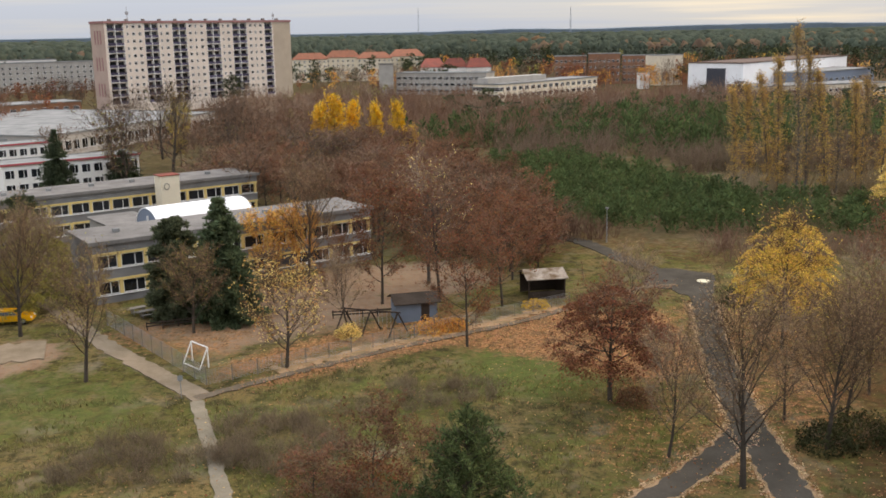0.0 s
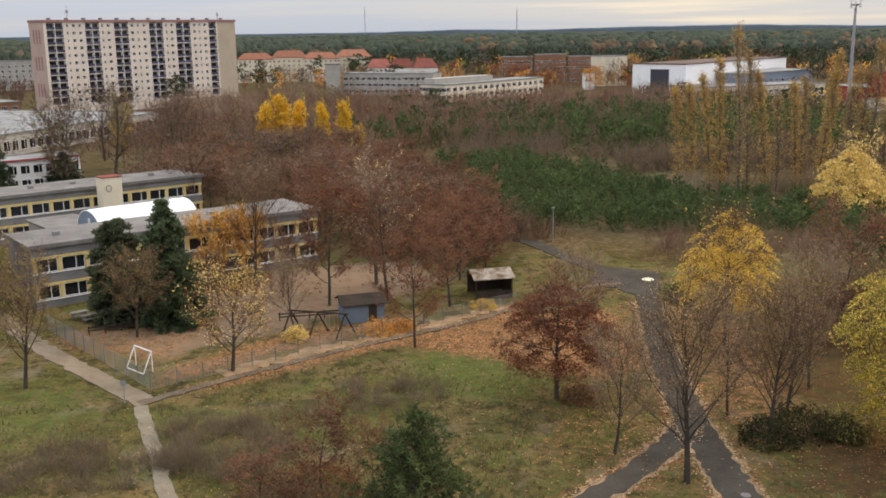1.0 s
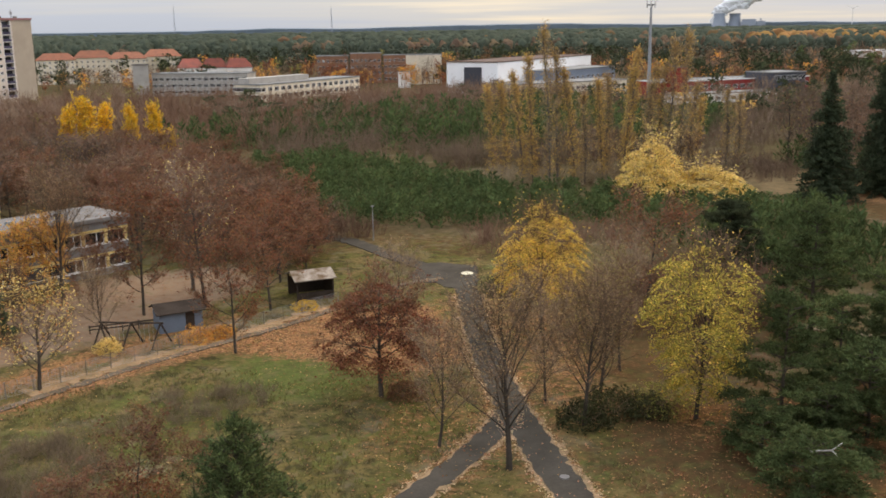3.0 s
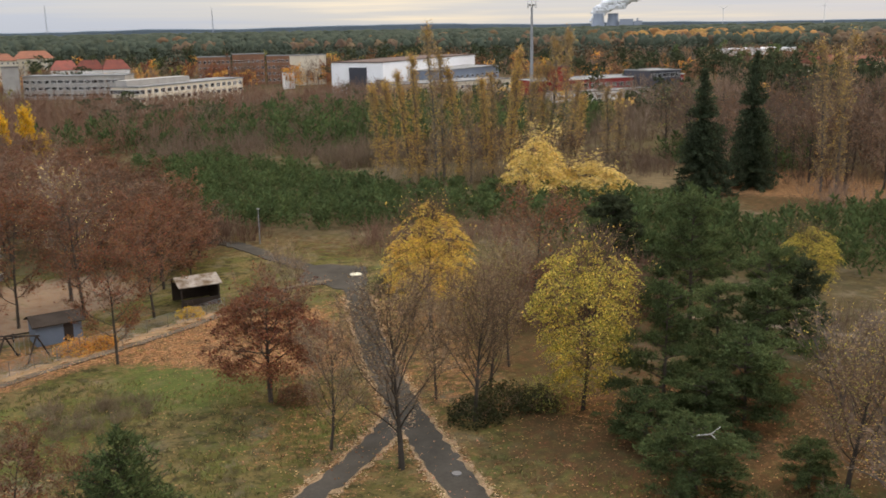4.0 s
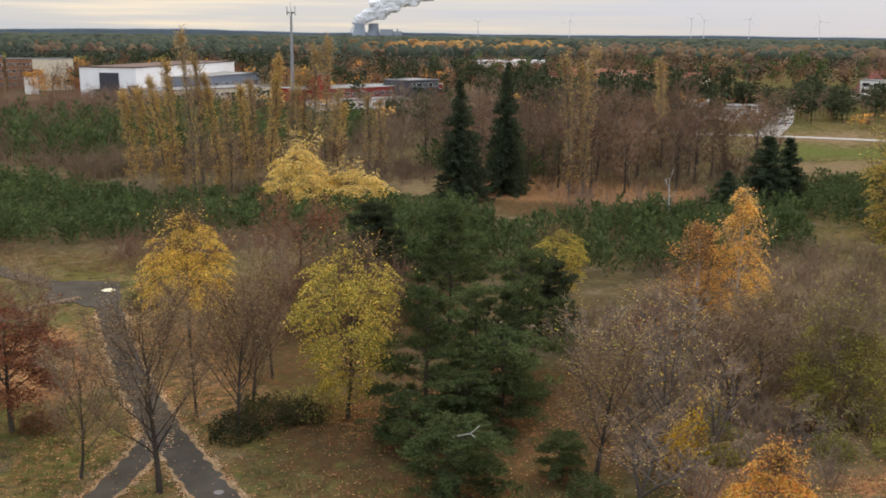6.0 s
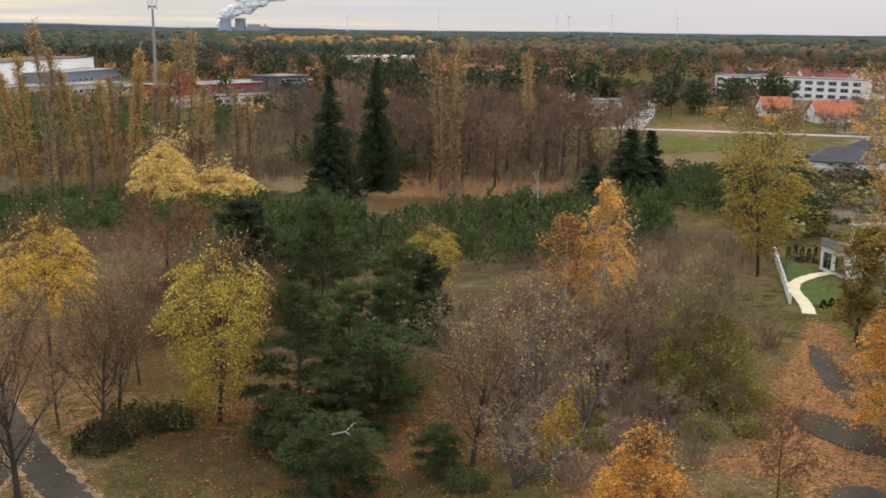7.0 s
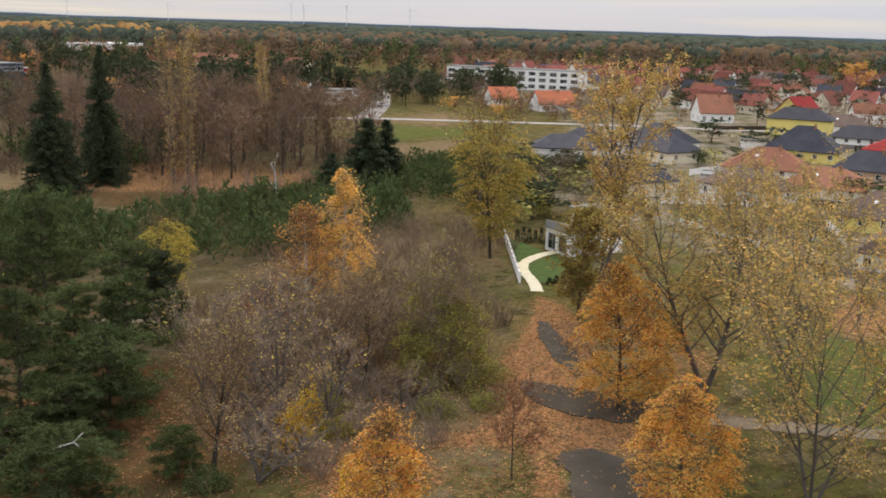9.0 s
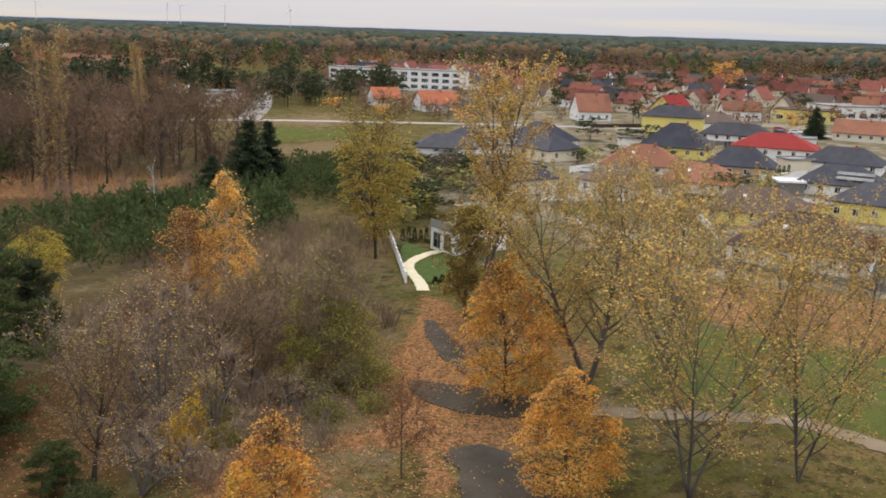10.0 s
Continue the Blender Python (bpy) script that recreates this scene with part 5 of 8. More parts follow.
hall = flat_block("sports_hall", (128.5, 420.0), (205.0, 500.0), 26, 14.6, "sheet_white", "tile_brown", "large white hall with a brown roof edge", "hall", trim="tile_brown")
part("gate", Geo().box(-0.05, 0.1, 8, 17, 0, 12.5), M["car_dark"], hall, "tall dark gate in the end wall")
flat_block("grey_hall", (158.0, 430.0), (206.0, 470.0), 30, 9.6, "steel_blue", "felt_pale", "blue-grey steel hall beside the sports hall", "hall", (5.5,), 12, 2.2, 1.2)
flat_block("low_hall", (128.0, 402.0), (190.0, 420.0), 20, 5.6, "render_cream", "felt_pale", "long low hall with a window strip", "hall", (2.6,), 22, 1.8, 1.4)
flat_block("red_school", (177.2, 357.0), (252.0, 372.0), 18, 7.6, "tile_crimson", "felt_pale", "modern red school building with white roof edges", "school", (1.0, 4.2), 20, 2.8, 1.8, 2, trim="frame_white")
flat_block("red_school_stair", (180.0, 352.0), (185.5, 353.2), 7, 13.6, "tile_crimson", "felt_grey", "crimson stair tower of the school", "tower")
flat_block("black_box", (225.0, 356.0), (242.0, 359.6), 16, 10.2, "car_dark", "felt_pale", "dark glazed upper storey of the school", "school", (7.4,), 5, 2.8, 1.9, 2)
flat_block("white_canteen", (176.0, 344.0), (232.0, 350.0), 10, 3.6, "render_white", "felt_pale", "low white building before the red school", "school", (1.1,), 16, 2.2, 1.4)
flat_block("factory", (421.0, 552.0), (473.0, 565.0), 25, 11.4, "render_white", "sheet_white", "pale factory hall among pines", "factory", (6.0,), 8, 3.0, 2.0)
for i in range(5):
    ax, ay = 414 + i * 4, 505 - i * 29.0
    gable_house("row_house", pose(ax, ay, 0, 0, 0, -84), 27, 11, 5.0, 9.6, "render_cream", "tile_orange" if i != 1 else "tile_red", "long row house with an orange tiled roof", group="row houses", windows=False, chimney=False)
flat_block("white_office", (428.8, 279.0), (440.1, 209.2), 13, 10.0, "render_white", "felt_pale", "long white three-storey office with window rows", "office building", (1.1, 4.2, 7.2), 13, 3.6, 1.9, 3)
flat_block("garage", (281.2, 239.5), (296.0, 228.5), 10, 5.2, "render_white", "felt_pale", "white garage building at the road", "garage", (1.0,), 4, 2.0, 1.8)
flat_block("garage_annex", (276.0, 250.0), (281.2, 243.0), 8, 7.4, "render_white", "felt_pale", "white workshop beside the garage", "garage")
gable_house("cottage", pose(341, 195.5, 0, 0, 0, -38), 11, 9, 3.0, 7.0, "render_white", "tile_bright", "small white cottage with a bright orange roof", group="cottages")
gable_house("cottage", pose(335.5, 170, 0, 0, 0, -38), 14, 10, 2.8, 7.2, "render_white", "tile_bright", "small white cottage with a bright orange roof", group="cottages")


# ---- village ----
V = -96.0


def dark_hip(x, y, w, d, eave, ridge, wall, roof, label, turn=V, hip=4.5, **kw):
    ob = gable_house("house", pose(x, y, 0, 0, 0, turn), w, d, eave, ridge, wall, roof, label, hip=hip, group="village houses", **kw)
    tilt = math.degrees(math.atan2(ridge - eave, d / 2))
    if roof in ("tile_orange", "tile_brown"):
        f, g = -0.12, 0.55
        part("skylight", Geo().box(-0.3, 0.3, -0.42, 0.42, 0.21, 0.28), M["frame_white"], ob, m=pose(w * f, -d / 2 * (1 - g), eave + (ridge - eave) * g, tilt, 0, 0))
    return ob


dark_hip(315.7, 74.2, 18.6, 10, 5.5, 8.5, "render_yellow", "tile_dark", "yellow two-storey villa with a dark hip roof", turn=-82)
dark_hip(255.5, 58.5, 17.8, 12, 2.9, 8.2, "render_yellow", "tile_dark", "yellow bungalow with a dark blue-grey hip roof", turn=-84, hip=7.0)
dark_hip(271.9, 36.4, 20.8, 11, 2.8, 6.0, "render_white", "tile_crimson", "white bungalow with a wide crimson hip roof", turn=-88, hip=6.5, chimney=False)
dark_hip(227.4, 37.4, 14.6, 10, 2.8, 6.3, "render_pink", "tile_dark", "pink brick bungalow with a dark hip roof", turn=-85)
dark_hip(218.0, 56.9, 17.6, 11, 2.3, 6.2, "render_white", "tile_orange", "bungalow with an orange hip roof", turn=-80, hip=6.5)
dark_hip(200.5, 40.3, 14.7, 11, 2.2, 5.2, "render_white", "tile_orange", "bungalow with a wide orange hip roof", turn=-92)
dark_hip(171.8, 24.3, 16.6, 12, 2.3, 5.8, "render_yellow", "tile_brown", "yellow bungalow with a brown hip roof", turn=-90, hip=5.6)
dark_hip(142.6, 13.7, 18.0, 13, 2.8, 6.9, "render_white", "tile_brown", "white bungalow with a ribbed brown tiled roof", turn=-91, hip=6.2, courses=24, chimney=False)
solar = dark_hip(212.8, 14.8, 15.6, 11, 2.6, 5.8, "render_white", "tile_dark", "white bungalow with solar panels on a dark roof", turn=-93, chimney=False)
dark_hip(187.0, 6.0, 15.3, 12, 3.2, 6.0, "render_yellow", "tile_dark", "yellow bungalow with a black hip roof", turn=-98, chimney=False)
dark_hip(252.3, 17.6, 17.0, 11, 2.4, 5.6, "render_white", "tile_dark", "white bungalow with a black hip roof", turn=-93)
dark_hip(303.2, 52.1, 20.0, 11, 2.4, 5.4, "render_white", "tile_dark", "white bungalow with a grey hip roof", turn=-86)
dark_hip(338, 66, 15, 11, 2.6, 5.8, "render_white", "tile_brown", "white bungalow with a low brown roof", turn=-84)
dark_hip(246, 92, 15, 12, 2.8, 6.8, "render_white", "tile_dark", "white bungalow with a dark hip roof", turn=-118)
dark_hip(228, 84, 14, 11, 2.8, 6.2, "render_cream", "tile_dark", "cream bungalow with a dark hip roof", turn=-118)
dark_hip(221, 102, 13, 11, 2.8, 6.6, "render_white", "tile_dark", "white bungalow behind tall trees", turn=-118)
dark_hip(178, 72, 14, 11, 2.8, 6.4, "render_cream", "tile_dark", "cream bungalow with a grey roof behind trees", turn=-118)
dark_hip(184, 51, 14, 11, 2.8, 6.2, "render_white", "tile_brown", "white bungalow behind yellow trees", turn=-116)
gable_house("house", pose(196.1, 95.6, 0, 0, 0, -63), 13, 9, 5.0, 7.4, "render_white", "tile_dark", "tall white house with a low dark hip roof", hip=4.0, group="village houses", chimney=False)
gable_house("house", pose(342, 110.5, 0, 0, 0, -52), 12, 10, 3.6, 9.2, "render_white", "tile_orange", "white house with a steep orange roof", group="village houses")
gable_house("house", pose(386.9, 66.3, 0, 0, 0, -66), 14, 9, 3.8, 6.9, "render_white", "tile_orange", "white house with a low orange roof", group="village houses")
gable_house("house", pose(352, 84, 0, 0, 0, -20), 12, 10, 5.0, 9.8, "render_yellow", "tile_crimson", "yellow gabled house with a red roof", group="village houses")
gable_house("house", pose(336.2, 19.6, 0, 0, 0, -91), 16, 11, 2.6, 6.2, "render_cream", "tile_orange", "cream house with solar collectors on an orange roof", group="village houses")
flat_block("shop", (391.5, 54.2), (392.6, 31.4), 10, 4.6, "render_yellow", "tile_brown", "yellow village shop with a flat brown roof", "shop", (1.0,), 6, 2.4, 1.8, 2)
flat_block("supermarket", (411.7, 34.5), (430.0, 12.0), 20, 5.4, "render_white", "felt_pale", "white flat-roofed store beside parked cars", "shop", (1.2,), 6, 3.2, 1.8, 2)
for i in range(8):
    part("solar_panel", Geo().box(-0.85, 0.85, -0.5, 0.5, 0, 0.05), M["felt_pale"], solar, m=pose(0.2 + 1.75 * (i % 4), -4.2 + (i // 4) * 1.3, 3.85 + (i // 4) * 0.78, 30, 0, 0))


for a, b, dep, h, wall, roof, label in (
    ((203.6, 25.6), (205.4, 21.0), 5, 2.5, "wood_grey", "sheet_white", "carport with a white flat roof beside a hedge"),
    ((176.0, 22.0), (178.0, 13.5), 6, 2.7, "render_yellow", "felt_pale", "yellow double garage with a pale flat roof"),
    ((243.0, 29.2), (247.3, 23.8), 5, 2.5, "render_cream", "felt_pale", "cream garage between the bungalows"),
    ((222.5, 96.0), (224.5, 91.0), 6, 2.6, "render_white", "felt_pale", "white garage behind tall trees"),
    ((228.0, 103.0), (230.0, 98.0), 6, 2.8, "render_cream", "tile_red", "cream shed with a red roof"),
    ((262.0, 76.0), (264.0, 70.0), 6, 2.6, "render_white", "felt_grey", "white garage beside the yellow bungalow"),
    ((297.0, 36.0), (298.0, 29.0), 6, 2.7, "render_white", "felt_pale", "white garage behind the crimson roof"),
    ((190.0, 62.0), (192.0, 56.0), 6, 2.6, "render_white", "felt_pale", "white garage behind yellow trees"),
):
    flat_block("garage", a, b, dep, h, wall, roof, label, "garage", group="garages")


def garden_fence(a, b, h, mat, label):
    """A run of panels between posts."""
    m, length = front(a, b)
    ob = thing("garden_fence", m, label, "fence", "garden fences")
    n = max(2, int(length / 2.2))
    panel = Geo().box(0.06, length / n - 0.06, -0.03, 0.03, 0.06, h).mesh("panel", [M[mat]])
    post = Geo().box(-0.06, 0.06, -0.06, 0.06, -0.2, h + 0.08).mesh("post", [M[mat]])
    for i in range(n):
        part("panel", panel, None, ob, m=pose(i * length / n, 0, 0))
        part("post", post, None, ob, m=pose(i * length / n, 0, 0))
    part("post", post, None, ob, m=pose(length, 0, 0))


for a, b, h, mat, label in (
    ((196, 33), (199, 16), 1.5, "wood_grey", "weathered wooden garden fence"),
    ((221, 32), (236, 24), 1.4, "render_white", "white garden wall between bungalows"),
    ((256, 46), (258, 30), 1.2, "render_white", "white garden wall before the crimson roof"),
    ((183, 40), (186, 28), 1.5, "wood_dark", "dark wooden garden fence"),
    ((152, 27), (166, 33), 1.4, "render_white", "white garden wall beside the brown roof"),
    ((151.5, 52), (142.5, 37), 1.0, "render_white", "low white garden wall before a small lawn"),
    ((134, 30), (131, 2), 1.1, "wood_grey", "low grey garden fence along the lawn"),
    ((206, 70), (222, 66), 1.4, "render_white", "white garden wall behind the orange roof"),
    ((286, 70), (290, 46), 1.3, "wood_grey", "grey garden fence along the lane"),
    ((360, 60), (364, 36), 1.1, "render_cream", "pale low wall at the car park"),
    ((168, 62), (176, 50), 1.5, "render_white", "white garden wall behind tall trees"),
    ((312, 100), (330, 84), 1.2, "wood_dark", "dark fence along the village lane"),
):
    garden_fence(a, b, h, mat, label)


def settlement():
    """Rows of steep-roofed houses out to the forest."""
    rng = random.Random(21)
    done = []
    tries = 0
    while len(done) < 175 and tries < 6000:
        tries += 1
        az, d = rng.uniform(57, 92), math.sqrt(rng.uniform(390 ** 2, 760 ** 2))
        if az < 66 and d < 520:
            continue
        if az > 76 and d < 415:
            continue
        x, y = polar(az, d)
        if any((x - a) ** 2 + (y - b) ** 2 < 14 ** 2 for a, b in done):
            continue
        done.append((x, y))
        roof = rng.choice(["tile_red", "tile_red", "tile_red", "tile_orange", "tile_brown", "tile_dark"])
        wall = rng.choice(["render_white", "render_white", "render_cream", "render_cream"])
        names = {"tile_red": "red", "tile_orange": "orange", "tile_brown": "brown", "tile_dark": "dark"}
        walls = {"render_white": "white", "render_cream": "cream"}
        gable_house("house", pose(x, y, 0, 0, 0, rng.choice([V, V, V + 90]) + rng.uniform(-12, 12)), rng.uniform(9, 13), rng.uniform(8, 9.5), rng.uniform(2.8, 4.0), rng.uniform(6.8, 8.8), wall, roof, f"{walls[wall]} settlement house with a steep {names[roof]} roof", group="settlement houses", windows=d < 520, chimney=d < 600)


settlement()


def garden_house():
    """Flat-roofed white house at the end of the curved path."""
    m = pose(121.5, 60.5, 0, 0, 0, -118)
    ob = thing("garden_house", m, "modern white house with a terrace and flat roof", "house")
    part("wall", Geo().box(0, 5.6, 0, 9, -0.3, 3.1).box(1.5, 5.6, 3, 9, 3.1, 5.9), M["render_white"], ob)
    part("roof", Geo().box(1.2, 5.9, 2.7, 9.3, 5.9, 6.15).box(-0.2, 5.8, -0.2, 2.9, 3.1, 3.35), M["felt_pale"], ob)
    part("railing", Geo().box(0, 5.6, -0.1, -0.05, 3.36, 4.2), M["steel"], ob)
    for x in (1.5, 4.0):
        window(ob, x, 0.3, 1.7, 2.2, 0, 1, "steel")
    for x in (3.4,):
        window(ob, x, 3.9, 1.6, 1.4, 3, 1, "steel")
    for y in (4.6, 7.2):
        window(ob, 0, 3.9, 1.2, 1.3).matrix_basis = pose(5.6, y, 3.9, 0, 0, 90)
        window(ob, 0, 0.9, 1.2, 1.3).matrix_basis = pose(5.6, y, 0.9, 0, 0, 90)
    for y in (2, 5.5):
        window(ob, 0, 0.8, 1.4, 1.6).matrix_basis = pose(0, y, 0.8, 0, 0, -90)
    wall = thing("garden_wall", None, "long white garden wall along the lawn", "wall")
    a, b = Vector((102.7, 54.1, 0)), Vector((124.3, 68.7, 0))
    rot = math.degrees(math.atan2(b.y - a.y, b.x - a.x))
    n = 10
    me = Geo().box(0.02, 2.56, -0.08, 0.08, -0.1, 1.15).box(-0.14, 0.02, -0.13, 0.13, -0.1, 1.35).mesh("panel", [M["render_white"]])
    for i in range(n):
        part("panel", me, None, wall, m=pose(*(a + (b - a) * i / n), 0, 0, rot))


garden_house()

# clipped lawn of the garden
single("garden_lawn", Geo().poly([(103.5, 52.5, 0.012), (107, 50.5, 0.012), (116, 53.5, 0.012), (119, 57.5, 0.012), (112, 58, 0.012), (107.5, 55.5, 0.012)]).poly([(104, 54.2, 0.012), (108, 58, 0.012), (120, 60, 0.012), (124, 67.5, 0.012)]),
       material("turf", (0.066, 0.108, 0.030), 0.95, 0.25, 2.0, other=(0.050, 0.078, 0.026)), label="short green garden lawn", category="lawn", kind="structure")


# ---- masts and power station ----
def lattice_mast(name, x, y, h, label, r=5.0):
    ob = thing(name, pose(x, y, 0), label, "mast")
    g = Geo()
    for i in range(4):
        a = math.pi / 4 + i * math.pi / 2
        g.tube((r * math.cos(a), r * math.sin(a), 0), (0.9 * math.cos(a), 0.9 * math.sin(a), h * 0.94), 0.7, 0.5, k=4)
    part("legs", g, M["far_haze"], ob)
    g = Geo()
    for k in range(12):
        f0, f1 = k / 12, (k + 1) / 12
        for i in range(4):
            a, b = math.pi / 4 + i * math.pi / 2, math.pi / 4 + (i + 1) * math.pi / 2
            r0, r1 = r + (0.9 - r) * f0, r + (0.9 - r) * f1
            g.tube((r0 * math.cos(a), r0 * math.sin(a), h * 0.94 * f0), (r1 * math.cos(b), r1 * math.sin(b), h * 0.94 * f1), 0.35, k=4)
    part("bracing", g, M["far_haze"], ob)
    part("antenna", Geo().tube((0, 0, h * 0.94), (0, 0, h), 0.9, 0.5, k=6), M["far_haze"], ob)


lattice_mast("radio_mast", -92.5, 4499, 141, "tall lattice radio mast on the horizon")
lattice_mast("radio_mast", 585.6, 4461.7, 129, "tall lattice radio mast on the horizon")


def floodlight():
    P = (151.2, 315.6)
    ob = thing("light_mast", pose(*P, 0), "tall grey steel light mast behind the poplars", "mast")
    part("pole", Geo().tube((0, 0, 0), (0, 0, 36.4), 0.75, 0.36, k=12), M["steel"], ob)
    part("platform", Geo().lathe([(0.4, 36.2), (1.6, 36.6), (1.6, 36.8), (0.4, 36.8)], 12), M["steel"], ob)
    for i in range(6):
        a = i * math.pi / 3
        part("aerial", Geo().box(1.35, 1.75, -0.18, 0.18, 35.6, 38.6, m=pose(0, 0, 0, 0, 0, math.degrees(a))), M["frame_white"], ob)
    part("finial", Geo().tube((0, 0, 36.8), (0, 0, 40), 0.12, 0.05), M["steel"], ob)


floodlight()


def power_station():
    base = Vector((2271, 4000, 0))
    side = Vector((0.87, -0.49, 0))
    rng = np.random.default_rng(5)
    for k, (off, back, s) in enumerate(((-30, 0, 1.0), (36, 30, 0.95))):
        c = base + side * off + Vector((0.49, 0.87, 0)) * back
        prof = [(36 * s, 0), (31 * s, 20), (26.5 * s, 42), (24.5 * s, 58), (25.5 * s, 74)]
        single("cooling_tower", Geo().lathe(prof, 24).lathe([(24.5 * s, 73.9), (23 * s, 60)], 24), M["far_haze"], pose(*c), "pale cooling tower of a distant power station", "cooling tower", "cooling towers", smooth=True)
    bl = thing("boiler_house", pose(*(base + side * 95), 0, 0, -30), "distant boiler house of the power station", "power station")
    part("wall", Geo().box(-30, 30, -20, 20, 0, 48).box(34, 70, -15, 15, 0, 40), M["far_haze"], bl)
    part("stack", Geo().tube((50, 0, 40), (50, 0, 52), 4, 3, k=10), M["far_haze"], bl)
    puffs = []
    for i in range(150):
        f = i / 150
        c = base + side * (-34 + 300 * f ** 1.1 + rng.normal() * (10 + 26 * f)) + Vector((0, 0, 66 + 150 * f + rng.normal() * (8 + 18 * f)))
        puffs.append((*c, 13 + 17 * f + rng.uniform(0, 9), 20 + 22 * f))
    for i in range(40):
        f = i / 40
        c = base + side * (-62 + 50 * f + rng.normal() * 6) + Vector((0, 0, 30 + 46 * f + rng.normal() * 6))
        puffs.append((*c, 9 + 5 * f, 14))
    v, q, t = domes(rng, puffs, 9)
    me = bpy.data.meshes.new("steam")
    me.from_pydata(v.tolist(), [], q.tolist() + t.tolist())
    me.materials.append(M["steam"])
    me.polygons.foreach_set("use_smooth", [True] * len(me.polygons))
    single("steam_plume", me, None, label="white steam drifting from the cooling towers", category="steam", kind="stuff")


power_station()


def wind_turbine(az, d, h, turn):
    x, y = polar(az, d)
    ob = thing("wind_turbine", pose(x, y, 0, 0, 0, -az), "pale wind turbine far off on the horizon", "wind turbine", "wind turbines")
    part("tower", Geo().tube((0, 0, 0), (0, 0, h), 1.5, 0.9, k=8), M["turbine"], ob)
    part("nacelle", Geo().box(-2, 2, -5, 4, h - 2, h + 2), M["turbine"], ob)
    for i in range(3):
        a = radians(turn + i * 120)
        part("blade", Geo().tube((0, -5, h), (38 * math.sin(a), -5, h + 38 * math.cos(a)), 0.8, 0.25, k=5), M["turbine"], ob)


for az, h, turn in ((41.2, 92, 10), (47.9, 105, 50), (48.6, 98, 80), (51.0, 104, 25), (54.6, 96, 100), (36.0, 84, 60)):
    wind_turbine(az, 4560, h, turn)

# ---- trees one by one ----
BARE_A = tree_meshes("bare_a", 1, 11.6, 2.6, 4.0, 22, 9, 12, 4200, 0.075, "leaf_tan", "bark", "twig_dark", rise=1.7, shape="egg", sides=1, twig_r=0.013, trunk_r=0.25)
BARE_B = tree_meshes("bare_b", 2, 9.6, 2.0, 3.8, 19, 9, 12, 3600, 0.075, "leaf_tan", "bark", "twig_dark", rise=1.6, shape="egg", sides=1, twig_r=0.013, mixed=("leaf_lime", 0.3), trunk_r=0.21)
BARE_C = tree_meshes("bare_c", 3, 8.8, 1.6, 2.9, 16, 8, 11, 1900, 0.075, "leaf_tan", "bark", "twig_grey", rise=1.9, shape="egg", sides=1, twig_r=0.013)
MAPLE = tree_meshes("maple", 4, 9.4, 2.9, 5.0, 26, 8, 8, 19000, 0.105, "leaf_russet", twig="twig_red", rise=0.6, shape="dome", mixed=("leaf_rust", 0.4), sides=1, twig_len=0.85, trunk_r=0.24, boughs=(0.9, 150, [(0, 0.6), (0.12, 0.92), (0.3, 1.0), (0.55, 0.9), (0.8, 0.62), (1, 0.15)], 0.35))
RUST = tree_meshes("rust", 5, 11, 2.2, 4.4, 18, 7, 11, 4200, 0.12, "leaf_rust", twig="twig_red", rise=0.7, shape="round", mixed=("leaf_brown", 0.45), sides=1, twig_r=0.017)
RUST_B = tree_meshes("rust_b", 6, 12, 2.4, 4.8, 18, 7, 12, 3600, 0.12, "leaf_brown", twig="twig_red", rise=0.75, shape="round", mixed=("leaf_rust", 0.4), sides=1, twig_r=0.017)
YELLOW = tree_meshes("yellow", 7, 13.4, 4.2, 5.1, 40, 8, 8, 21000, 0.115, "leaf_yellow", twig="twig_dark", rise=0.7, shape="dome", mixed=("leaf_gold", 0.3), sides=1, boughs=(0.97, 230, [(0, 0.55), (0.08, 0.9), (0.25, 1.0), (0.5, 0.9), (0.75, 0.66), (0.9, 0.4), (1, 0.1)], 0.55))
LIME = tree_meshes("lime", 8, 13.5, 1.8, 5.0, 40, 7, 7, 24000, 0.105, "leaf_lime", twig="twig_dark", rise=0.9, shape="egg", mixed=("leaf_yellow", 0.27), sides=1, trunk_r=0.24, boughs=(0.97, 340, [(0, 0.3), (0.2, 0.6), (0.42, 0.86), (0.6, 1.0), (0.76, 0.95), (0.9, 0.66), (1, 0.12)], 0.5))
SPARSE = tree_meshes("sparse", 9, 8, 1.7, 4.2, 20, 8, 11, 2300, 0.11, "leaf_pale", twig="twig_dark", rise=0.95, shape="round", mixed=("leaf_orange", 0.3), sides=1, twig_r=0.015, trunk_r=0.2)
SPARSE_O = tree_meshes("sparse_o", 11, 8.5, 1.2, 3.0, 14, 6, 8, 5200, 0.14, "leaf_orange", rise=0.9, shape="egg", mixed=("leaf_gold", 0.3), sides=1, twig_r=0.016)
ORANGE = tree_meshes("orange", 10, 13, 1.6, 4.9, 30, 8, 8, 17000, 0.125, "leaf_amber", twig="twig_dark", rise=0.75, shape="cone", mixed=("leaf_gold", 0.42), sides=1, trunk_r=0.22, boughs=(0.9, 190, [(0, 0.5), (0.1, 0.9), (0.28, 1.0), (0.55, 0.8), (0.8, 0.5), (1, 0.1)], 0.5))
ORANGE_S = tree_meshes("orange_s", 12, 7.5, 0.4, 3.0, 24, 7, 7, 8500, 0.105, "leaf_amber", twig="twig_dark", rise=0.7, shape="cone", mixed=("leaf_gold", 0.35), sides=1, boughs=(0.85, 110, [(0, 0.8), (0.2, 1.0), (0.5, 0.72), (0.8, 0.38), (1, 0.08)], 0.4))
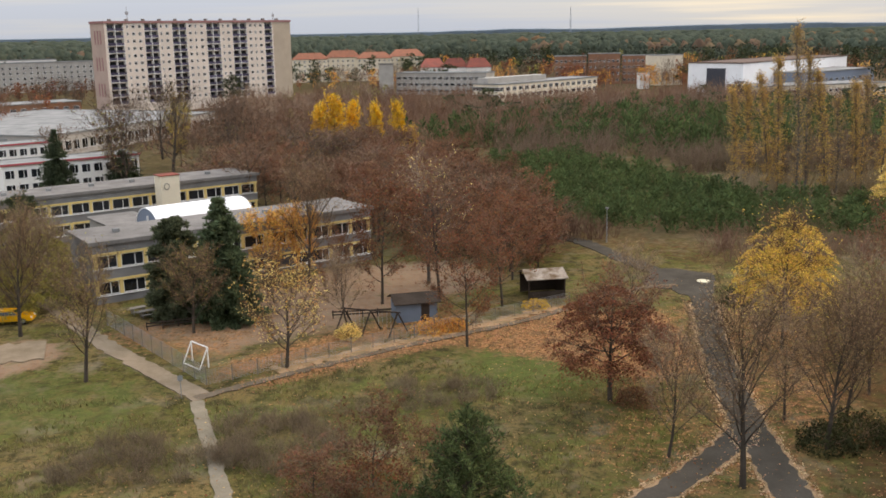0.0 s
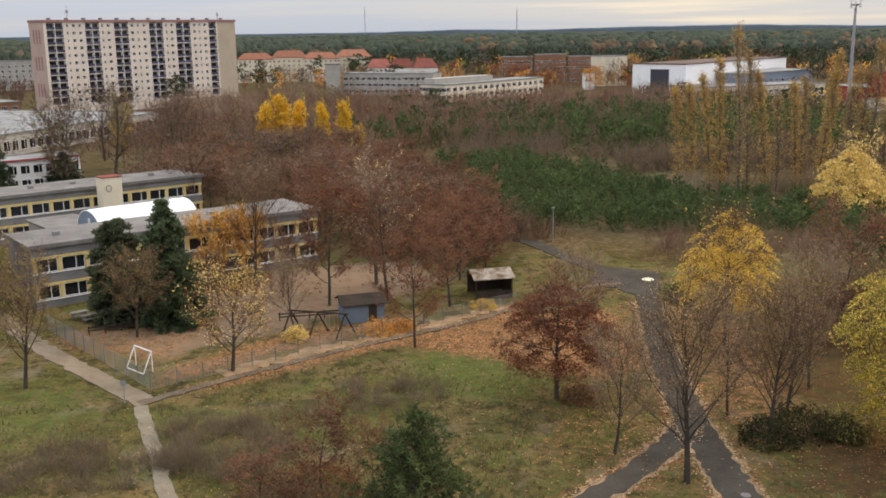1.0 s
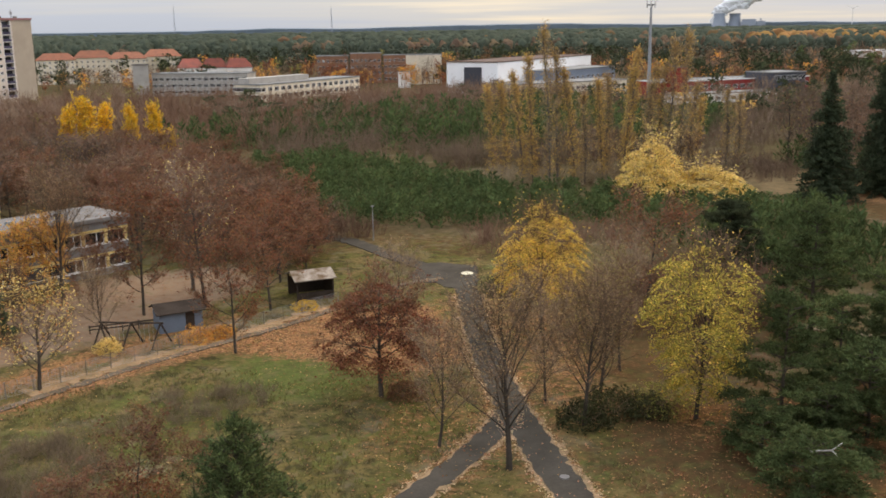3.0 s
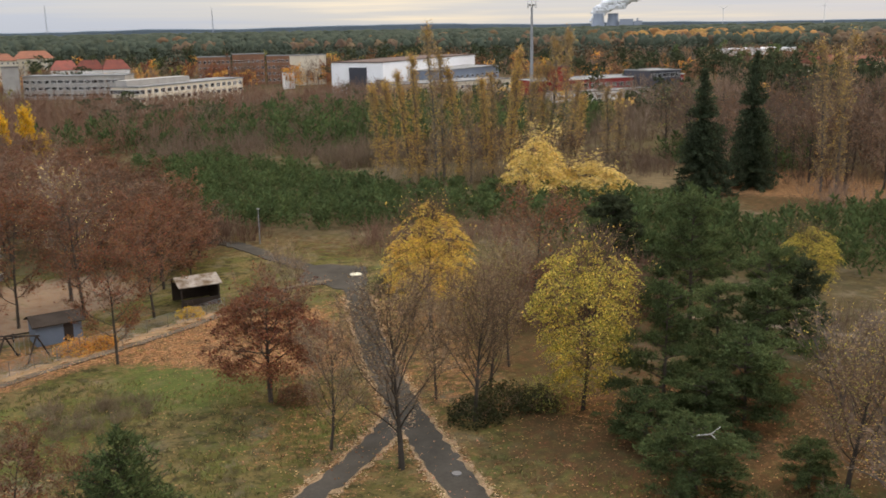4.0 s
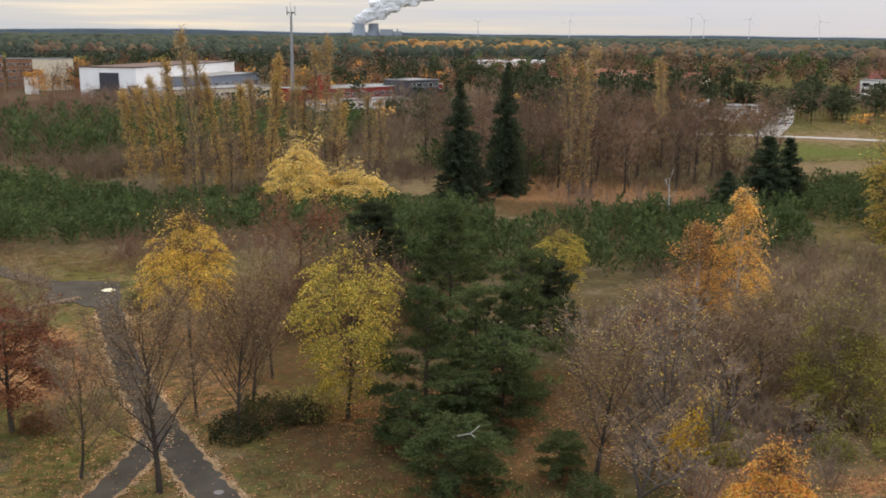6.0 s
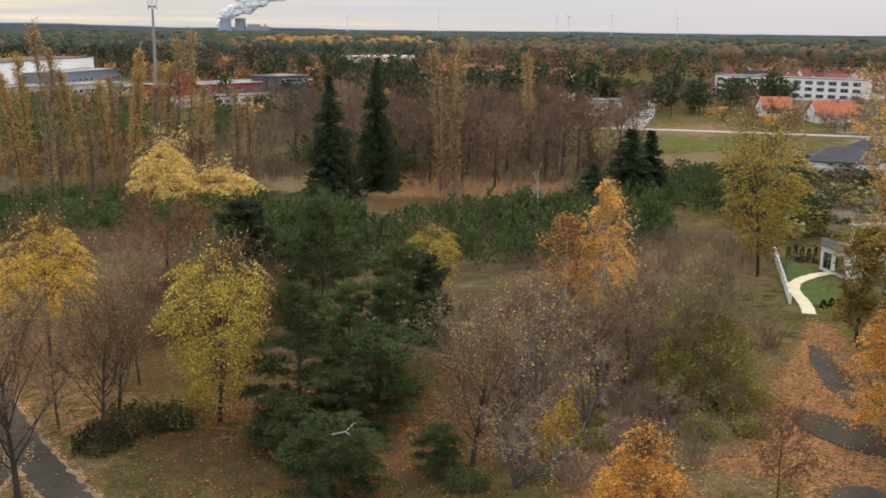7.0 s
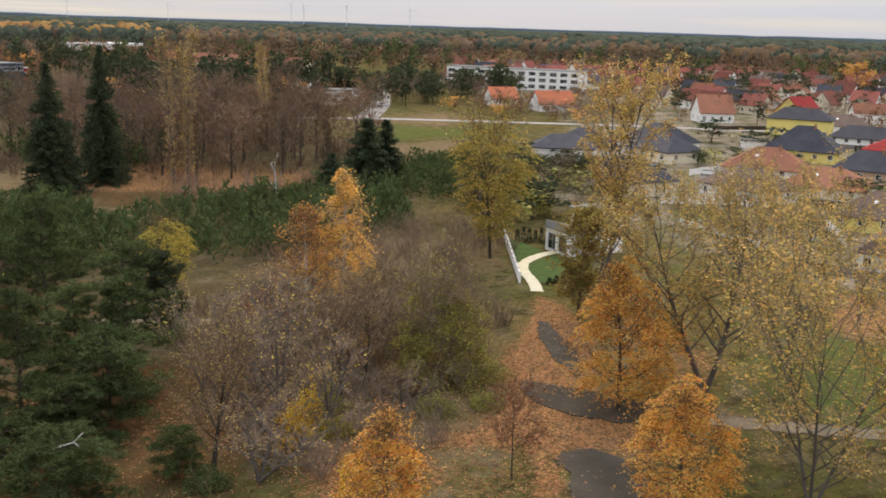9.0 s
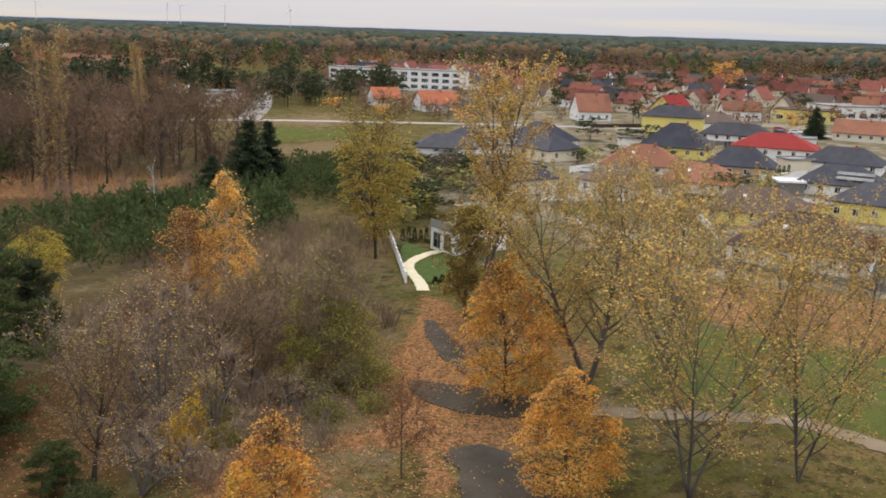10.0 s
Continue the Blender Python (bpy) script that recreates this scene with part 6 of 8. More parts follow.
BIRCH = tree_meshes("birch", 13, 15, 2.4, 3.8, 30, 7, 9, 11500, 0.125, "leaf_honey", "bark_birch", "twig_pale", rise=1.1, shape="cone", mixed=("leaf_orange", 0.2), sides=1, boughs=(0.85, 120, [(0, 0.6), (0.15, 1.0), (0.4, 0.85), (0.7, 0.5), (0.9, 0.25), (1, 0.06)], 0.9))
BIRCH_B = tree_meshes("birch_b", 43, 12, 1.6, 4.2, 26, 8, 11, 3600, 0.12, "leaf_orange", "bark_birch", "twig_red", rise=0.7, shape="cone", mixed=("leaf_tan", 0.4), sides=1)
OPEN = tree_meshes("open", 14, 16, 2.2, 6.4, 15, 7, 10, 13000, 0.105, "leaf_dull", "bark_grey", "twig_pale", rise=1.4, shape="round", mixed=("leaf_gold", 0.45), stems=3, trunk_r=0.19, sides=1, twig_r=0.014)
OPEN_B = tree_meshes("open_b", 15, 17, 3.6, 6.4, 20, 8, 10, 17000, 0.11, "leaf_dull", "bark_grey", "twig_lilac", rise=1.0, shape="round", mixed=("leaf_gold", 0.3), stems=2, trunk_r=0.38, sides=1, twig_r=0.014)
TALLP = tree_meshes("tallp", 16, 23.5, 5.0, 4.8, 20, 7, 8, 14500, 0.14, "leaf_dull", "bark_grey", "twig_lilac", rise=1.2, shape="vase", mixed=("leaf_gold", 0.5), sides=1, twig_r=0.016, stems=2, trunk_r=0.4)
WILLOW = tree_meshes("willow", 17, 16.6, 3.0, 4.7, 34, 8, 8, 24000, 0.12, "leaf_lime", twig="twig_dark", rise=1.3, shape="round", mixed=("leaf_gold", 0.28), sides=1, trunk_r=0.22, boughs=(0.8, 260, [(0, 0.3), (0.2, 0.62), (0.45, 0.95), (0.7, 1.1), (0.88, 1.05), (0.96, 0.8), (1, 0.5)], 0.4))
POPLAR = tree_meshes("poplar", 18, 22, 0.6, 0.82, 56, 3, 6, 3900, 0.125, "leaf_poplar", "bark_grey", "twig_pale", rise=3.2, shape="column", mixed=("leaf_tan", 0.3), trunk_r=0.2, twig_len=1.0, twig_r=0.022, sides=1)
POPLAR_B = tree_meshes("poplar_b", 19, 24, 0.6, 1.05, 60, 3, 6, 2400, 0.12, "leaf_poplar", "bark_grey", "twig_pale", rise=3.2, shape="column", mixed=("leaf_tan", 0.5), trunk_r=0.22, twig_len=1.1, twig_r=0.024, sides=1)
CYPRESS = tree_meshes("cypress", 20, 11, 0.8, 1.9, 34, 6, 6, 10000, 0.12, "leaf_bronze", rise=1.7, shape="column", mixed=("leaf_olive", 0.35), sides=1)
PALE = tree_meshes("pale", 21, 9.5, 0.5, 7.6, 24, 6, 6, 13000, 0.21, "leaf_pale", rise=0.7, shape="dome", mixed=("leaf_yellow", 0.1), sides=1, boughs=(0.94, 150, [(0, 0.8), (0.2, 1.0), (0.5, 0.85), (0.8, 0.5), (1, 0.1)], 0.4))
BRIGHT = tree_meshes("bright", 22, 11, 1.0, 3.0, 18, 6, 5, 4600, 0.26, "leaf_bright", rise=0.9, shape="round", mixed=("leaf_yellow", 0.3), sides=1, shell=(0.6, 0.5, 0.4))
THICKET = tree_meshes("thicket", 23, 8.4, 2.4, 4.6, 5, 5, 5, 900, 0.09, "leaf_yellow", "bark_grey", "twig_lilac", rise=0.85, shape="round", stems=5, lean=0.14, twig_r=0.017, sides=1, mixed=("leaf_tan", 0.65), trunk_r=0.30)
OLIVE = tree_meshes("olive", 24, 7.5, 0.2, 4.4, 20, 7, 8, 14000, 0.105, "leaf_olive", "bark_grey", rise=0.8, shape="dome", stems=3, mixed=("leaf_lime", 0.32), sides=1, boughs=(0.9, 190, [(0, 0.85), (0.2, 1.0), (0.5, 0.9), (0.8, 0.6), (1, 0.2)], 0.4))
DEAD = tree_meshes("dead", 25, 9.5, 4.0, 1.6, 5, 1, 1, 0, 0.1, None, "bark_birch", "bark_birch", rise=1.3, shape="vase", twig_r=0.05, trunk_r=0.26)
BIG_BARE = tree_meshes("big_bare", 47, 15, 2.2, 7.4, 26, 8, 8, 900, 0.12, "leaf_brown", "bark", "twig_umber", rise=0.9, shape="round", twig_r=0.028, twig_len=1.5, sides=1, trunk_r=0.42)
LIGHT_A = tree_meshes("light_a", 26, 11, 2.2, 4.4, 16, 6, 7, 300, 0.17, "leaf_brown", twig="twig_wood", rise=1.0, shape="round", twig_r=0.030, twig_len=1.4, sides=1, trunk_r=0.24)
LIGHT_B = tree_meshes("light_b", 27, 7.8, 0.6, 4.8, 16, 6, 6, 2600, 0.13, "leaf_russet", twig="twig_red", rise=0.75, shape="dome", twig_r=0.026, twig_len=1.1, mixed=("leaf_brown", 0.5), sides=1)
LIGHT_C = tree_meshes("light_c", 28, 12, 2.6, 4.0, 16, 6, 7, 420, 0.17, "leaf_brown", "bark", twig="twig_umber", rise=1.2, shape="round", twig_r=0.030, twig_len=1.4, mixed=("leaf_olive", 0.3), sides=1, trunk_r=0.26)
LIGHT_D = tree_meshes("light_d", 48, 8.6, 0.8, 4.6, 16, 6, 7, 900, 0.12, "leaf_tan", twig="twig_wood", rise=0.9, shape="dome", twig_r=0.026, twig_len=1.2, mixed=("leaf_brown", 0.6), sides=1)
HAZE = tree_meshes("haze", 49, 13, 2.6, 4.4, 22, 8, 10, 1500, 0.105, "leaf_pale", "bark_grey", "twig_lilac", rise=1.2, shape="egg", twig_r=0.016, mixed=("leaf_tan", 0.6), sides=1, trunk_r=0.24)
LIGHT_O = tree_meshes("light_o", 29, 12, 2.0, 4.2, 12, 5, 5, 1500, 0.26, "leaf_orange", rise=0.9, shape="round", twig_r=0.035, mixed=("leaf_gold", 0.3), sides=1)
PINE = conifer_meshes("pine", 31, 13, 1.6, 5.0, "cloud", 24000, "needle", 0.30, 0.13, 0.5)
PINE_B = conifer_meshes("pine_b", 32, 16, 2.5, 5.4, "cloud", 26000, "needle", 0.32, 0.13, 0.55)
PINE_D = conifer_meshes("pine_d", 33, 11, 0.8, 4.4, "cloud", 24000, "needle_dark", 0.36, 0.15, 0.5)
PINE_G = conifer_meshes("pine_g", 38, 8, 0.8, 4.6, "cloud", 17000, "needle", 0.30, 0.13, 0.4)
PINE_L = conifer_meshes("pine_l", 34, 12, 3.0, 4.2, "pine", 2600, "needle_dark", 0.5)
SPRUCE = conifer_meshes("spruce", 35, 13, 0.4, 5.0, "spruce", 24000, "needle_spruce", 0.42, full=0.8)
SPRUCE_S = conifer_meshes("spruce_s", 55, 13, 0.4, 4.7, "spruce", 42000, "needle_green", 0.44, 0.2, full=0.8)
PINE_S = conifer_meshes("pine_s", 56, 11, 0.5, 3.5, "spruce", 40000, "needle_deep", 0.42, 0.2, full=0.36)
SPRUCE_T = conifer_meshes("spruce_t", 36, 22, 0.6, 6.6, "spruce", 26000, "needle_spruce", 0.5, full=0.9)
YOUNG = conifer_meshes("young", 37, 9.1, 0.3, 4.6, "bushy", 14000, "needle", 0.32, 0.12, 0.88)

WOODS = [
    ("tree", BARE_B, -32.2, 83.0, 0.95, 0.92, "young bare tree with grey twigs in the meadow", "tree"),
    ("tree", BARE_A, -43.9, 97.0, 0.9, 0.9, "bare brown tree beside the parked car", "tree"),
    ("tree", SPARSE, -14.6, 85.8, 0.98, 0.98, "small tree with sparse pale yellow leaves at the fence", "tree"),
    ("tree", RUST, 2.2, 91.2, 0.85, 0.92, "half-bare tree with rust-brown leaves beside the path", "tree"),
    ("maple_tree", MAPLE, 13.6, 76.2, 0.92, 1.03, "maple with dense rust-red leaves in the meadow", "tree"),
    ("shrub", LIGHT_B, -5.0, 61.2, 0.72, 0.62, "tall half-bare shrub with rust-brown leaves", "shrub"),
    ("shrub", LIGHT_B, -8.8, 58.6, 0.6, 0.45, "half-bare shrub with rust-brown leaves", "shrub"),
    ("shrub", LIGHT_B, -1.4, 60.0, 0.45, 0.5, "half-bare shrub with rust-brown leaves beside the young pine", "shrub"),
    ("tree", BARE_C, 15.9, 65.1, 0.95, 0.88, "slender bare tree at the path fork", "tree"),
    ("tree", BARE_A, 19.7, 60.1, 1.02, 0.9, "tall bare tree with a leaning trunk beside the asphalt path", "tree"),
    ("tree", BARE_A, 27.6, 65.9, 0.8, 0.78, "bare grey-brown tree beside the path", "tree"),
    ("tree", BARE_B, 31.0, 71.0, 0.8, 0.9, "bare grey-brown tree before a yellow tree", "tree"),
    ("tree", BARE_C, 35.2, 76.5, 1.0, 1.05, "slim bare tree before a rust-red tree", "tree"),
    ("tree", BARE_C, 26.4, 71.5, 0.9, 0.9, "slim bare tree beside the asphalt path", "tree"),
    ("tree", YELLOW, 32.0, 88.5, 0.84, 0.97, "round tree full of golden yellow leaves", "tree"),
    ("tree", LIME, 36.4, 64.8, 0.80, 1.0, "round tree with yellow-green leaves beside a pine", "tree"),
    ("tree", RUST_B, 45.0, 92.0, 1.1, 0.95, "half-bare tree with dark red leaves", "tree"),
    ("pine_tree", PINE, 41.6, 61.4, 0.85, 0.84, "broad green pine with layered boughs", "tree"),
    ("pine_tree", PINE_B, 57.0, 80.5, 0.98, 0.84, "tall green pine with dense crown", "tree"),
    ("pine_tree", PINE, 54.0, 65.0, 0.95, 0.9, "dark green pine in the grove", "tree"),
    ("pine_tree", PINE_D, 59.9, 101.0, 1.05, 0.9, "dark pine behind the grove", "tree"),
    ("pine_tree", PINE_G, 46.8, 58.2, 1.2, 0.86, "low spreading pine with a bare trunk base", "tree"),
    ("pine_tree", PINE_G, 42.0, 56.6, 0.9, 0.62, "low pine with spreading boughs", "tree"),
    ("pine_tree", PINE_G, 37.4, 57.0, 0.85, 0.5, "low pine with boughs close to the ground", "tree"),
    ("pine_tree", PINE_G, 36.2, 49.2, 1.1, 0.62, "low green pine at the grove's edge", "tree"),
    ("pine_tree", PINE_G, 43.6, 47.2, 0.55, 0.4, "small dark pine bush on leaf litter", "tree"),
    ("pine_tree", PINE, 48.6, 64.4, 0.78, 0.72, "green pine between taller pines", "tree"),
    ("pine_tree", PINE_D, 63.0, 72.0, 0.8, 0.75, "dark pine at the grove's far side", "tree"),
    ("tree", LIGHT_O, 545.0, 104.0, 2.2, 1.25, "broad orange tree among the village roofs", "tree"),
    ("spruce_tree", SPRUCE, 332.5, 33.3, 0.9, 0.75, "dark spruce at the village car park", "tree"),
    ("pine_tree", YOUNG, 1.2, 53.5, 1.0, 0.98, "bushy young green pine in the rough grass", "tree"),
    ("pine_tree", PINE_S, -29.0, 103.3, 1.0, 1.0, "dark round pine before the school", "tree"),
    ("spruce_tree", SPRUCE_S, -23.6, 102.0, 1.0, 1.02, "dark green spruce before the school", "tree"),
    ("tree", BARE_B, -26.0, 97.2, 0.85, 0.72, "small bare tree before the conifers", "tree"),
    ("tree", BARE_A, -16.6, 117.3, 0.95, 0.98, "bare tree in the schoolyard", "tree"),
    ("tree", SPARSE_O, -21.2, 116.2, 0.9, 0.95, "slim tree with orange leaves at the school wall", "tree"),
    ("tree", SPARSE_O, -17.6, 119.0, 0.7, 0.95, "slim tree with golden leaves at the school wall", "tree"),
    ("tree", LIGHT_B, -12.6, 111.0, 0.6, 0.8, "small brown half-bare tree in the schoolyard", "tree"),
    ("tree", LIGHT_D, -19.6, 108.5, 0.55, 0.62, "small bare brown tree in the schoolyard", "tree"),
    ("tree", OLIVE, -47.5, 103.5, 0.75, 0.9, "yellow-green shrub tree beside the parking area", "tree"),
    ("tree", RUST, -7.0, 107.0, 1.05, 1.15, "rust-leaved tree in the schoolyard", "tree"),
    ("tree", RUST_B, -0.5, 108.3, 1.1, 1.05, "half-bare tree with brown leaves in the schoolyard", "tree"),
    ("tree", HAZE, -1.8, 116.0, 1.0, 1.0, "tall half-bare tree with pale leaves", "tree"),
    ("tree", BARE_C, -10.2, 98.5, 0.95, 0.7, "small bare tree beside the swing frame", "tree"),
    ("tree", RUST_B, 6.5, 105.0, 0.85, 0.82, "half-bare rust tree beside the shed", "tree"),
    ("tree", RUST, 8.5, 117.0, 0.95, 0.9, "rust-leaved tree behind the wooden shelter", "tree"),
    ("tree", BARE_C, 18.6, 92.0, 0.9, 0.8, "bare slender tree at the path", "tree"),
    ("tree", THICKET, 51.6, 45.8, 0.95, 1.0, "large many-stemmed bare tree with a few yellow leaves", "tree"),
    ("tree", THICKET, 58.5, 54.0, 0.95, 0.75, "many-stemmed bare tree in the thicket", "tree"),
    ("tree", THICKET, 46.0, 42.2, 0.9, 0.56, "low bare shrub with grey twigs", "shrub"),
    ("tree", THICKET, 56.5, 45.0, 0.8, 0.8, "many-stemmed bare tree with a few yellow leaves", "tree"),
    ("tree", BARE_B, 45.6, 46.0, 0.9, 0.8, "bare grey-brown tree in the thicket", "tree"),
    ("tree", BARE_A, 60.5, 47.0, 0.85, 0.6, "bare brown tree in the thicket", "tree"),
    ("tree", BARE_B, 70.5, 52.0, 1.0, 0.7, "bare grey-brown tree in the thicket", "tree"),
    ("tree", BARE_C, 64.0, 47.5, 1.1, 0.75, "slender bare tree in the thicket", "tree"),
    ("tree", THICKET, 66.0, 60.0, 1.0, 0.75, "bare brown thicket beside the gravel path", "tree"),
    ("birch_tree", BIRCH, 80.5, 63.5, 0.95, 1.02, "birch with golden orange leaves", "tree"),
    ("birch_tree", BIRCH_B, 76.6, 65.0, 0.95, 1.0, "half-bare birch with rusty leaves", "tree"),
    ("tree", LIME, 73.0, 82.0, 0.6, 0.62, "small tree with yellow-green leaves behind pines", "tree"),
    ("tree", OLIVE, 69.5, 43.4, 0.95, 1.15, "olive-green shrub tree with dense leaves", "tree"),
    ("tree", OLIVE, 76.5, 48.5, 0.85, 1.15, "olive-green shrub tree beside the wall", "tree"),
    ("tree", THICKET, 62.0, 42.0, 0.6, 0.36, "low bare shrub with grey twigs on litter", "shrub"),
    ("tree", THICKET, 66.0, 51.0, 0.85, 0.7, "many-stemmed bare shrub in the thicket", "shrub"),
    ("tree", THICKET, 55.5, 57.5, 0.9, 0.75, "many-stemmed bare tree in the thicket", "tree"),
    ("tree", WILLOW, 111.5, 63.5, 1.0, 1.02, "tall vase-shaped tree with yellow-green leaves", "tree"),
    ("tree", ORANGE_S, 47.6, 33.0, 0.95, 0.95, "small conical tree with orange leaves", "tree"),
    ("tree", ORANGE, 72.7, 28.2, 0.84, 0.98, "conical tree with glowing orange leaves on asphalt", "tree"),
    ("tree", ORANGE, 59.2, 18.2, 0.7, 0.70, "small tree with yellow-orange leaves", "tree"),
    ("tree", CYPRESS, 93.7, 42.0, 1.3, 1.05, "narrow columnar tree with brownish leaves", "tree"),
    ("tree", TALLP, 103.2, 44.1, 1.05, 1.02, "tall tree with sparse yellow leaves", "tree"),
    ("tree", OPEN_B, 79.5, 23.5, 0.98, 0.98, "large half-bare tree with twin trunks", "tree"),
    ("tree", OPEN, 63.4, 11.0, 1.15, 0.95, "large open tree with sparse yellow leaves", "tree"),
    ("tree", OPEN, 70.0, 5.0, 0.95, 0.95, "large open tree with sparse yellow leaves", "tree"),
    ("tree", OPEN_B, 92.0, 20.0, 0.9, 0.95, "half-bare tree with yellow leaves at the lawn", "tree"),
    ("tree", RUST_B, 56.6, 29.0, 0.45, 0.5, "small rust-brown tree beside the asphalt path", "tree"),
    ("tree", RUST, 114.8, 3.2, 0.85, 0.8, "rust-brown tree on leaf litter", "tree"),
    ("tree", RUST, 117.0, -8.0, 1.0, 0.9, "rust-brown tree before the bungalows", "tree"),
    ("spruce_tree", SPRUCE_T, 103.8, 145.8, 0.98, 1.0, "tall dark spruce at the wood's edge", "tree"),
    ("spruce_tree", SPRUCE_T, 116.0, 148.0, 0.9, 1.12, "tall dark spruce at the wood's edge", "tree"),
    ("dead_tree", DEAD, 114.3, 104.0, 1.0, 0.98, "dead pale tree trunk with bare stubs", "tree"),
    ("spruce_tree", SPRUCE, 143.8, 109.1, 1.35, 1.0, "dark spruce beside the sports field", "tree"),
    ("spruce_tree", SPRUCE, 150.0, 109.5, 1.0, 0.95, "dark spruce beside the sports field", "tree"),
    ("spruce_tree", SPRUCE, 131.0, 107.0, 0.9, 0.62, "small dark spruce in the thicket", "tree"),
    ("tree", PALE, 75.0, 153.0, 0.85, 1.15, "wide tree with pale yellow leaves before the poplars", "tree"),
    ("tree", PALE, 82.5, 148.0, 1.0, 0.72, "wide tree with pale yellow leaves before the poplars", "tree"),
    ("spruce_tree", SPRUCE_T, -71.6, 181.0, 0.8, 0.62, "dark spruce before the white pavilion", "tree"),
    ("spruce_tree", SPRUCE, -64.0, 196.0, 1.1, 0.6, "dark low spruce beside the white pavilion", "tree"),
    ("pine_tree", PINE_L, -88.0, 420.0, 1.4, 1.1, "dark pine before the apartment block", "tree"),
    ("tree", BRIGHT, -25.2, 238.0, 0.97, 1.35, "bright yellow tree in the woods", "tree"),
    ("tree", BRIGHT, -29.8, 237.0, 0.81, 1.16, "bright yellow tree in the woods", "tree"),
    ("tree", BRIGHT, -21.9, 241.0, 0.70, 1.20, "bright yellow tree in the woods", "tree"),
    ("tree", BRIGHT, -15.4, 238.0, 0.66, 1.16, "bright yellow tree in the woods", "tree"),
    ("tree", BRIGHT, -10.4, 243.0, 0.70, 1.16, "yellow tree in the woods", "tree"),
    ("tree", BRIGHT, -6.3, 226.0, 0.56, 0.76, "small bright yellow tree in the woods", "tree"),
    ("tree", WILLOW, -62.0, 232.0, 0.55, 0.9, "slim yellow-green tree behind the school", "tree"),
    ("tree", BIG_BARE, -60.5, 219.0, 1.0, 1.05, "large dark bare tree behind the school", "tree"),
    ("tree", BIG_BARE, -73.0, 224.0, 0.85, 0.95, "large dark bare tree behind the school", "tree"),
    ("tree", BIG_BARE, -48.0, 226.0, 0.9, 0.85, "large dark bare tree behind the school", "tree"),
    ("tree", OLIVE, -46.5, 109.0, 1.0, 1.15, "yellow-green tree before the school's end wall", "tree"),
    ("tree", OLIVE, -52.0, 119.0, 0.9, 1.1, "yellow-green tree beside the school", "tree"),
    ("pine_tree", PINE_D, -54.0, 124.0, 0.9, 0.95, "dark pine beside the school", "tree"),
]
rng_turn = random.Random(7)
for name, me, x, y, sx, sz, label, cat in WOODS:
    plant(name, me, x, y, label, cat, turn=rng_turn.uniform(0, 360), sx=sx, sz=sz)

for x, y, h, b in ((54.4, 181.3, 18.5, 0), (56.7, 180.0, 19.1, 0), (59.5, 177, 21.0, 0), (61.3, 176, 24.0, 0), (63.6, 173.4, 29.0, 1), (65.8, 175, 24.5, 1), (68.8, 174.1, 21.5, 0), (72.0, 176.5, 17.0, 1), (75.5, 176, 19.5, 0), (77.2, 178, 20, 1), (81.2, 176, 21, 0), (83.4, 174, 19, 1), (87.2, 177, 22, 1), (94.5, 178, 18, 1), (98.0, 182, 15, 0), (79.0, 174, 24.8, 0), (85.5, 177, 22.0, 1), (89.0, 175, 26.5, 1), (91.6, 175.5, 28.0, 1), (110.3, 190.6, 16.0, 1), (114, 192, 15.0, 1), (124.0, 138.6, 25.5, 1), (126.4, 137.5, 27.0, 1), (128.5, 139.5, 24.0, 1), (171, 160, 24, 1), (173, 162, 22, 0)):
    plant("poplar_tree", POPLAR_B if b else POPLAR, x, y, "tall narrow poplar, nearly bare" if b else "tall narrow poplar with golden brown leaves", "tree", "poplars", rng_turn.uniform(0, 360), 1.0, 1.12 * h / (24 if b else 22))


def woodland(poly, n, kinds, seed, label, gap=2.2, group="woodland trees", lo=0.75, hi=1.2):
    rng = np.random.default_rng(seed)
    done = []
    for x, y in sample(poly, n * 6, rng):
        if len(done) >= n:
            break
        if any((x - a) ** 2 + (y - b) ** 2 < gap ** 2 for a, b in done):
            continue
        done.append((x, y))
        me, sz = kinds[rng.integers(len(kinds))]
        s = rng.uniform(lo, hi)
        plant("pine_tree" if me is PINE_L else "tree", me, x, y, label, "tree", group, rng.uniform(0, 360), s, s * sz * rng.uniform(0.9, 1.1))


woodland([(-6, 136), (-22, 156), (-22, 190), (-4, 208), (7, 202), (11, 165), (15, 134), (15, 119), (9, 118), (4, 126)], 80, [(LIGHT_B, 0.72), (LIGHT_B, 0.8), (LIGHT_B, 0.66), (LIGHT_D, 0.72), (LIGHT_A, 0.55)], 41, "half-bare woodland tree with rust-brown leaves", 3.2, "rust woodland", 0.9, 1.2)
woodland([(-46, 172), (-42, 226), (-8, 222), (-2, 206), (-10, 202), (-22, 190), (-24, 160)], 56, [(LIGHT_D, 0.82), (LIGHT_B, 0.72), (LIGHT_A, 0.62), (LIGHT_C, 0.58), (LIGHT_D, 0.7)], 39, "bare brown woodland tree behind the school", 3.2, "brown woodland", 0.9, 1.35)
woodland([(-90, 205), (-70, 250), (-36, 250), (-38, 190), (-56, 180)], 10, [(LIGHT_A, 0.9), (LIGHT_C, 0.85)], 42, "large bare tree behind the school", 7, "bare trees behind the school", 1.0, 1.4)
FAR43 = ([(-60, 290), (-80, 400), (-20, 440), (-10, 300)], 42, 43, "bare tree before the apartment block")
FAR44 = ([(-10, 300), (0, 380), (120, 400), (150, 320), (110, 280), (30, 270)], 70, 44, "bare brown tree before the town")
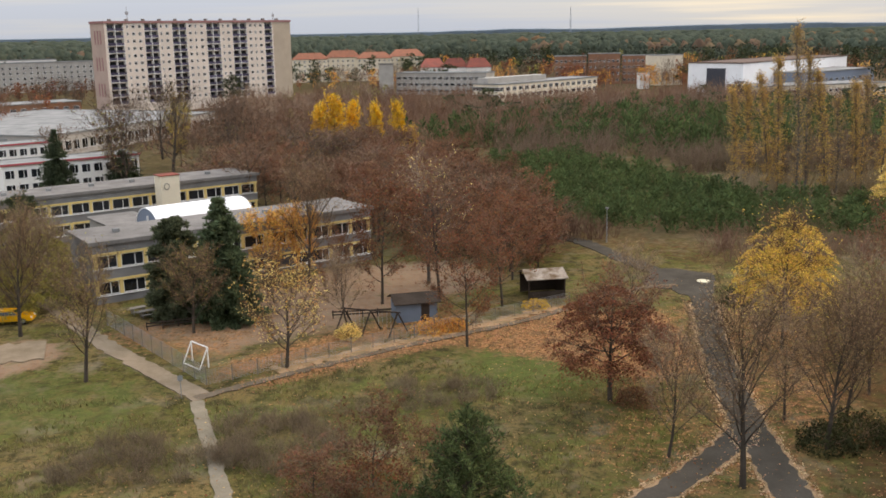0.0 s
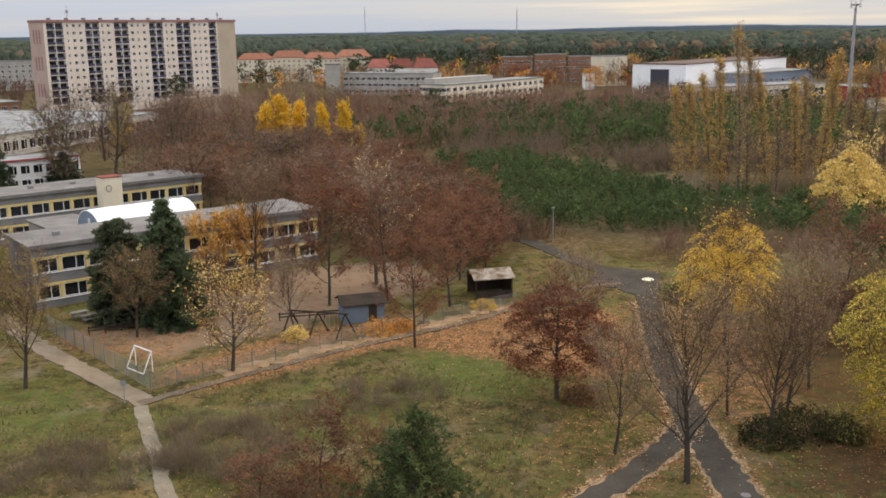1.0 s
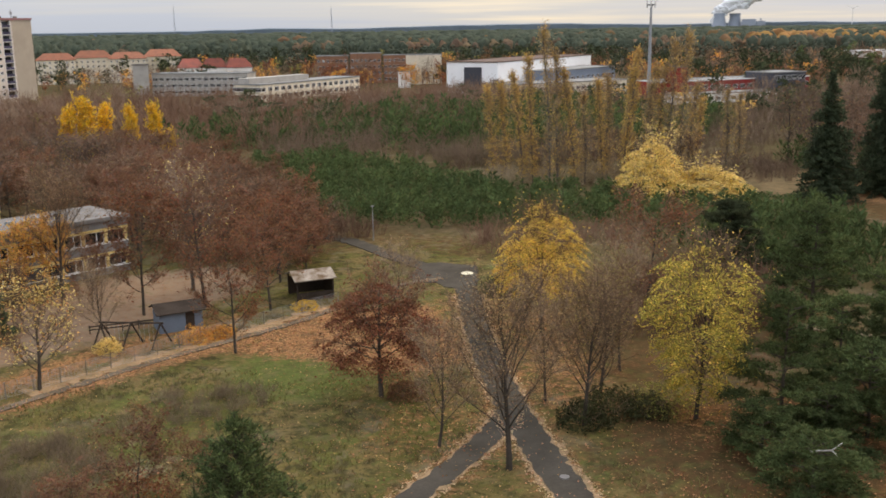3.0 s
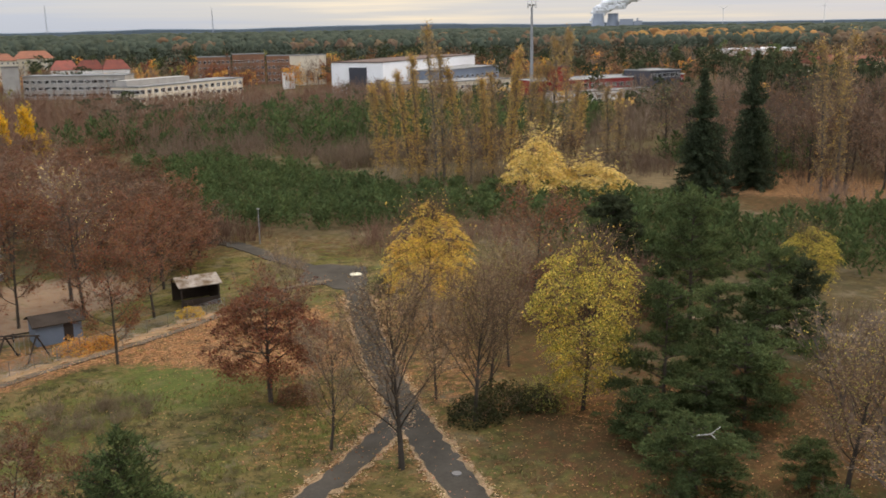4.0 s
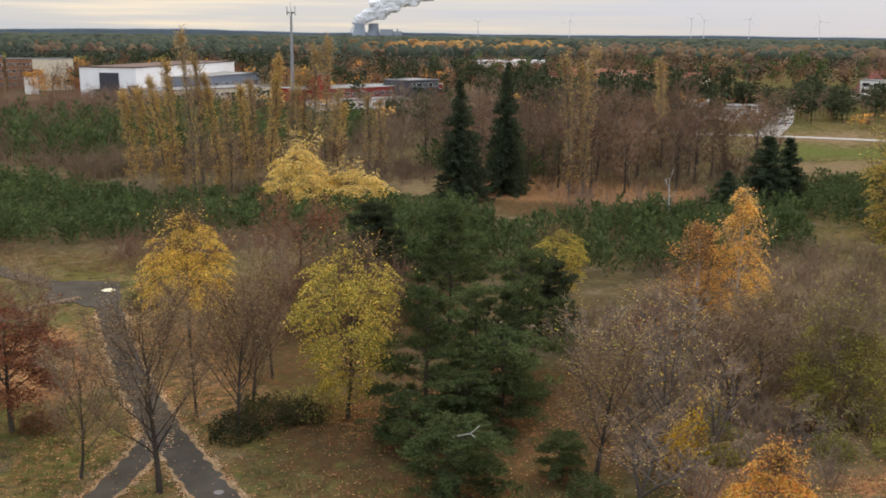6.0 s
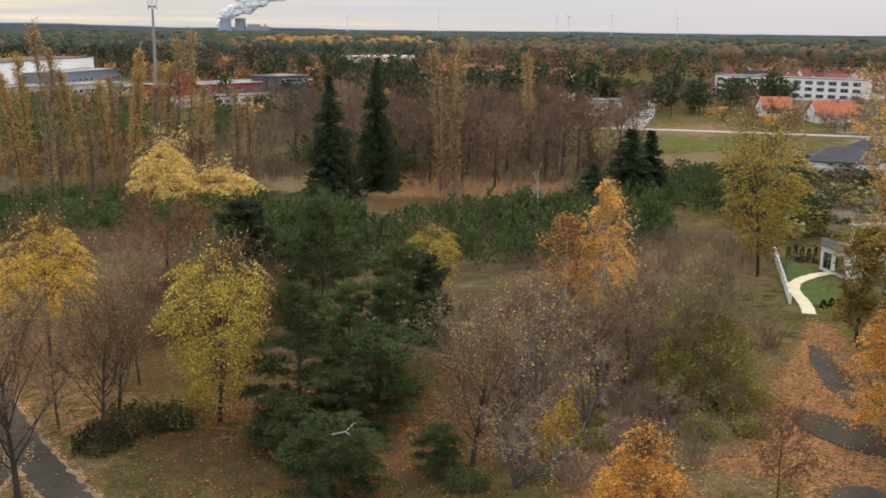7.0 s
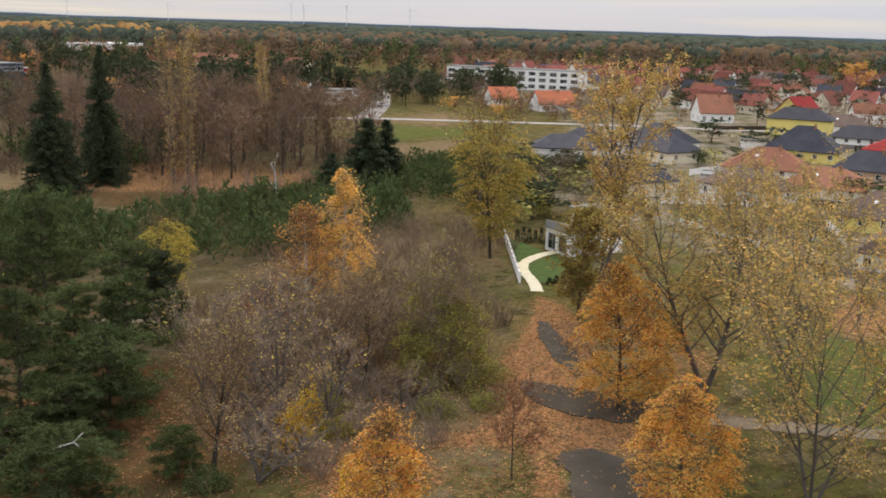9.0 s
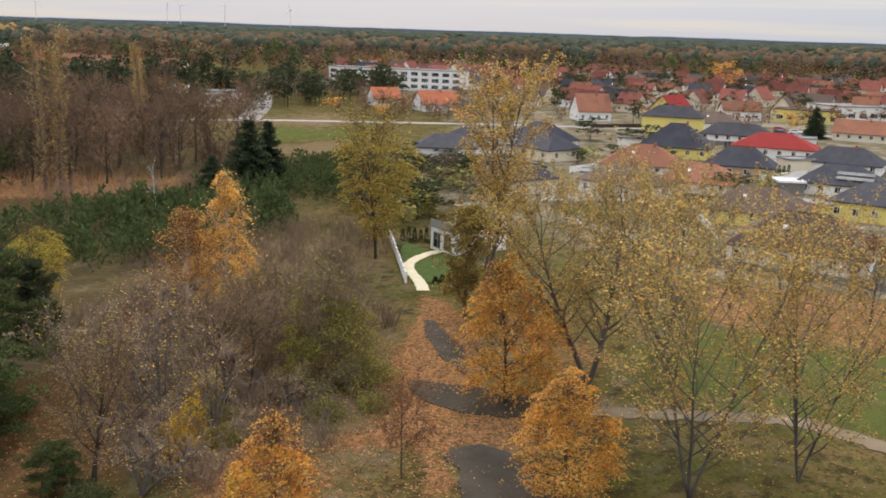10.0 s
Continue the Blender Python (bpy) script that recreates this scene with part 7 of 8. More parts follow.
woodland([(116, 150), (128, 138), (160, 118), (200, 150), (196, 190), (150, 215), (120, 190)], 74, [(LIGHT_A, 1.05), (LIGHT_C, 1.0), (LIGHT_D, 1.1), (LIGHT_A, 0.9)], 45, "bare woodland tree with brown twigs", 4.6, "bare woodland", 0.9, 1.3)
woodland([(92, 150), (100, 190), (60, 200), (50, 186)], 6, [(LIGHT_A, 0.7), (LIGHT_C, 0.7)], 46, "bare tree among the poplars", 4, "bare woodland", 0.8, 1.1)
FAR47 = ([(215, 240), (240, 330), (330, 330), (330, 262), (290, 250), (262, 225)], 40, 47, "dark pine at the village edge")
FAR48 = ([(300, 216), (330, 250), (390, 262), (410, 225), (360, 205)], 24, 48, "dark pine before the white office")
FAR49 = ([(150, 230), (120, 300), (200, 350), (240, 330), (215, 250)], 45, 49, "mixed autumn tree before the red school")
FAR50 = ([(-160, 300), (-190, 380), (-150, 380), (-118, 300)], 12, 50, "rust-brown tree beside the hall")
FAR51 = ([(-60, 600), (120, 640), (260, 560), (230, 520), (0, 590)], 60, 51, "autumn tree between the town houses")
FAR52 = ([(330, 120), (420, 200), (640, 260), (700, 60), (420, 10), (330, 40)], 150, 52, "garden tree between the village houses")
FAR53 = ([(200, 60), (250, 110), (290, 90), (250, 20), (200, 0), (160, 40)], 16, 53, "small garden tree between bungalows")



def far_tree(seed, h, r, kind, n):
    """A cheap tree for the distance: loose twig and leaf pieces in lumps over a short trunk, all four-cornered."""
    rng = np.random.default_rng(seed)
    lumps = rng.normal(size=(7, 3)) * (0.45 * r, 0.45 * r, 0.17 * h) + (0, 0, h * 0.6)
    if kind == "pine":
        lumps = np.column_stack([rng.normal(size=(9, 2)) * 0.4 * r, np.linspace(0.38, 0.95, 9) * h])
    c = lumps[rng.integers(len(lumps), size=n)]
    q = rng.normal(size=(n, 3))
    q /= np.linalg.norm(q, axis=1, keepdims=True)
    p = c + q * rng.uniform(0.3, 1, (n, 1)) * (0.55 * r, 0.55 * r, (0.10 if kind == "pine" else 0.2) * h)
    p[:, 2] = np.clip(p[:, 2], 0.4, h)
    wood = tubes_array([(0, 0, -0.1, 0, 0, h * 0.7, 0.16, 0.06)] + [(0, 0, h * 0.3, *l, 0.07, 0.03) for l in lumps], 3)
    if kind == "bare":
        d = p - (0, 0, h * 0.3)
        d = d / np.linalg.norm(d, axis=1, keepdims=True) + rng.normal(size=(n, 3)) * 0.4 + (0, 0, 0.3)
        leafy = tubes_array(np.column_stack([p, p + d * rng.uniform(1.0, 2.3, (n, 1)), np.full(n, 0.05), np.full(n, 0.024)]), 1)
    else:
        leafy = leaves_array(rng, p, 0.56 if kind == "pine" else 0.44, 0.3, 0.7)
    return np.concatenate([wood, leafy])


FT = {"bare": [far_tree(200 + i, 9, 4.0, "bare", 90) for i in range(4)], "leafy": [far_tree(210 + i, 9, 3.2, "leafy", 100) for i in range(4)], "pine": [far_tree(220 + i, 11, 4.2, "pine", 175) for i in range(4)]}


def far_trees(spec, mix, tall=1.0):
    poly, n, seed, label = spec
    rng = np.random.default_rng(seed)
    for kind, mat, share, words in mix:
        m = int(n * share)
        pts = sample(poly, m, rng)
        s = rng.uniform(0.75, 1.3, m)
        rows = np.column_stack([pts, np.zeros(m), s, s * tall * rng.uniform(0.8, 1.2, m)])
        single("far_trees", quads_mesh("far_trees", scatter(FT[kind], rows, rng), [M[mat]]), None, label=words, category="trees", kind="stuff")


far_trees(FAR43, [("bare", "twig_red", 1.2, "bare reddish trees before the apartment block"), ("bare", "twig", 1.6, "bare brown trees before the apartment block"), ("leafy", "leaf_brown", 0.25, "brown-leaved trees before the apartment block"), ("leafy", "leaf_olive", 0.2, "olive trees before the apartment block")], 0.8)
far_trees(([(-235, 430), (-225, 520), (-150, 545), (-140, 450), (-170, 425)], 46, 60, ""), [("leafy", "leaf_russet", 0.6, "russet trees before the apartment slabs"), ("bare", "twig_umber", 0.9, "bare dark trees before the apartment slabs"), ("leafy", "leaf_brown", 0.3, "brown trees before the apartment slabs")], 0.9)
far_trees(([(60, 500), (66, 545), (150, 532), (150, 500), (112, 490)], 40, 61, ""), [("leafy", "leaf_rust", 0.6, "rust-orange trees before the brick blocks"), ("leafy", "leaf_amber", 0.35, "orange trees before the brick blocks"), ("bare", "twig_wood", 0.6, "bare trees before the brick blocks")], 1.25)
far_trees(([(-20, 570), (-30, 690), (240, 680), (300, 560), (180, 545), (60, 575)], 120, 62, ""), [("leafy", "leaf_brown", 0.6, "brown trees between the town and the forest"), ("leafy", "leaf_amber", 0.25, "orange trees between the town and the forest"), ("pine", "needle_dark", 0.35, "dark pines between the town and the forest"), ("leafy", "leaf_olive", 0.25, "olive trees between the town and the forest")], 1.35)
far_trees(([(215, 372), (190, 470), (330, 570), (420, 490), (300, 372)], 150, 63, ""), [("leafy", "leaf_brown", 0.5, "brown trees behind the red school"), ("bare", "twig_wood", 0.5, "bare trees behind the red school"), ("pine", "needle_dark", 0.5, "dark pines behind the red school"), ("leafy", "leaf_amber", 0.12, "orange trees behind the red school")], 1.15)
far_trees(FAR44, [("pine", "needle_dark", 0.25, "dark conifers before the town"), ("bare", "twig", 1.7, "bare brown trees before the town"), ("bare", "twig_red", 1.2, "bare reddish trees before the town"), ("leafy", "leaf_brown", 0.2, "brown-leaved trees before the town")], 0.75)
far_trees(FAR47, [("bare", "twig", 1.0, "bare trees at the village edge"), ("pine", "needle_dark", 3.2, "dark pines at the village edge"), ("leafy", "leaf_orange", 0.15, "orange trees at the village edge")], 1.1)
far_trees(FAR48, [("bare", "twig", 1.2, "bare trees before the white office"), ("pine", "needle_dark", 2.0, "dark pines before the white office"), ("leafy", "leaf_brown", 0.3, "brown trees before the white office")], 0.9)
far_trees(FAR49, [("bare", "twig", 0.9, "bare trees before the red school"), ("leafy", "leaf_gold", 0.12, "golden trees before the red school"), ("pine", "needle_dark", 0.25, "dark pines before the red school")], 0.9)
far_trees(FAR50, [("leafy", "leaf_rust", 0.6, "rust-brown trees beside the hall"), ("bare", "twig_red", 0.6, "bare trees beside the hall")], 1.0)
far_trees(FAR51, [("leafy", "leaf_orange", 0.5, "orange trees between the town houses"), ("leafy", "leaf_rust", 0.6, "rust trees between the town houses"), ("pine", "needle_dark", 0.4, "dark pines between the town houses")], 1.2)
far_trees(FAR52, [("leafy", "leaf_brown", 0.5, "brown garden trees between the village houses"), ("pine", "needle_dark", 0.5, "dark garden conifers between the village houses"), ("leafy", "leaf_orange", 0.1, "orange garden trees between the village houses"), ("bare", "twig", 0.5, "bare garden trees between the village houses")], 0.78)
far_trees(FAR53, [("pine", "needle_dark", 0.6, "dark garden shrubs between bungalows"), ("bare", "twig", 0.6, "bare garden shrubs between bungalows"), ("leafy", "leaf_olive", 0.6, "olive garden shrubs between bungalows")], 0.4)
far_trees(([(126, 72), (140, 86), (168, 104), (200, 104), (186, 78), (150, 62)], 60, 55, ""), [("leafy", "leaf_olive", 0.6, "olive shrubs beside the gardens"), ("bare", "twig", 0.7, "bare shrubs beside the gardens"), ("pine", "needle_dark", 0.3, "dark conifers beside the gardens")], 0.45)
far_trees(([(-110, 560), (-100, 610), (10, 600), (60, 540), (140, 520), (130, 480), (60, 500), (-30, 500)], 90, 56, ""), [("bare", "twig", 0.8, "bare trees before the town houses"), ("leafy", "leaf_rust", 0.3, "rust trees before the town houses"), ("leafy", "leaf_orange", 0.3, "orange trees before the brick blocks"), ("pine", "needle_dark", 0.2, "dark conifers before the town houses")], 1.0)
far_trees(([(236, 195), (226, 235), (300, 300), (420, 330), (420, 290), (330, 236), (262, 205)], 60, 57, ""), [("leafy", "leaf_brown", 0.7, "brown shrubs along the side road"), ("pine", "needle_dark", 0.9, "dark pines along the side road")], 0.75)
far_trees(([(282, 160), (300, 196), (400, 205), (425, 200), (340, 140), (300, 136)], 50, 58, ""), [("leafy", "leaf_brown", 0.8, "brown shrubs beside the cottages"), ("leafy", "leaf_orange", 0.2, "orange shrubs beside the cottages"), ("bare", "twig", 0.8, "bare trees beside the cottages")], 0.5)
far_trees(([(660, 60), (600, 330), (420, 420), (300, 400), (420, 640), (700, 420), (800, 100)], 330, 54, ""), [("leafy", "leaf_brown", 0.55, "brown woods behind the village"), ("leafy", "leaf_tan", 0.2, "dull orange woods behind the village"), ("bare", "twig_red", 0.35, "bare woods behind the village"), ("pine", "needle", 0.2, "dark pines behind the village")], 1.3)


# ---- thickets, litter and grass ----
def young_pine(seed, n=44):
    rng = np.random.default_rng(seed)
    f = rng.uniform(0.02, 1, n) ** 0.8
    a = rng.uniform(0, 2 * np.pi, n)
    r = 0.95 * (1.02 - f) ** 0.6 * rng.uniform(0.4, 1.05, n)
    p = np.stack([r * np.cos(a), r * np.sin(a), 0.15 + 2.6 * f], 1)
    d = np.stack([np.cos(a), np.sin(a), 0.9 + 0 * a], 1) + rng.normal(size=(n, 3)) * 0.35
    d /= np.linalg.norm(d, axis=1, keepdims=True)
    b = np.cross(d, rng.normal(size=(n, 3)))
    b /= np.linalg.norm(b, axis=1, keepdims=True)
    s = rng.uniform(0.32, 0.55, (n, 1))
    return np.stack([p - b * s * 0.2, p + b * s * 0.2, p + d * s + b * s * 0.1, p + d * s - b * s * 0.1], 1).reshape(-1, 3)


def brush(seed, n=13, h=2.4, spread=1.3, r=0.026):
    rng = np.random.default_rng(seed)
    rows = []
    for i in range(n):
        a, o = rng.uniform(0, 6.28), rng.uniform(0, 0.5)
        p = np.array((o * math.cos(a), o * math.sin(a), 0))
        q = p + np.array((math.cos(a) * spread * rng.uniform(0.2, 1), math.sin(a) * spread * rng.uniform(0.2, 1), h * rng.uniform(0.5, 1)))
        rows.append((*p, *q, r, r * 0.5))
        for j in range(2):
            m = p + (q - p) * rng.uniform(0.4, 0.9)
            rows.append((*m, *(m + rng.normal(size=3) * 0.35 + (0, 0, 0.4)), r * 0.7, r * 0.4))
    return tubes_array(rows, 1)


def thicket(name, poly, n, templates, mat, seed, label, category, lo, hi, tall=1.0, kind="stuff"):
    rng = np.random.default_rng(seed)
    pts = sample(poly, n, rng)
    s = rng.uniform(lo, hi, n)
    rows = np.column_stack([pts, np.zeros(n), s, s * tall * rng.uniform(0.8, 1.25, n)])
    single(name, quads_mesh(name, scatter(templates, rows, rng), [M[mat]]), None, label=label, category=category, kind=kind)


PINES = [young_pine(i) for i in range(6)]
BRUSH = [brush(i) for i in range(5)]
WEED = [brush(20 + i, 30, 0.8, 0.6, 0.012) for i in range(4)]
thicket("pine_thicket", [(10, 228), (15, 158), (20, 148), (34, 141), (60, 135), (90, 127), (97, 134), (84, 146), (70, 156), (54, 172), (40, 205), (30, 230)], 1300, PINES, "needle_young", 61, "dense dark green plantation of young pines", "young pines", 0.9, 1.6, 0.85)
thicket("pine_thicket", [(84, 88), (92, 112), (118, 112), (138, 100), (120, 82), (100, 80)], 420, PINES, "needle_young", 62, "young pines in a dense thicket", "young pines", 0.9, 1.6, 1.1)
thicket("pine_thicket", [(134, 96), (150, 122), (182, 118), (172, 92), (150, 82)], 330, PINES, "needle_young", 63, "young pines beside the sports field", "young pines", 0.9, 1.6, 1.0)
thicket("pine_thicket", [(30, 250), (60, 330), (130, 320), (150, 250), (110, 215), (60, 215)], 800, PINES, "needle_young", 64, "scattered young pines in brown scrub", "young pines", 1.4, 2.6, 1.1)
thicket("pine_thicket", [(-10, 250), (0, 300), (40, 330), (60, 330), (30, 250)], 160, PINES, "needle_young", 59, "young pines before the town", "young pines", 1.4, 2.4, 1.1)
thicket("brush_thicket", [(50, 205), (56, 225), (90, 222), (92, 200)], 130, BRUSH, "dry_weed", 58, "pale dry scrub behind the plantation", "scrub", 1.4, 2.2)
thicket("pine_thicket", [(64, 96), (60, 122), (88, 122), (86, 92)], 260, PINES, "needle_young", 66, "young pines behind the grove", "young pines", 0.9, 1.7, 1.2)
thicket("pine_thicket", [(118, 160), (120, 186), (150, 206), (170, 196), (150, 170), (130, 150)], 170, PINES, "needle_young", 60, "scattered dark pines under bare trees", "young pines", 1.0, 1.9, 1.1)
thicket("brush_thicket", [(10, 228), (24, 300), (150, 310), (150, 220), (110, 200), (60, 200), (40, 215)], 900, BRUSH, "twig", 65, "bare brown scrub", "scrub", 1.2, 2.4, 1.2)
thicket("brush_thicket", [(36, 136), (60, 130), (64, 122), (44, 118), (34, 126)], 60, BRUSH, "twig_red", 67, "bare reddish scrub beside the plantation", "scrub", 1.0, 1.6)
thicket("brush_thicket", [(12, 150), (20, 146), (26, 140), (18, 138), (8, 146)], 40, BRUSH, "twig_red", 68, "bare reddish scrub beside the plantation", "scrub", 1.0, 1.7)
thicket("brush_thicket", [(56, 56), (62, 74), (84, 76), (100, 60), (86, 46), (70, 48)], 330, BRUSH, "twig_grey", 69, "bare brown scrub on leaf litter", "scrub", 0.7, 1.3)
thicket("brush_thicket", [(84, 70), (96, 96), (130, 84), (120, 62)], 240, BRUSH, "twig", 70, "bare scrub beside the garden wall", "scrub", 0.7, 1.3)
thicket("brush_thicket", [(40, 84), (46, 104), (64, 104), (60, 84)], 160, BRUSH, "twig_red", 71, "reddish bare scrub behind the yellow tree", "scrub", 1.0, 1.8)
thicket("brush_thicket", [(118, 150), (130, 136), (160, 118), (200, 150), (196, 190), (150, 215), (120, 190)], 200, BRUSH, "twig_wood", 76, "bare brown undergrowth of the wood", "scrub", 1.2, 2.2)
thicket("brush_thicket", [(-80, 250), (-90, 420), (60, 430), (160, 400), (160, 300), (30, 250)], 1100, BRUSH, "twig_red", 77, "bare reddish-brown scrub before the town", "scrub", 2.2, 3.6)
thicket("brush_thicket", [(190, 215), (150, 260), (210, 350), (330, 340), (270, 230)], 500, BRUSH, "twig", 78, "bare brown scrub at the village edge", "scrub", 1.8, 3.2)
thicket("brush_thicket", [(108, 112), (120, 140), (150, 118), (140, 104)], 70, BRUSH, "twig_wood", 79, "reddish bare scrub at the wood's edge", "scrub", 0.9, 1.6)
thicket("brush_thicket", [(92, 164), (108, 200), (126, 190), (112, 166)], 110, BRUSH, "twig_wood", 56, "bare brown scrub on the dry clearing", "scrub", 0.7, 1.5)
thicket("brush_thicket", [(47, 40), (50, 54), (62, 60), (82, 60), (90, 53), (76, 43), (60, 36), (52, 36)], 300, BRUSH, "twig_lilac", 55, "bare grey-brown undergrowth on fallen leaves", "scrub", 0.55, 1.1)
thicket("brush_thicket", [(52, 176), (54, 184), (100, 184), (98, 172)], 150, BRUSH, "twig_pale", 57, "pale brown scrub at the foot of the poplars", "scrub", 1.0, 2.0)
thicket("weed_patch", [(-19, 66), (-17, 73), (-10, 73), (-7, 66), (-11, 62)], 90, WEED, "dry_weed", 73, "patch of grey-brown dead weeds", "weeds", 0.8, 1.4)
thicket("weed_patch", [(-28, 62), (-26, 70), (-20, 69), (-18, 62)], 70, WEED, "dry_weed", 74, "patch of grey-brown dead weeds", "weeds", 0.7, 1.2)
thicket("weed_patch", [(-10, 74), (-4, 82), (6, 80), (2, 73)], 70, WEED, "dry_weed", 75, "patch of dry weeds in the meadow", "weeds", 0.6, 1.0)


def leafy_bush(name, x, y, r, h, mat, label, n=1600, size=0.09, seed=1):
    rng = np.random.default_rng(seed)
    q = rng.normal(size=(n, 3))
    q /= np.linalg.norm(q, axis=1, keepdims=True)
    q[:, 2] = np.abs(q[:, 2])
    lump = 1 + 0.25 * np.sin(q[:, 0] * 5 + seed) * np.cos(q[:, 1] * 6 + seed)
    p = q * rng.uniform(0.45, 1.0, (n, 1)) ** 0.5 * lump[:, None] * np.array((r, r, h))
    ob = thing(name, pose(x, y, 0), label, "shrub")
    part("foliage", quads_mesh("foliage", leaves_array(rng, p, size), [M[mat]]), None, ob)
    part("branchwork", quads_mesh("branchwork", scatter([brush(seed, 25, h * 0.8, r * 0.8)], [(0, 0, 0, 1, 1)], rng), [M["twig"]]), None, ob)


for i, (x, y, r, h, mat, label) in enumerate((
    (-8.4, 59.5, 2.6, 1.9, "leaf_brown", "rust-brown shrub in the rough grass"),
    (-5.2, 61.2, 2.8, 2.2, "leaf_rust", "rust-red shrub in the rough grass"),
    (-3.2, 57.5, 2.4, 1.8, "leaf_brown", "rust-brown shrub beside the young conifer"),
    (27.6, 66.2, 2.2, 1.8, "leaf_evergreen", "dark evergreen shrub beside the path"),
    (30.4, 67.4, 2.4, 2.2, "leaf_evergreen", "dark evergreen shrub beneath bare trees"),
    (33.2, 66.8, 2.0, 1.6, "leaf_evergreen", "dark evergreen shrub beside the yellow-green tree"),
    (34.6, 67.0, 2.6, 2.4, "leaf_olive", "olive-green shrub beneath the yellow tree"),
    (32.6, 104.6, 1.9, 2.0, "leaf_evergreen", "dark evergreen shrub at the path bend"),
    (-1.4, 96.0, 1.9, 1.5, "leaf_orange", "orange-leaved shrub beside the shed"),
    (1.0, 96.8, 1.5, 1.2, "leaf_orange", "orange-leaved shrub beside the path"),
    (10.2, 104.4, 1.6, 0.8, "leaf_bright", "low yellow shrub before the wooden shelter"),
    (-9.6, 94.3, 1.3, 1.5, "leaf_pale", "pale yellow shrub beside the swing frame"),
    (15.6, 75.6, 1.7, 1.3, "leaf_brown", "brown-leaved shrub beneath the maple"),
    (72.5, 40.5, 2.2, 1.3, "leaf_olive", "low green shrub beside the path"),
    (43.5, 44.5, 1.6, 1.2, "needle", "low green shrub on the litter"),
    (53.4, 45.6, 0.9, 2.0, "leaf_bright", "bright yellow shrub beneath the bare tree"),
    (51.2, 44.6, 1.0, 3.0, "leaf_bright", "bright yellow shrub between bare stems"),
    (70.6, 41.4, 2.2, 2.2, "leaf_olive", "dark olive shrub beside the leaf-strewn path"),
    (73.5, 47.5, 2.4, 2.6, "leaf_olive", "olive shrub in the thicket"),
    (69.2, 43.4, 1.0, 2.6, "leaf_gold", "golden-leaved shrub before the olive shrub"),
    (64.5, 44.0, 1.8, 1.3, "leaf_brown", "low brown shrub on leaf litter"),
    (66.5, 57.5, 2.2, 1.8, "leaf_lime", "yellow-green shrub beside the gravel path"),
    (60.5, 60.5, 2.6, 1.8, "leaf_brown", "rusty shrub beside the gravel path"),
    (72.0, 66.0, 3.2, 2.0, "leaf_rust", "rusty shrub before the birches"),
    (62.0, 50.0, 1.8, 2.2, "leaf_pale", "pale yellow shrub in the thicket"),
    (52.0, 44.0, 1.0, 3.8, "leaf_bright", "tall yellow-leaved shrub among bare stems"),
    (53.6, 44.4, 1.0, 4.6, "leaf_bright", "tall bright yellow shrub among bare stems"),
    (69.0, 51.8, 1.6, 2.6, "leaf_bright", "yellow shrub in the thicket before the gravel path"),
    (75.5, 70.0, 2.8, 2.2, "leaf_rust", "reddish shrub behind the gravel path"),
    (58.4, 47.2, 2.2, 1.2, "leaf_olive", "low yellow-green shrub in the thicket"),
    (55.2, 43.4, 1.8, 1.0, "leaf_lime", "low yellow-green shrub on leaf litter"),
    (63.0, 39.6, 1.7, 1.5, "leaf_olive", "olive-green shrub beside the leaf-strewn path"),
    (70.8, 46.0, 2.6, 4.2, "leaf_olive", "tall olive shrub in the thicket"),
    (49.0, 36.4, 1.4, 2.2, "leaf_bright", "bright yellow shrub beside the orange tree"),
    (66.5, 37.0, 1.5, 1.0, "leaf_olive", "low olive shrub on leaf litter"),
    (77.0, 57.5, 2.0, 2.2, "leaf_lime", "yellow-green shrub beside the gravel path"),
    (-58.0, 186.0, 3.5, 2.0, "leaf_lime", "yellow-green shrub before the white pavilion"),
)):
    leafy_bush("shrub", x, y, r, h, mat, label, n={"leaf_evergreen": 1700, "leaf_bright": 700}.get(mat, 1600), size=0.115 if mat == "leaf_evergreen" else 0.09, seed=80 + i)


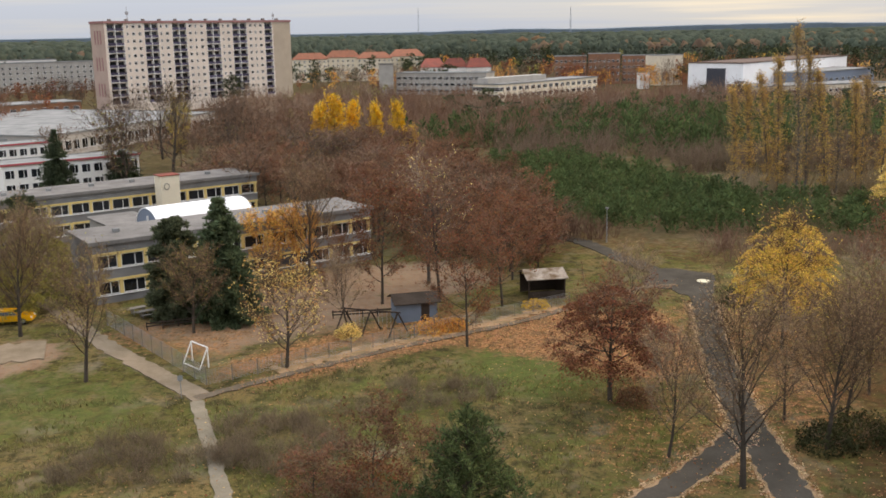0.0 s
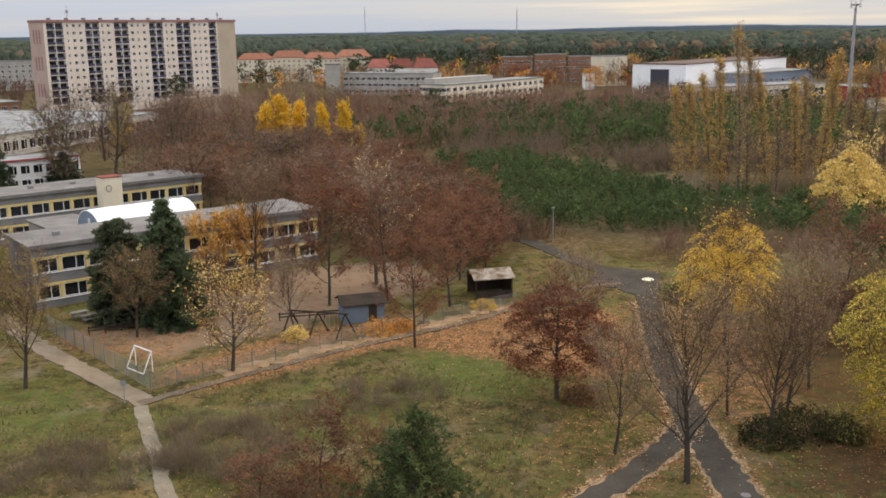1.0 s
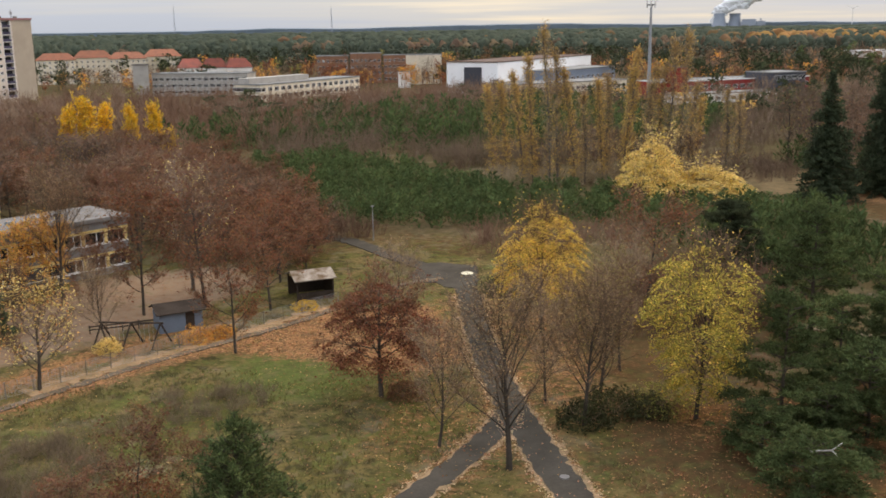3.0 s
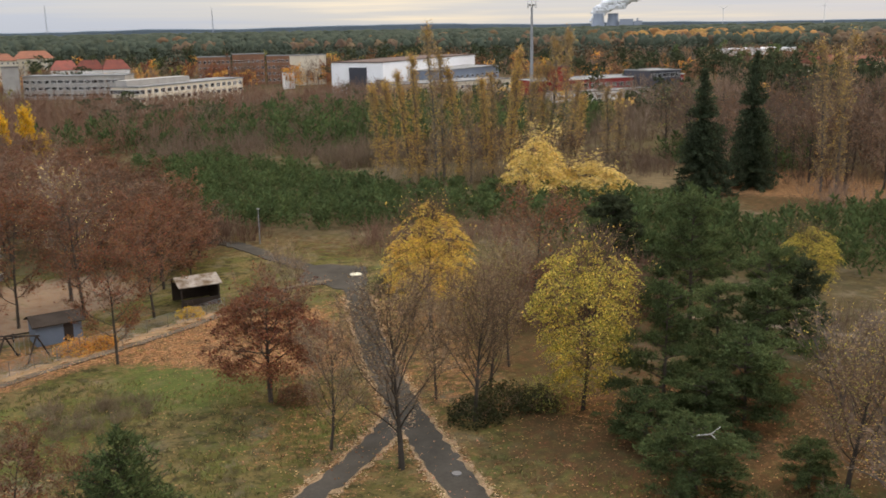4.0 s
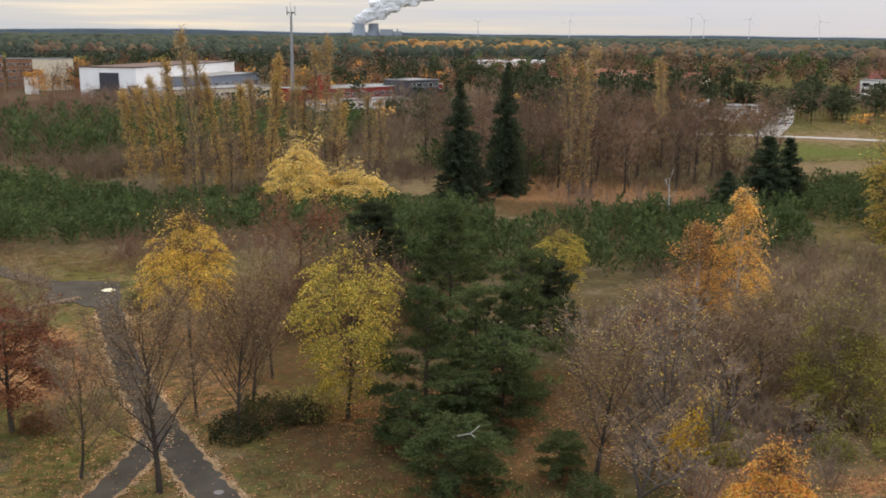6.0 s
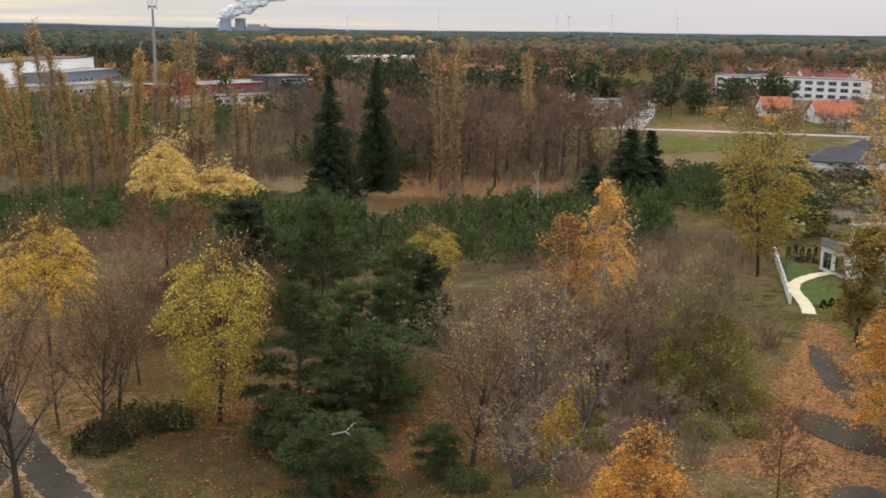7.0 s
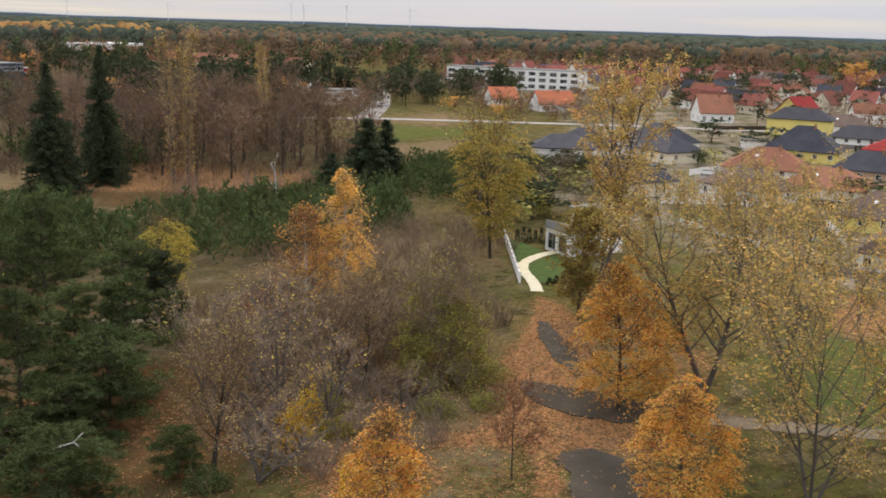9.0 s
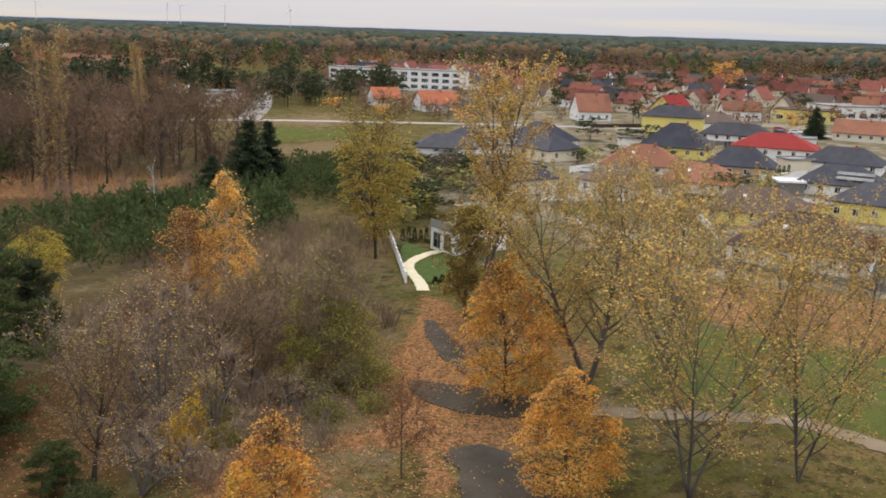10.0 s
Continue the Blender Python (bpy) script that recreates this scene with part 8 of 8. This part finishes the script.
def litter():
    """Loose fallen leaves lying on the ground."""
    rng = np.random.default_rng(91)
    pts = []
    for poly, edge, amount in LITTER[:8]:
        area = abs(sum(a[0] * b[1] - b[0] * a[1] for a, b in zip(poly, poly[1:] + poly[:1]))) / 2
        pts.append(sample(poly, int(area * 11 * amount), rng) + rng.normal(size=(int(area * 11 * amount), 2)) * 0.5)
    for line in (ASPHALT_MAIN[1:8], ASPHALT_FORK[:4], EAST_UP, DIRT):
        p = np.array(line)
        k = rng.integers(0, len(p) - 1, 900)
        q = p[k] + (p[k + 1] - p[k]) * rng.uniform(0, 1, (900, 1))
        pts.append(q + rng.normal(size=(900, 2)) * 1.5)
    wide = sample([(-30, 50), (-20, 76), (20, 92), (44, 60), (70, 20), (84, -10), (40, 20), (20, 50)], 6500, rng)
    pts.append(wide)
    pts.append(sample([(44, 32), (50, 52), (72, 58), (90, 52), (72, 34), (56, 24)], 12000, rng))
    pts.append(sample([(26, 48), (28, 72), (44, 70), (52, 54), (44, 40)], 1200, rng))
    edges = []
    for line, half, per in ((ASPHALT_MAIN[1:8], 1.45, 34), (ASPHALT_FORK, 1.12, 30)):
        q = np.array(line)
        for a, b in zip(q, q[1:]):
            d = b - a
            L = np.hypot(*d)
            k = int(L * per)
            side = np.array((-d[1], d[0])) / L
            off = np.where(rng.uniform(size=k) < 0.5, -1, 1) * (half + np.abs(rng.normal(size=k)) * 0.28)
            edges.append(a + d * rng.uniform(0, 1, (k, 1)) + side * off[:, None])
    edges = np.concatenate(edges)
    single("fallen_leaves", quads_mesh("fallen_leaves", leaves_array(rng, np.column_stack([edges, rng.uniform(0.03, 0.06, len(edges))]), 0.085, 0.8, 0.75), [M["litter_pale"]]), None, label="pale dry leaves swept along the path edges", category="leaves", kind="stuff")
    p = np.concatenate(pts)
    on_path = (near_line(p, ASPHALT_MAIN) < 1.35) | (near_line(p, ASPHALT_FORK) < 1.05) | (near_line(p, EAST_LOW) < 1.7) | (near_line(p, EAST_MID) < 1.7) | (near_line(p, EAST_UP) < 1.2)
    p = p[~on_path | (rng.uniform(size=len(p)) < 0.16)]
    p3 = np.column_stack([p, rng.uniform(0.03, 0.06, len(p))])
    single("fallen_leaves", quads_mesh("fallen_leaves", leaves_array(rng, p3, 0.085, 0.8, 0.75), [M["litter_leaf"]]), None, label="fallen orange and brown leaves scattered on the ground", category="leaves", kind="stuff")


litter()


def grass():
    rng = np.random.default_rng(92)
    n = 26000
    p = sample([(-60, 40), (-50, 78), (-22, 79), (-5, 88), (22, 80), (20, 66), (8, 50), (40, 30), (46, 44), (26, 60), (28, 40), (0, 36)], n, rng)
    keep = np.array([noise.noise((a * 0.22, b * 0.22, 5)) > -0.15 for a, b in p])
    p = p[keep]
    keep = (near_line(p, SLABS) > 1.0) & (near_line(p, ASPHALT_MAIN) > 1.7) & (near_line(p, ASPHALT_FORK) > 1.3) & (near_line(p, SANDY) > 1.6)
    p = p[keep]
    n = len(p)
    a = rng.uniform(0, 6.28, n)
    h = rng.uniform(0.10, 0.34, (n, 1))
    d = np.stack([np.cos(a), np.sin(a), 0 * a], 1)
    o = np.column_stack([p, np.full(n, -0.04)])
    tip = o + np.column_stack([rng.normal(size=(n, 2)) * 0.12, h[:, 0]])
    v = np.stack([o - d * 0.06, o + d * 0.06, tip + d * 0.02, tip - d * 0.02], 1).reshape(-1, 3)
    single("grass_tufts", quads_mesh("grass_tufts", v, [M["grass_blade"]]), None, label="tufts of rough autumn grass", category="grass", kind="stuff")


grass()

# ---- small things ----
def goal():
    ob = thing("goal_frame", pose(-22.9, 87.1, 0, 0, 0, -45), "white tubular goal frame on the sandy yard", "goal")
    w, h, d = 2.8, 1.95, -0.95
    for n, a, b in (("post", (-w / 2, 0, 0), (-w / 2, 0, h)), ("post", (w / 2, 0, 0), (w / 2, 0, h)), ("crossbar", (-w / 2, 0, h), (w / 2, 0, h)), ("back_bar", (-w / 2, d, 0.04), (w / 2, d, 0.04)), ("brace", (-w / 2, 0, h), (-w / 2, d, 0.04)), ("brace", (w / 2, 0, h), (w / 2, d, 0.04))):
        part(n, Geo().tube(a, b, 0.06, k=8), M["white_paint"], ob)


goal()


def mesh_fence(name, a, b, h, label, step=2.4, seed=0, wires=True):
    """Posts and wires; each post is a part."""
    A, B = Vector((*a, 0)), Vector((*b, 0))
    L = (B - A).length
    ob = thing(name, pose(a[0], a[1], 0, 0, 0, math.degrees(math.atan2(B.y - A.y, B.x - A.x))), label, "fence")
    n = int(L / step)
    me = Geo().tube((0, 0, -0.1), (0, 0, h + 0.05), 0.045, k=6).mesh("post", [M["wood_grey"]])
    for i in range(n + 1):
        part("post", me, None, ob, m=pose(i * L / n, 0, 0))
    if wires:
        g = Geo()
        for i in range(9):
            z = 0.08 + i * (h - 0.1) / 8
            g.box(0, L, -0.008, 0.008, z - 0.008, z + 0.008)
        for i in range(int(L / 0.3)):
            g.box(i * 0.3 - 0.006, i * 0.3 + 0.006, -0.006, 0.006, 0.05, h)
        part("wire_mesh", g, M["steel"], ob)
    return ob


mesh_fence("mesh_fence", (-21.0, 81.4), (-36.0, 100.4), 1.7, "grey wire mesh fence along the sandy path")
mesh_fence("yard_fence", (-21.0, 81.4), (-1.0, 95.4), 1.4, "post-and-wire fence along the schoolyard")
mesh_fence("yard_fence", (-1.0, 95.4), (14.0, 105.2), 1.4, "post-and-wire fence along the schoolyard")


def shed(x, y, turn, w, d, h, wall, roof, label, open_front=False):
    ob = thing("shed", pose(x, y, 0, 0, 0, turn), label, "shed")
    t = 0.1
    if open_front:
        for px, py in ((0, 0), (w, 0), (0, d), (w, d)):
            part("post", Geo().box(px - 0.08, px + 0.08, py - 0.08, py + 0.08, 0, h), M["wood_dark"], ob)
        part("rear_wall", Geo().box(0.09, w - 0.09, d - 0.05, d + 0.05, 0, h - 0.3), M[wall], ob)
        part("side_wall", Geo().box(w - 0.05, w + 0.05, 0.09, d - 0.09, 0, h - 0.3), M[wall], ob)
        part("half_wall", Geo().box(0.09, w - 0.09, -0.05, 0.05, 0, 0.9), M[wall], ob)
    else:
        part("wall", Geo().box(0, w, 0, d, -0.1, h), M[wall], ob)
        part("door", Geo().box(w * 0.6, w * 0.6 + 0.9, -0.04, 0.02, 0, 1.9), M["wood_dark"], ob)
    g = Geo()
    o = 0.35
    for s in ((-o, d / 2), (d + o, d / 2)):
        y0, y1 = s
        z0, z1 = h, h + 0.75
        g.poly([(-o, y0, z0), (w + o, y0, z0), (w + o, y1, z1), (-o, y1, z1)])
        g.poly([(-o, y0, z0 - t), (-o, y1, z1 - t), (w + o, y1, z1 - t), (w + o, y0, z0 - t)])
        g.poly([(-o, y0, z0 - t), (w + o, y0, z0 - t), (w + o, y0, z0), (-o, y0, z0)])
        g.poly([(-o, y0, z0 - t), (-o, y0, z0), (-o, y1, z1), (-o, y1, z1 - t)]).poly([(w + o, y0, z0), (w + o, y0, z0 - t), (w + o, y1, z1 - t), (w + o, y1, z1)])
    part("roof", g, M[roof], ob)


shed(-5.0, 99.4, 14, 4.4, 3.2, 2.0, "blue_grey", "wood_dark", "blue-grey garden shed with a dark roof")
shed(9.7, 107.4, 10, 4.2, 3.8, 2.4, "wood_dark", "roof_mossy", "open wooden shelter with a pale roof patched with brown leaves", True)
shed(-27.0, 103.6, 34, 6.5, 3.0, 2.3, "blue_grey", "felt_grey", "blue-grey playhouse behind the conifers")


def swing():
    ob = thing("swing_frame", pose(-10.8, 96.6, 0, 0, 0, 0), "dark wooden swing frame in the sandy yard", "swing")
    A, B = Vector((0.2, 0.4, 2.4)), Vector((6.4, -1.4, 2.3))
    part("crossbeam", Geo().tube(A, B, 0.09, k=8), M["wood_dark"], ob)
    side = Vector((0.3, 1.0, 0))
    for f in (0.05, 0.5, 0.95):
        c = A + (B - A) * f
        for s in (-1, 1):
            part("leg", Geo().tube(c, Vector((c.x + side.x * s * 1.3 + 0.5 * s, c.y + side.y * s * 1.1, 0)), 0.085, k=8), M["wood_dark"], ob)
    for f in (0.2, 0.34, 0.66, 0.8):
        c = A + (B - A) * f
        part("seat", Geo().box(-0.22, 0.22, -0.09, 0.09, 0, 0.03, m=pose(c.x, c.y, 0.5)), M["tyre"], ob)
        for dx in (-0.2, 0.2):
            part("chain", Geo().tube((c.x + dx, c.y, 0.52), (c.x + dx, c.y, c.z), 0.012, k=4), M["steel"], ob)


swing()


def rail_fence(x, y, turn, n, label):
    ob = thing("rail_fence", pose(x, y, 0, 0, 0, turn), label, "fence")
    for i in range(n + 1):
        part("post", Geo().box(i * 1.6 - 0.06, i * 1.6 + 0.06, -0.06, 0.06, -0.1, 0.85), M["wood_dark"], ob)
    for z in (0.3, 0.62):
        part("rail", Geo().box(-0.1, n * 1.6 + 0.1, -0.1, -0.062, z, z + 0.14), M["wood_dark"], ob)


rail_fence(-31.2, 98.4, 22, 5, "low dark wooden rail fence before the playhouse")
rail_fence(-12.0, 101.5, 8, 4, "dark wooden rail fence in the schoolyard")
for x, y in ((-32.6, 103.3), (-34.0, 104.6)):
    ob = thing("picnic_table", pose(x, y, 0, 0, 0, 40), "grey wooden picnic table with benches", "table", "picnic tables")
    part("tabletop", Geo().box(-0.9, 0.9, -0.4, 0.4, 0.7, 0.76), M["wood_grey"], ob)
    for s in (-0.75, 0.75):
        part("bench_seat", Geo().box(-0.9, 0.9, s - 0.14, s + 0.14, 0.42, 0.47), M["wood_grey"], ob)
    for xx in (-0.6, 0.6):
        part("leg", Geo().box(xx - 0.05, xx + 0.05, -0.8, 0.8, 0.36, 0.42).box(xx - 0.05, xx + 0.05, -0.35, -0.25, 0, 0.7).box(xx - 0.05, xx + 0.05, 0.25, 0.35, 0, 0.7), M["wood_grey"], ob)


def car(x, y, turn, paint, label, group=""):
    """An estate car with rounded roof line; local x is its length."""
    ob = thing("car", pose(x, y, 0, 0, 0, turn), label, "car", group)
    side = [(-2.25, 0.35), (-2.28, 0.75), (-2.1, 0.95), (-1.95, 1.38), (-1.6, 1.48), (0.0, 1.5), (0.45, 1.42), (1.15, 0.98), (2.0, 0.85), (2.25, 0.65), (2.28, 0.35)]
    g = Geo()
    for (x0, z0), (x1, z1) in zip(side, side[1:]):
        w0, w1 = (0.9 if z0 < 1.0 else 0.68), (0.9 if z1 < 1.0 else 0.68)
        g.poly([(x0, -w0, z0), (x0, w0, z0), (x1, w1, z1), (x1, -w1, z1)])
    for s in (-1, 1):
        lower = [(xx, s * 0.9, zz) for xx, zz in side if zz < 1.0]
        upper = [(xx, s * (0.9 if zz < 1.0 else 0.68), zz) for xx, zz in side[2:8]]
        g.poly(lower[::s])
        g.poly(upper[::s])
    g.poly([(-2.25, -0.9, 0.35), (2.28, -0.9, 0.35), (2.28, 0.9, 0.35), (-2.25, 0.9, 0.35)])
    part("body", g, M[paint], ob)
    for s in (-1, 1):
        part("side_window", Geo().poly([(xx, s * yy, zz) for xx, yy, zz in ((-1.85, 0.885, 1.02), (0.95, 0.885, 1.02), (0.35, 0.735, 1.38), (-1.7, 0.735, 1.38))][::s]), M["glass"], ob)
        for xx in (-1.4, 1.4):
            wheel = part("wheel", Geo().tube((xx, s * 0.72, 0.32), (xx, s * 0.92, 0.32), 0.32, k=16), M["tyre"], ob)
            part("rim", Geo().tube((xx, s * 0.915, 0.32), (xx, s * 0.94, 0.32), 0.2, k=12), M["steel"], wheel)
        part("headlight", Geo().box(2.1, 2.285, s * 0.72 - 0.14, s * 0.72 + 0.14, 0.6, 0.74), M["frame_white"], ob)
        part("tail_light", Geo().box(-2.3, -2.2, s * 0.8 - 0.08, s * 0.8 + 0.08, 0.8, 1.0), M["stripe_red"], ob)
    part("windscreen", Geo().poly([(1.1, -0.8, 1.03), (1.1, 0.8, 1.03), (0.5, 0.64, 1.42), (0.5, -0.64, 1.42)]), M["glass"], ob)


car(-46.9, 102.0, 8, "car_yellow", "yellow estate car parked beside the path")
car(287, 224.5, -40, "car_white", "white car parked at the garage", "parked cars")
car(296, 220, -35, "car_white", "white car parked at the garage", "parked cars")
for i, (x, y) in enumerate(((338, 44), (343, 40), (349, 46), (236, 66), (243, 62), (200, 82), (207, 78))):
    car(x, y, -100 + i * 7, ("car_dark", "car_white", "stripe_red")[i % 3], ("dark", "white", "red")[i % 3] + " car parked between the bungalows", "parked cars")


def lamp(x, y, h, label):
    ob = thing("street_lamp", pose(x, y, 0), label, "street lamp")
    part("pole", Geo().tube((0, 0, 0), (0, 0, h), 0.07, 0.045, k=8), M["steel"], ob)
    part("lamp_head", Geo().lathe([(0.05, h - 0.05), (0.26, h), (0.28, h + 0.10), (0.1, h + 0.16)], 10), M["felt_pale"], ob)


lamp(23.5, 137.1, 5.0, "slim street lamp beside the asphalt path")
lamp(-52, 108, 5.0, "slim street lamp beside the parking area")
single("sign_post", Geo().tube((0, 0, -0.1), (0, 0, 2.0), 0.035, k=6).box(-0.22, 0.22, -0.05, -0.036, 1.5, 1.95), M["steel"], pose(-22.5, 78.6, 0, 0, 0, 15), "thin metal sign post at the path crossing", "sign")
single("manhole_cover", Geo().lathe([(0.0, 0.06), (0.75, 0.06), (0.78, 0.02)][::-1], 16), M["pale_path"], pose(31.4, 114.4, 0.0), "pale round concrete manhole cover", "manhole cover")
single("manhole_cover", Geo().lathe([(0.34, 0.02), (0.34, 0.10), (0.0, 0.10)], 14), M["felt_grey"], pose(22.9, 57.8, 0.0), "grey manhole cover in the asphalt path", "manhole cover")
ob = thing("parasol", pose(-16.2, 176.0, 0), "pale garden parasol among rust trees", "parasol")
part("pole", Geo().tube((0, 0, 0), (0, 0, 6.2), 0.06, k=6), M["steel"], ob)
part("canopy", Geo().lathe([(2.0, 5.4), (1.2, 5.9), (0.05, 6.3)], 8), M["felt_pale"], ob)


def thuja_hedge(name, a, b, h, label, step=0.85):
    A, B = Vector((*a, 0)), Vector((*b, 0))
    n = int((B - A).length / step)
    ob = thing(name, None, label, "hedge")
    rng = np.random.default_rng(33)
    me = []
    for k in range(3):
        m = 260
        f = rng.uniform(0, 1, m)
        r = 0.42 * (1.05 - f) ** 0.5 * rng.uniform(0.7, 1.05, m)
        t = rng.uniform(0, 6.28, m)
        me.append(quads_mesh("thuja", leaves_array(rng, np.stack([r * np.cos(t), r * np.sin(t), f * h], 1), 0.13), [M["needle_dark"]]))
    for i in range(n):
        p = A + (B - A) * (i + 0.5) / n
        part("thuja", me[i % 3], None, ob, m=pose(p.x, p.y, 0, 0, 0, i * 77) @ Matrix.Diagonal((1, 1, 0.9 + 0.2 * ((i * 37) % 10) / 10, 1)))


thuja_hedge("thuja_hedge", (168.5, 125.5), (181, 104), 2.2, "row of dark clipped thujas beside the field")
thuja_hedge("thuja_hedge", (123.2, 66.4), (125.0, 60.6), 2.0, "row of dark thujas behind the garden")
thuja_hedge("thuja_hedge", (104.0, 51.2), (106.6, 49.8), 0.9, "short dark hedge beside the garden path")


for a, b, h, label in (((201.5, 29.5), (203.5, 25.5), 2.0, "dark clipped hedge beside the carport"), ((238, 33), (240, 28), 1.8, "dark clipped hedge between bungalows"), ((158, 8), (160, -4), 1.8, "dark hedge beside the brown roof"), ((206, 46), (212, 40), 1.8, "dark hedge behind the orange roof"), ((244, 70), (248, 62), 1.8, "dark hedge beside the yellow bungalow"), ((284, 52), (288, 44), 1.8, "dark hedge before the grey roof"), ((262, 24), (268, 12), 2.0, "dark hedge beside the black roof")):
    thuja_hedge("thuja_hedge", a, b, h, label, 1.0)


def fallen_branch(x, y, z, label):
    g = Geo().tube((0, 0, 0), (1.2, 0.3, 0.35), 0.07, 0.05).tube((1.2, 0.3, 0.35), (2.0, -0.2, 0.2), 0.05, 0.03).tube((1.2, 0.3, 0.35), (1.7, 0.6, 0.9), 0.045, 0.02)
    single("broken_branch", g, M["bark_birch"], pose(x, y, z, 0, 0, -60), label, "branch")


fallen_branch(35.6, 49.1, 4.2, "pale broken branch hanging in the pine")
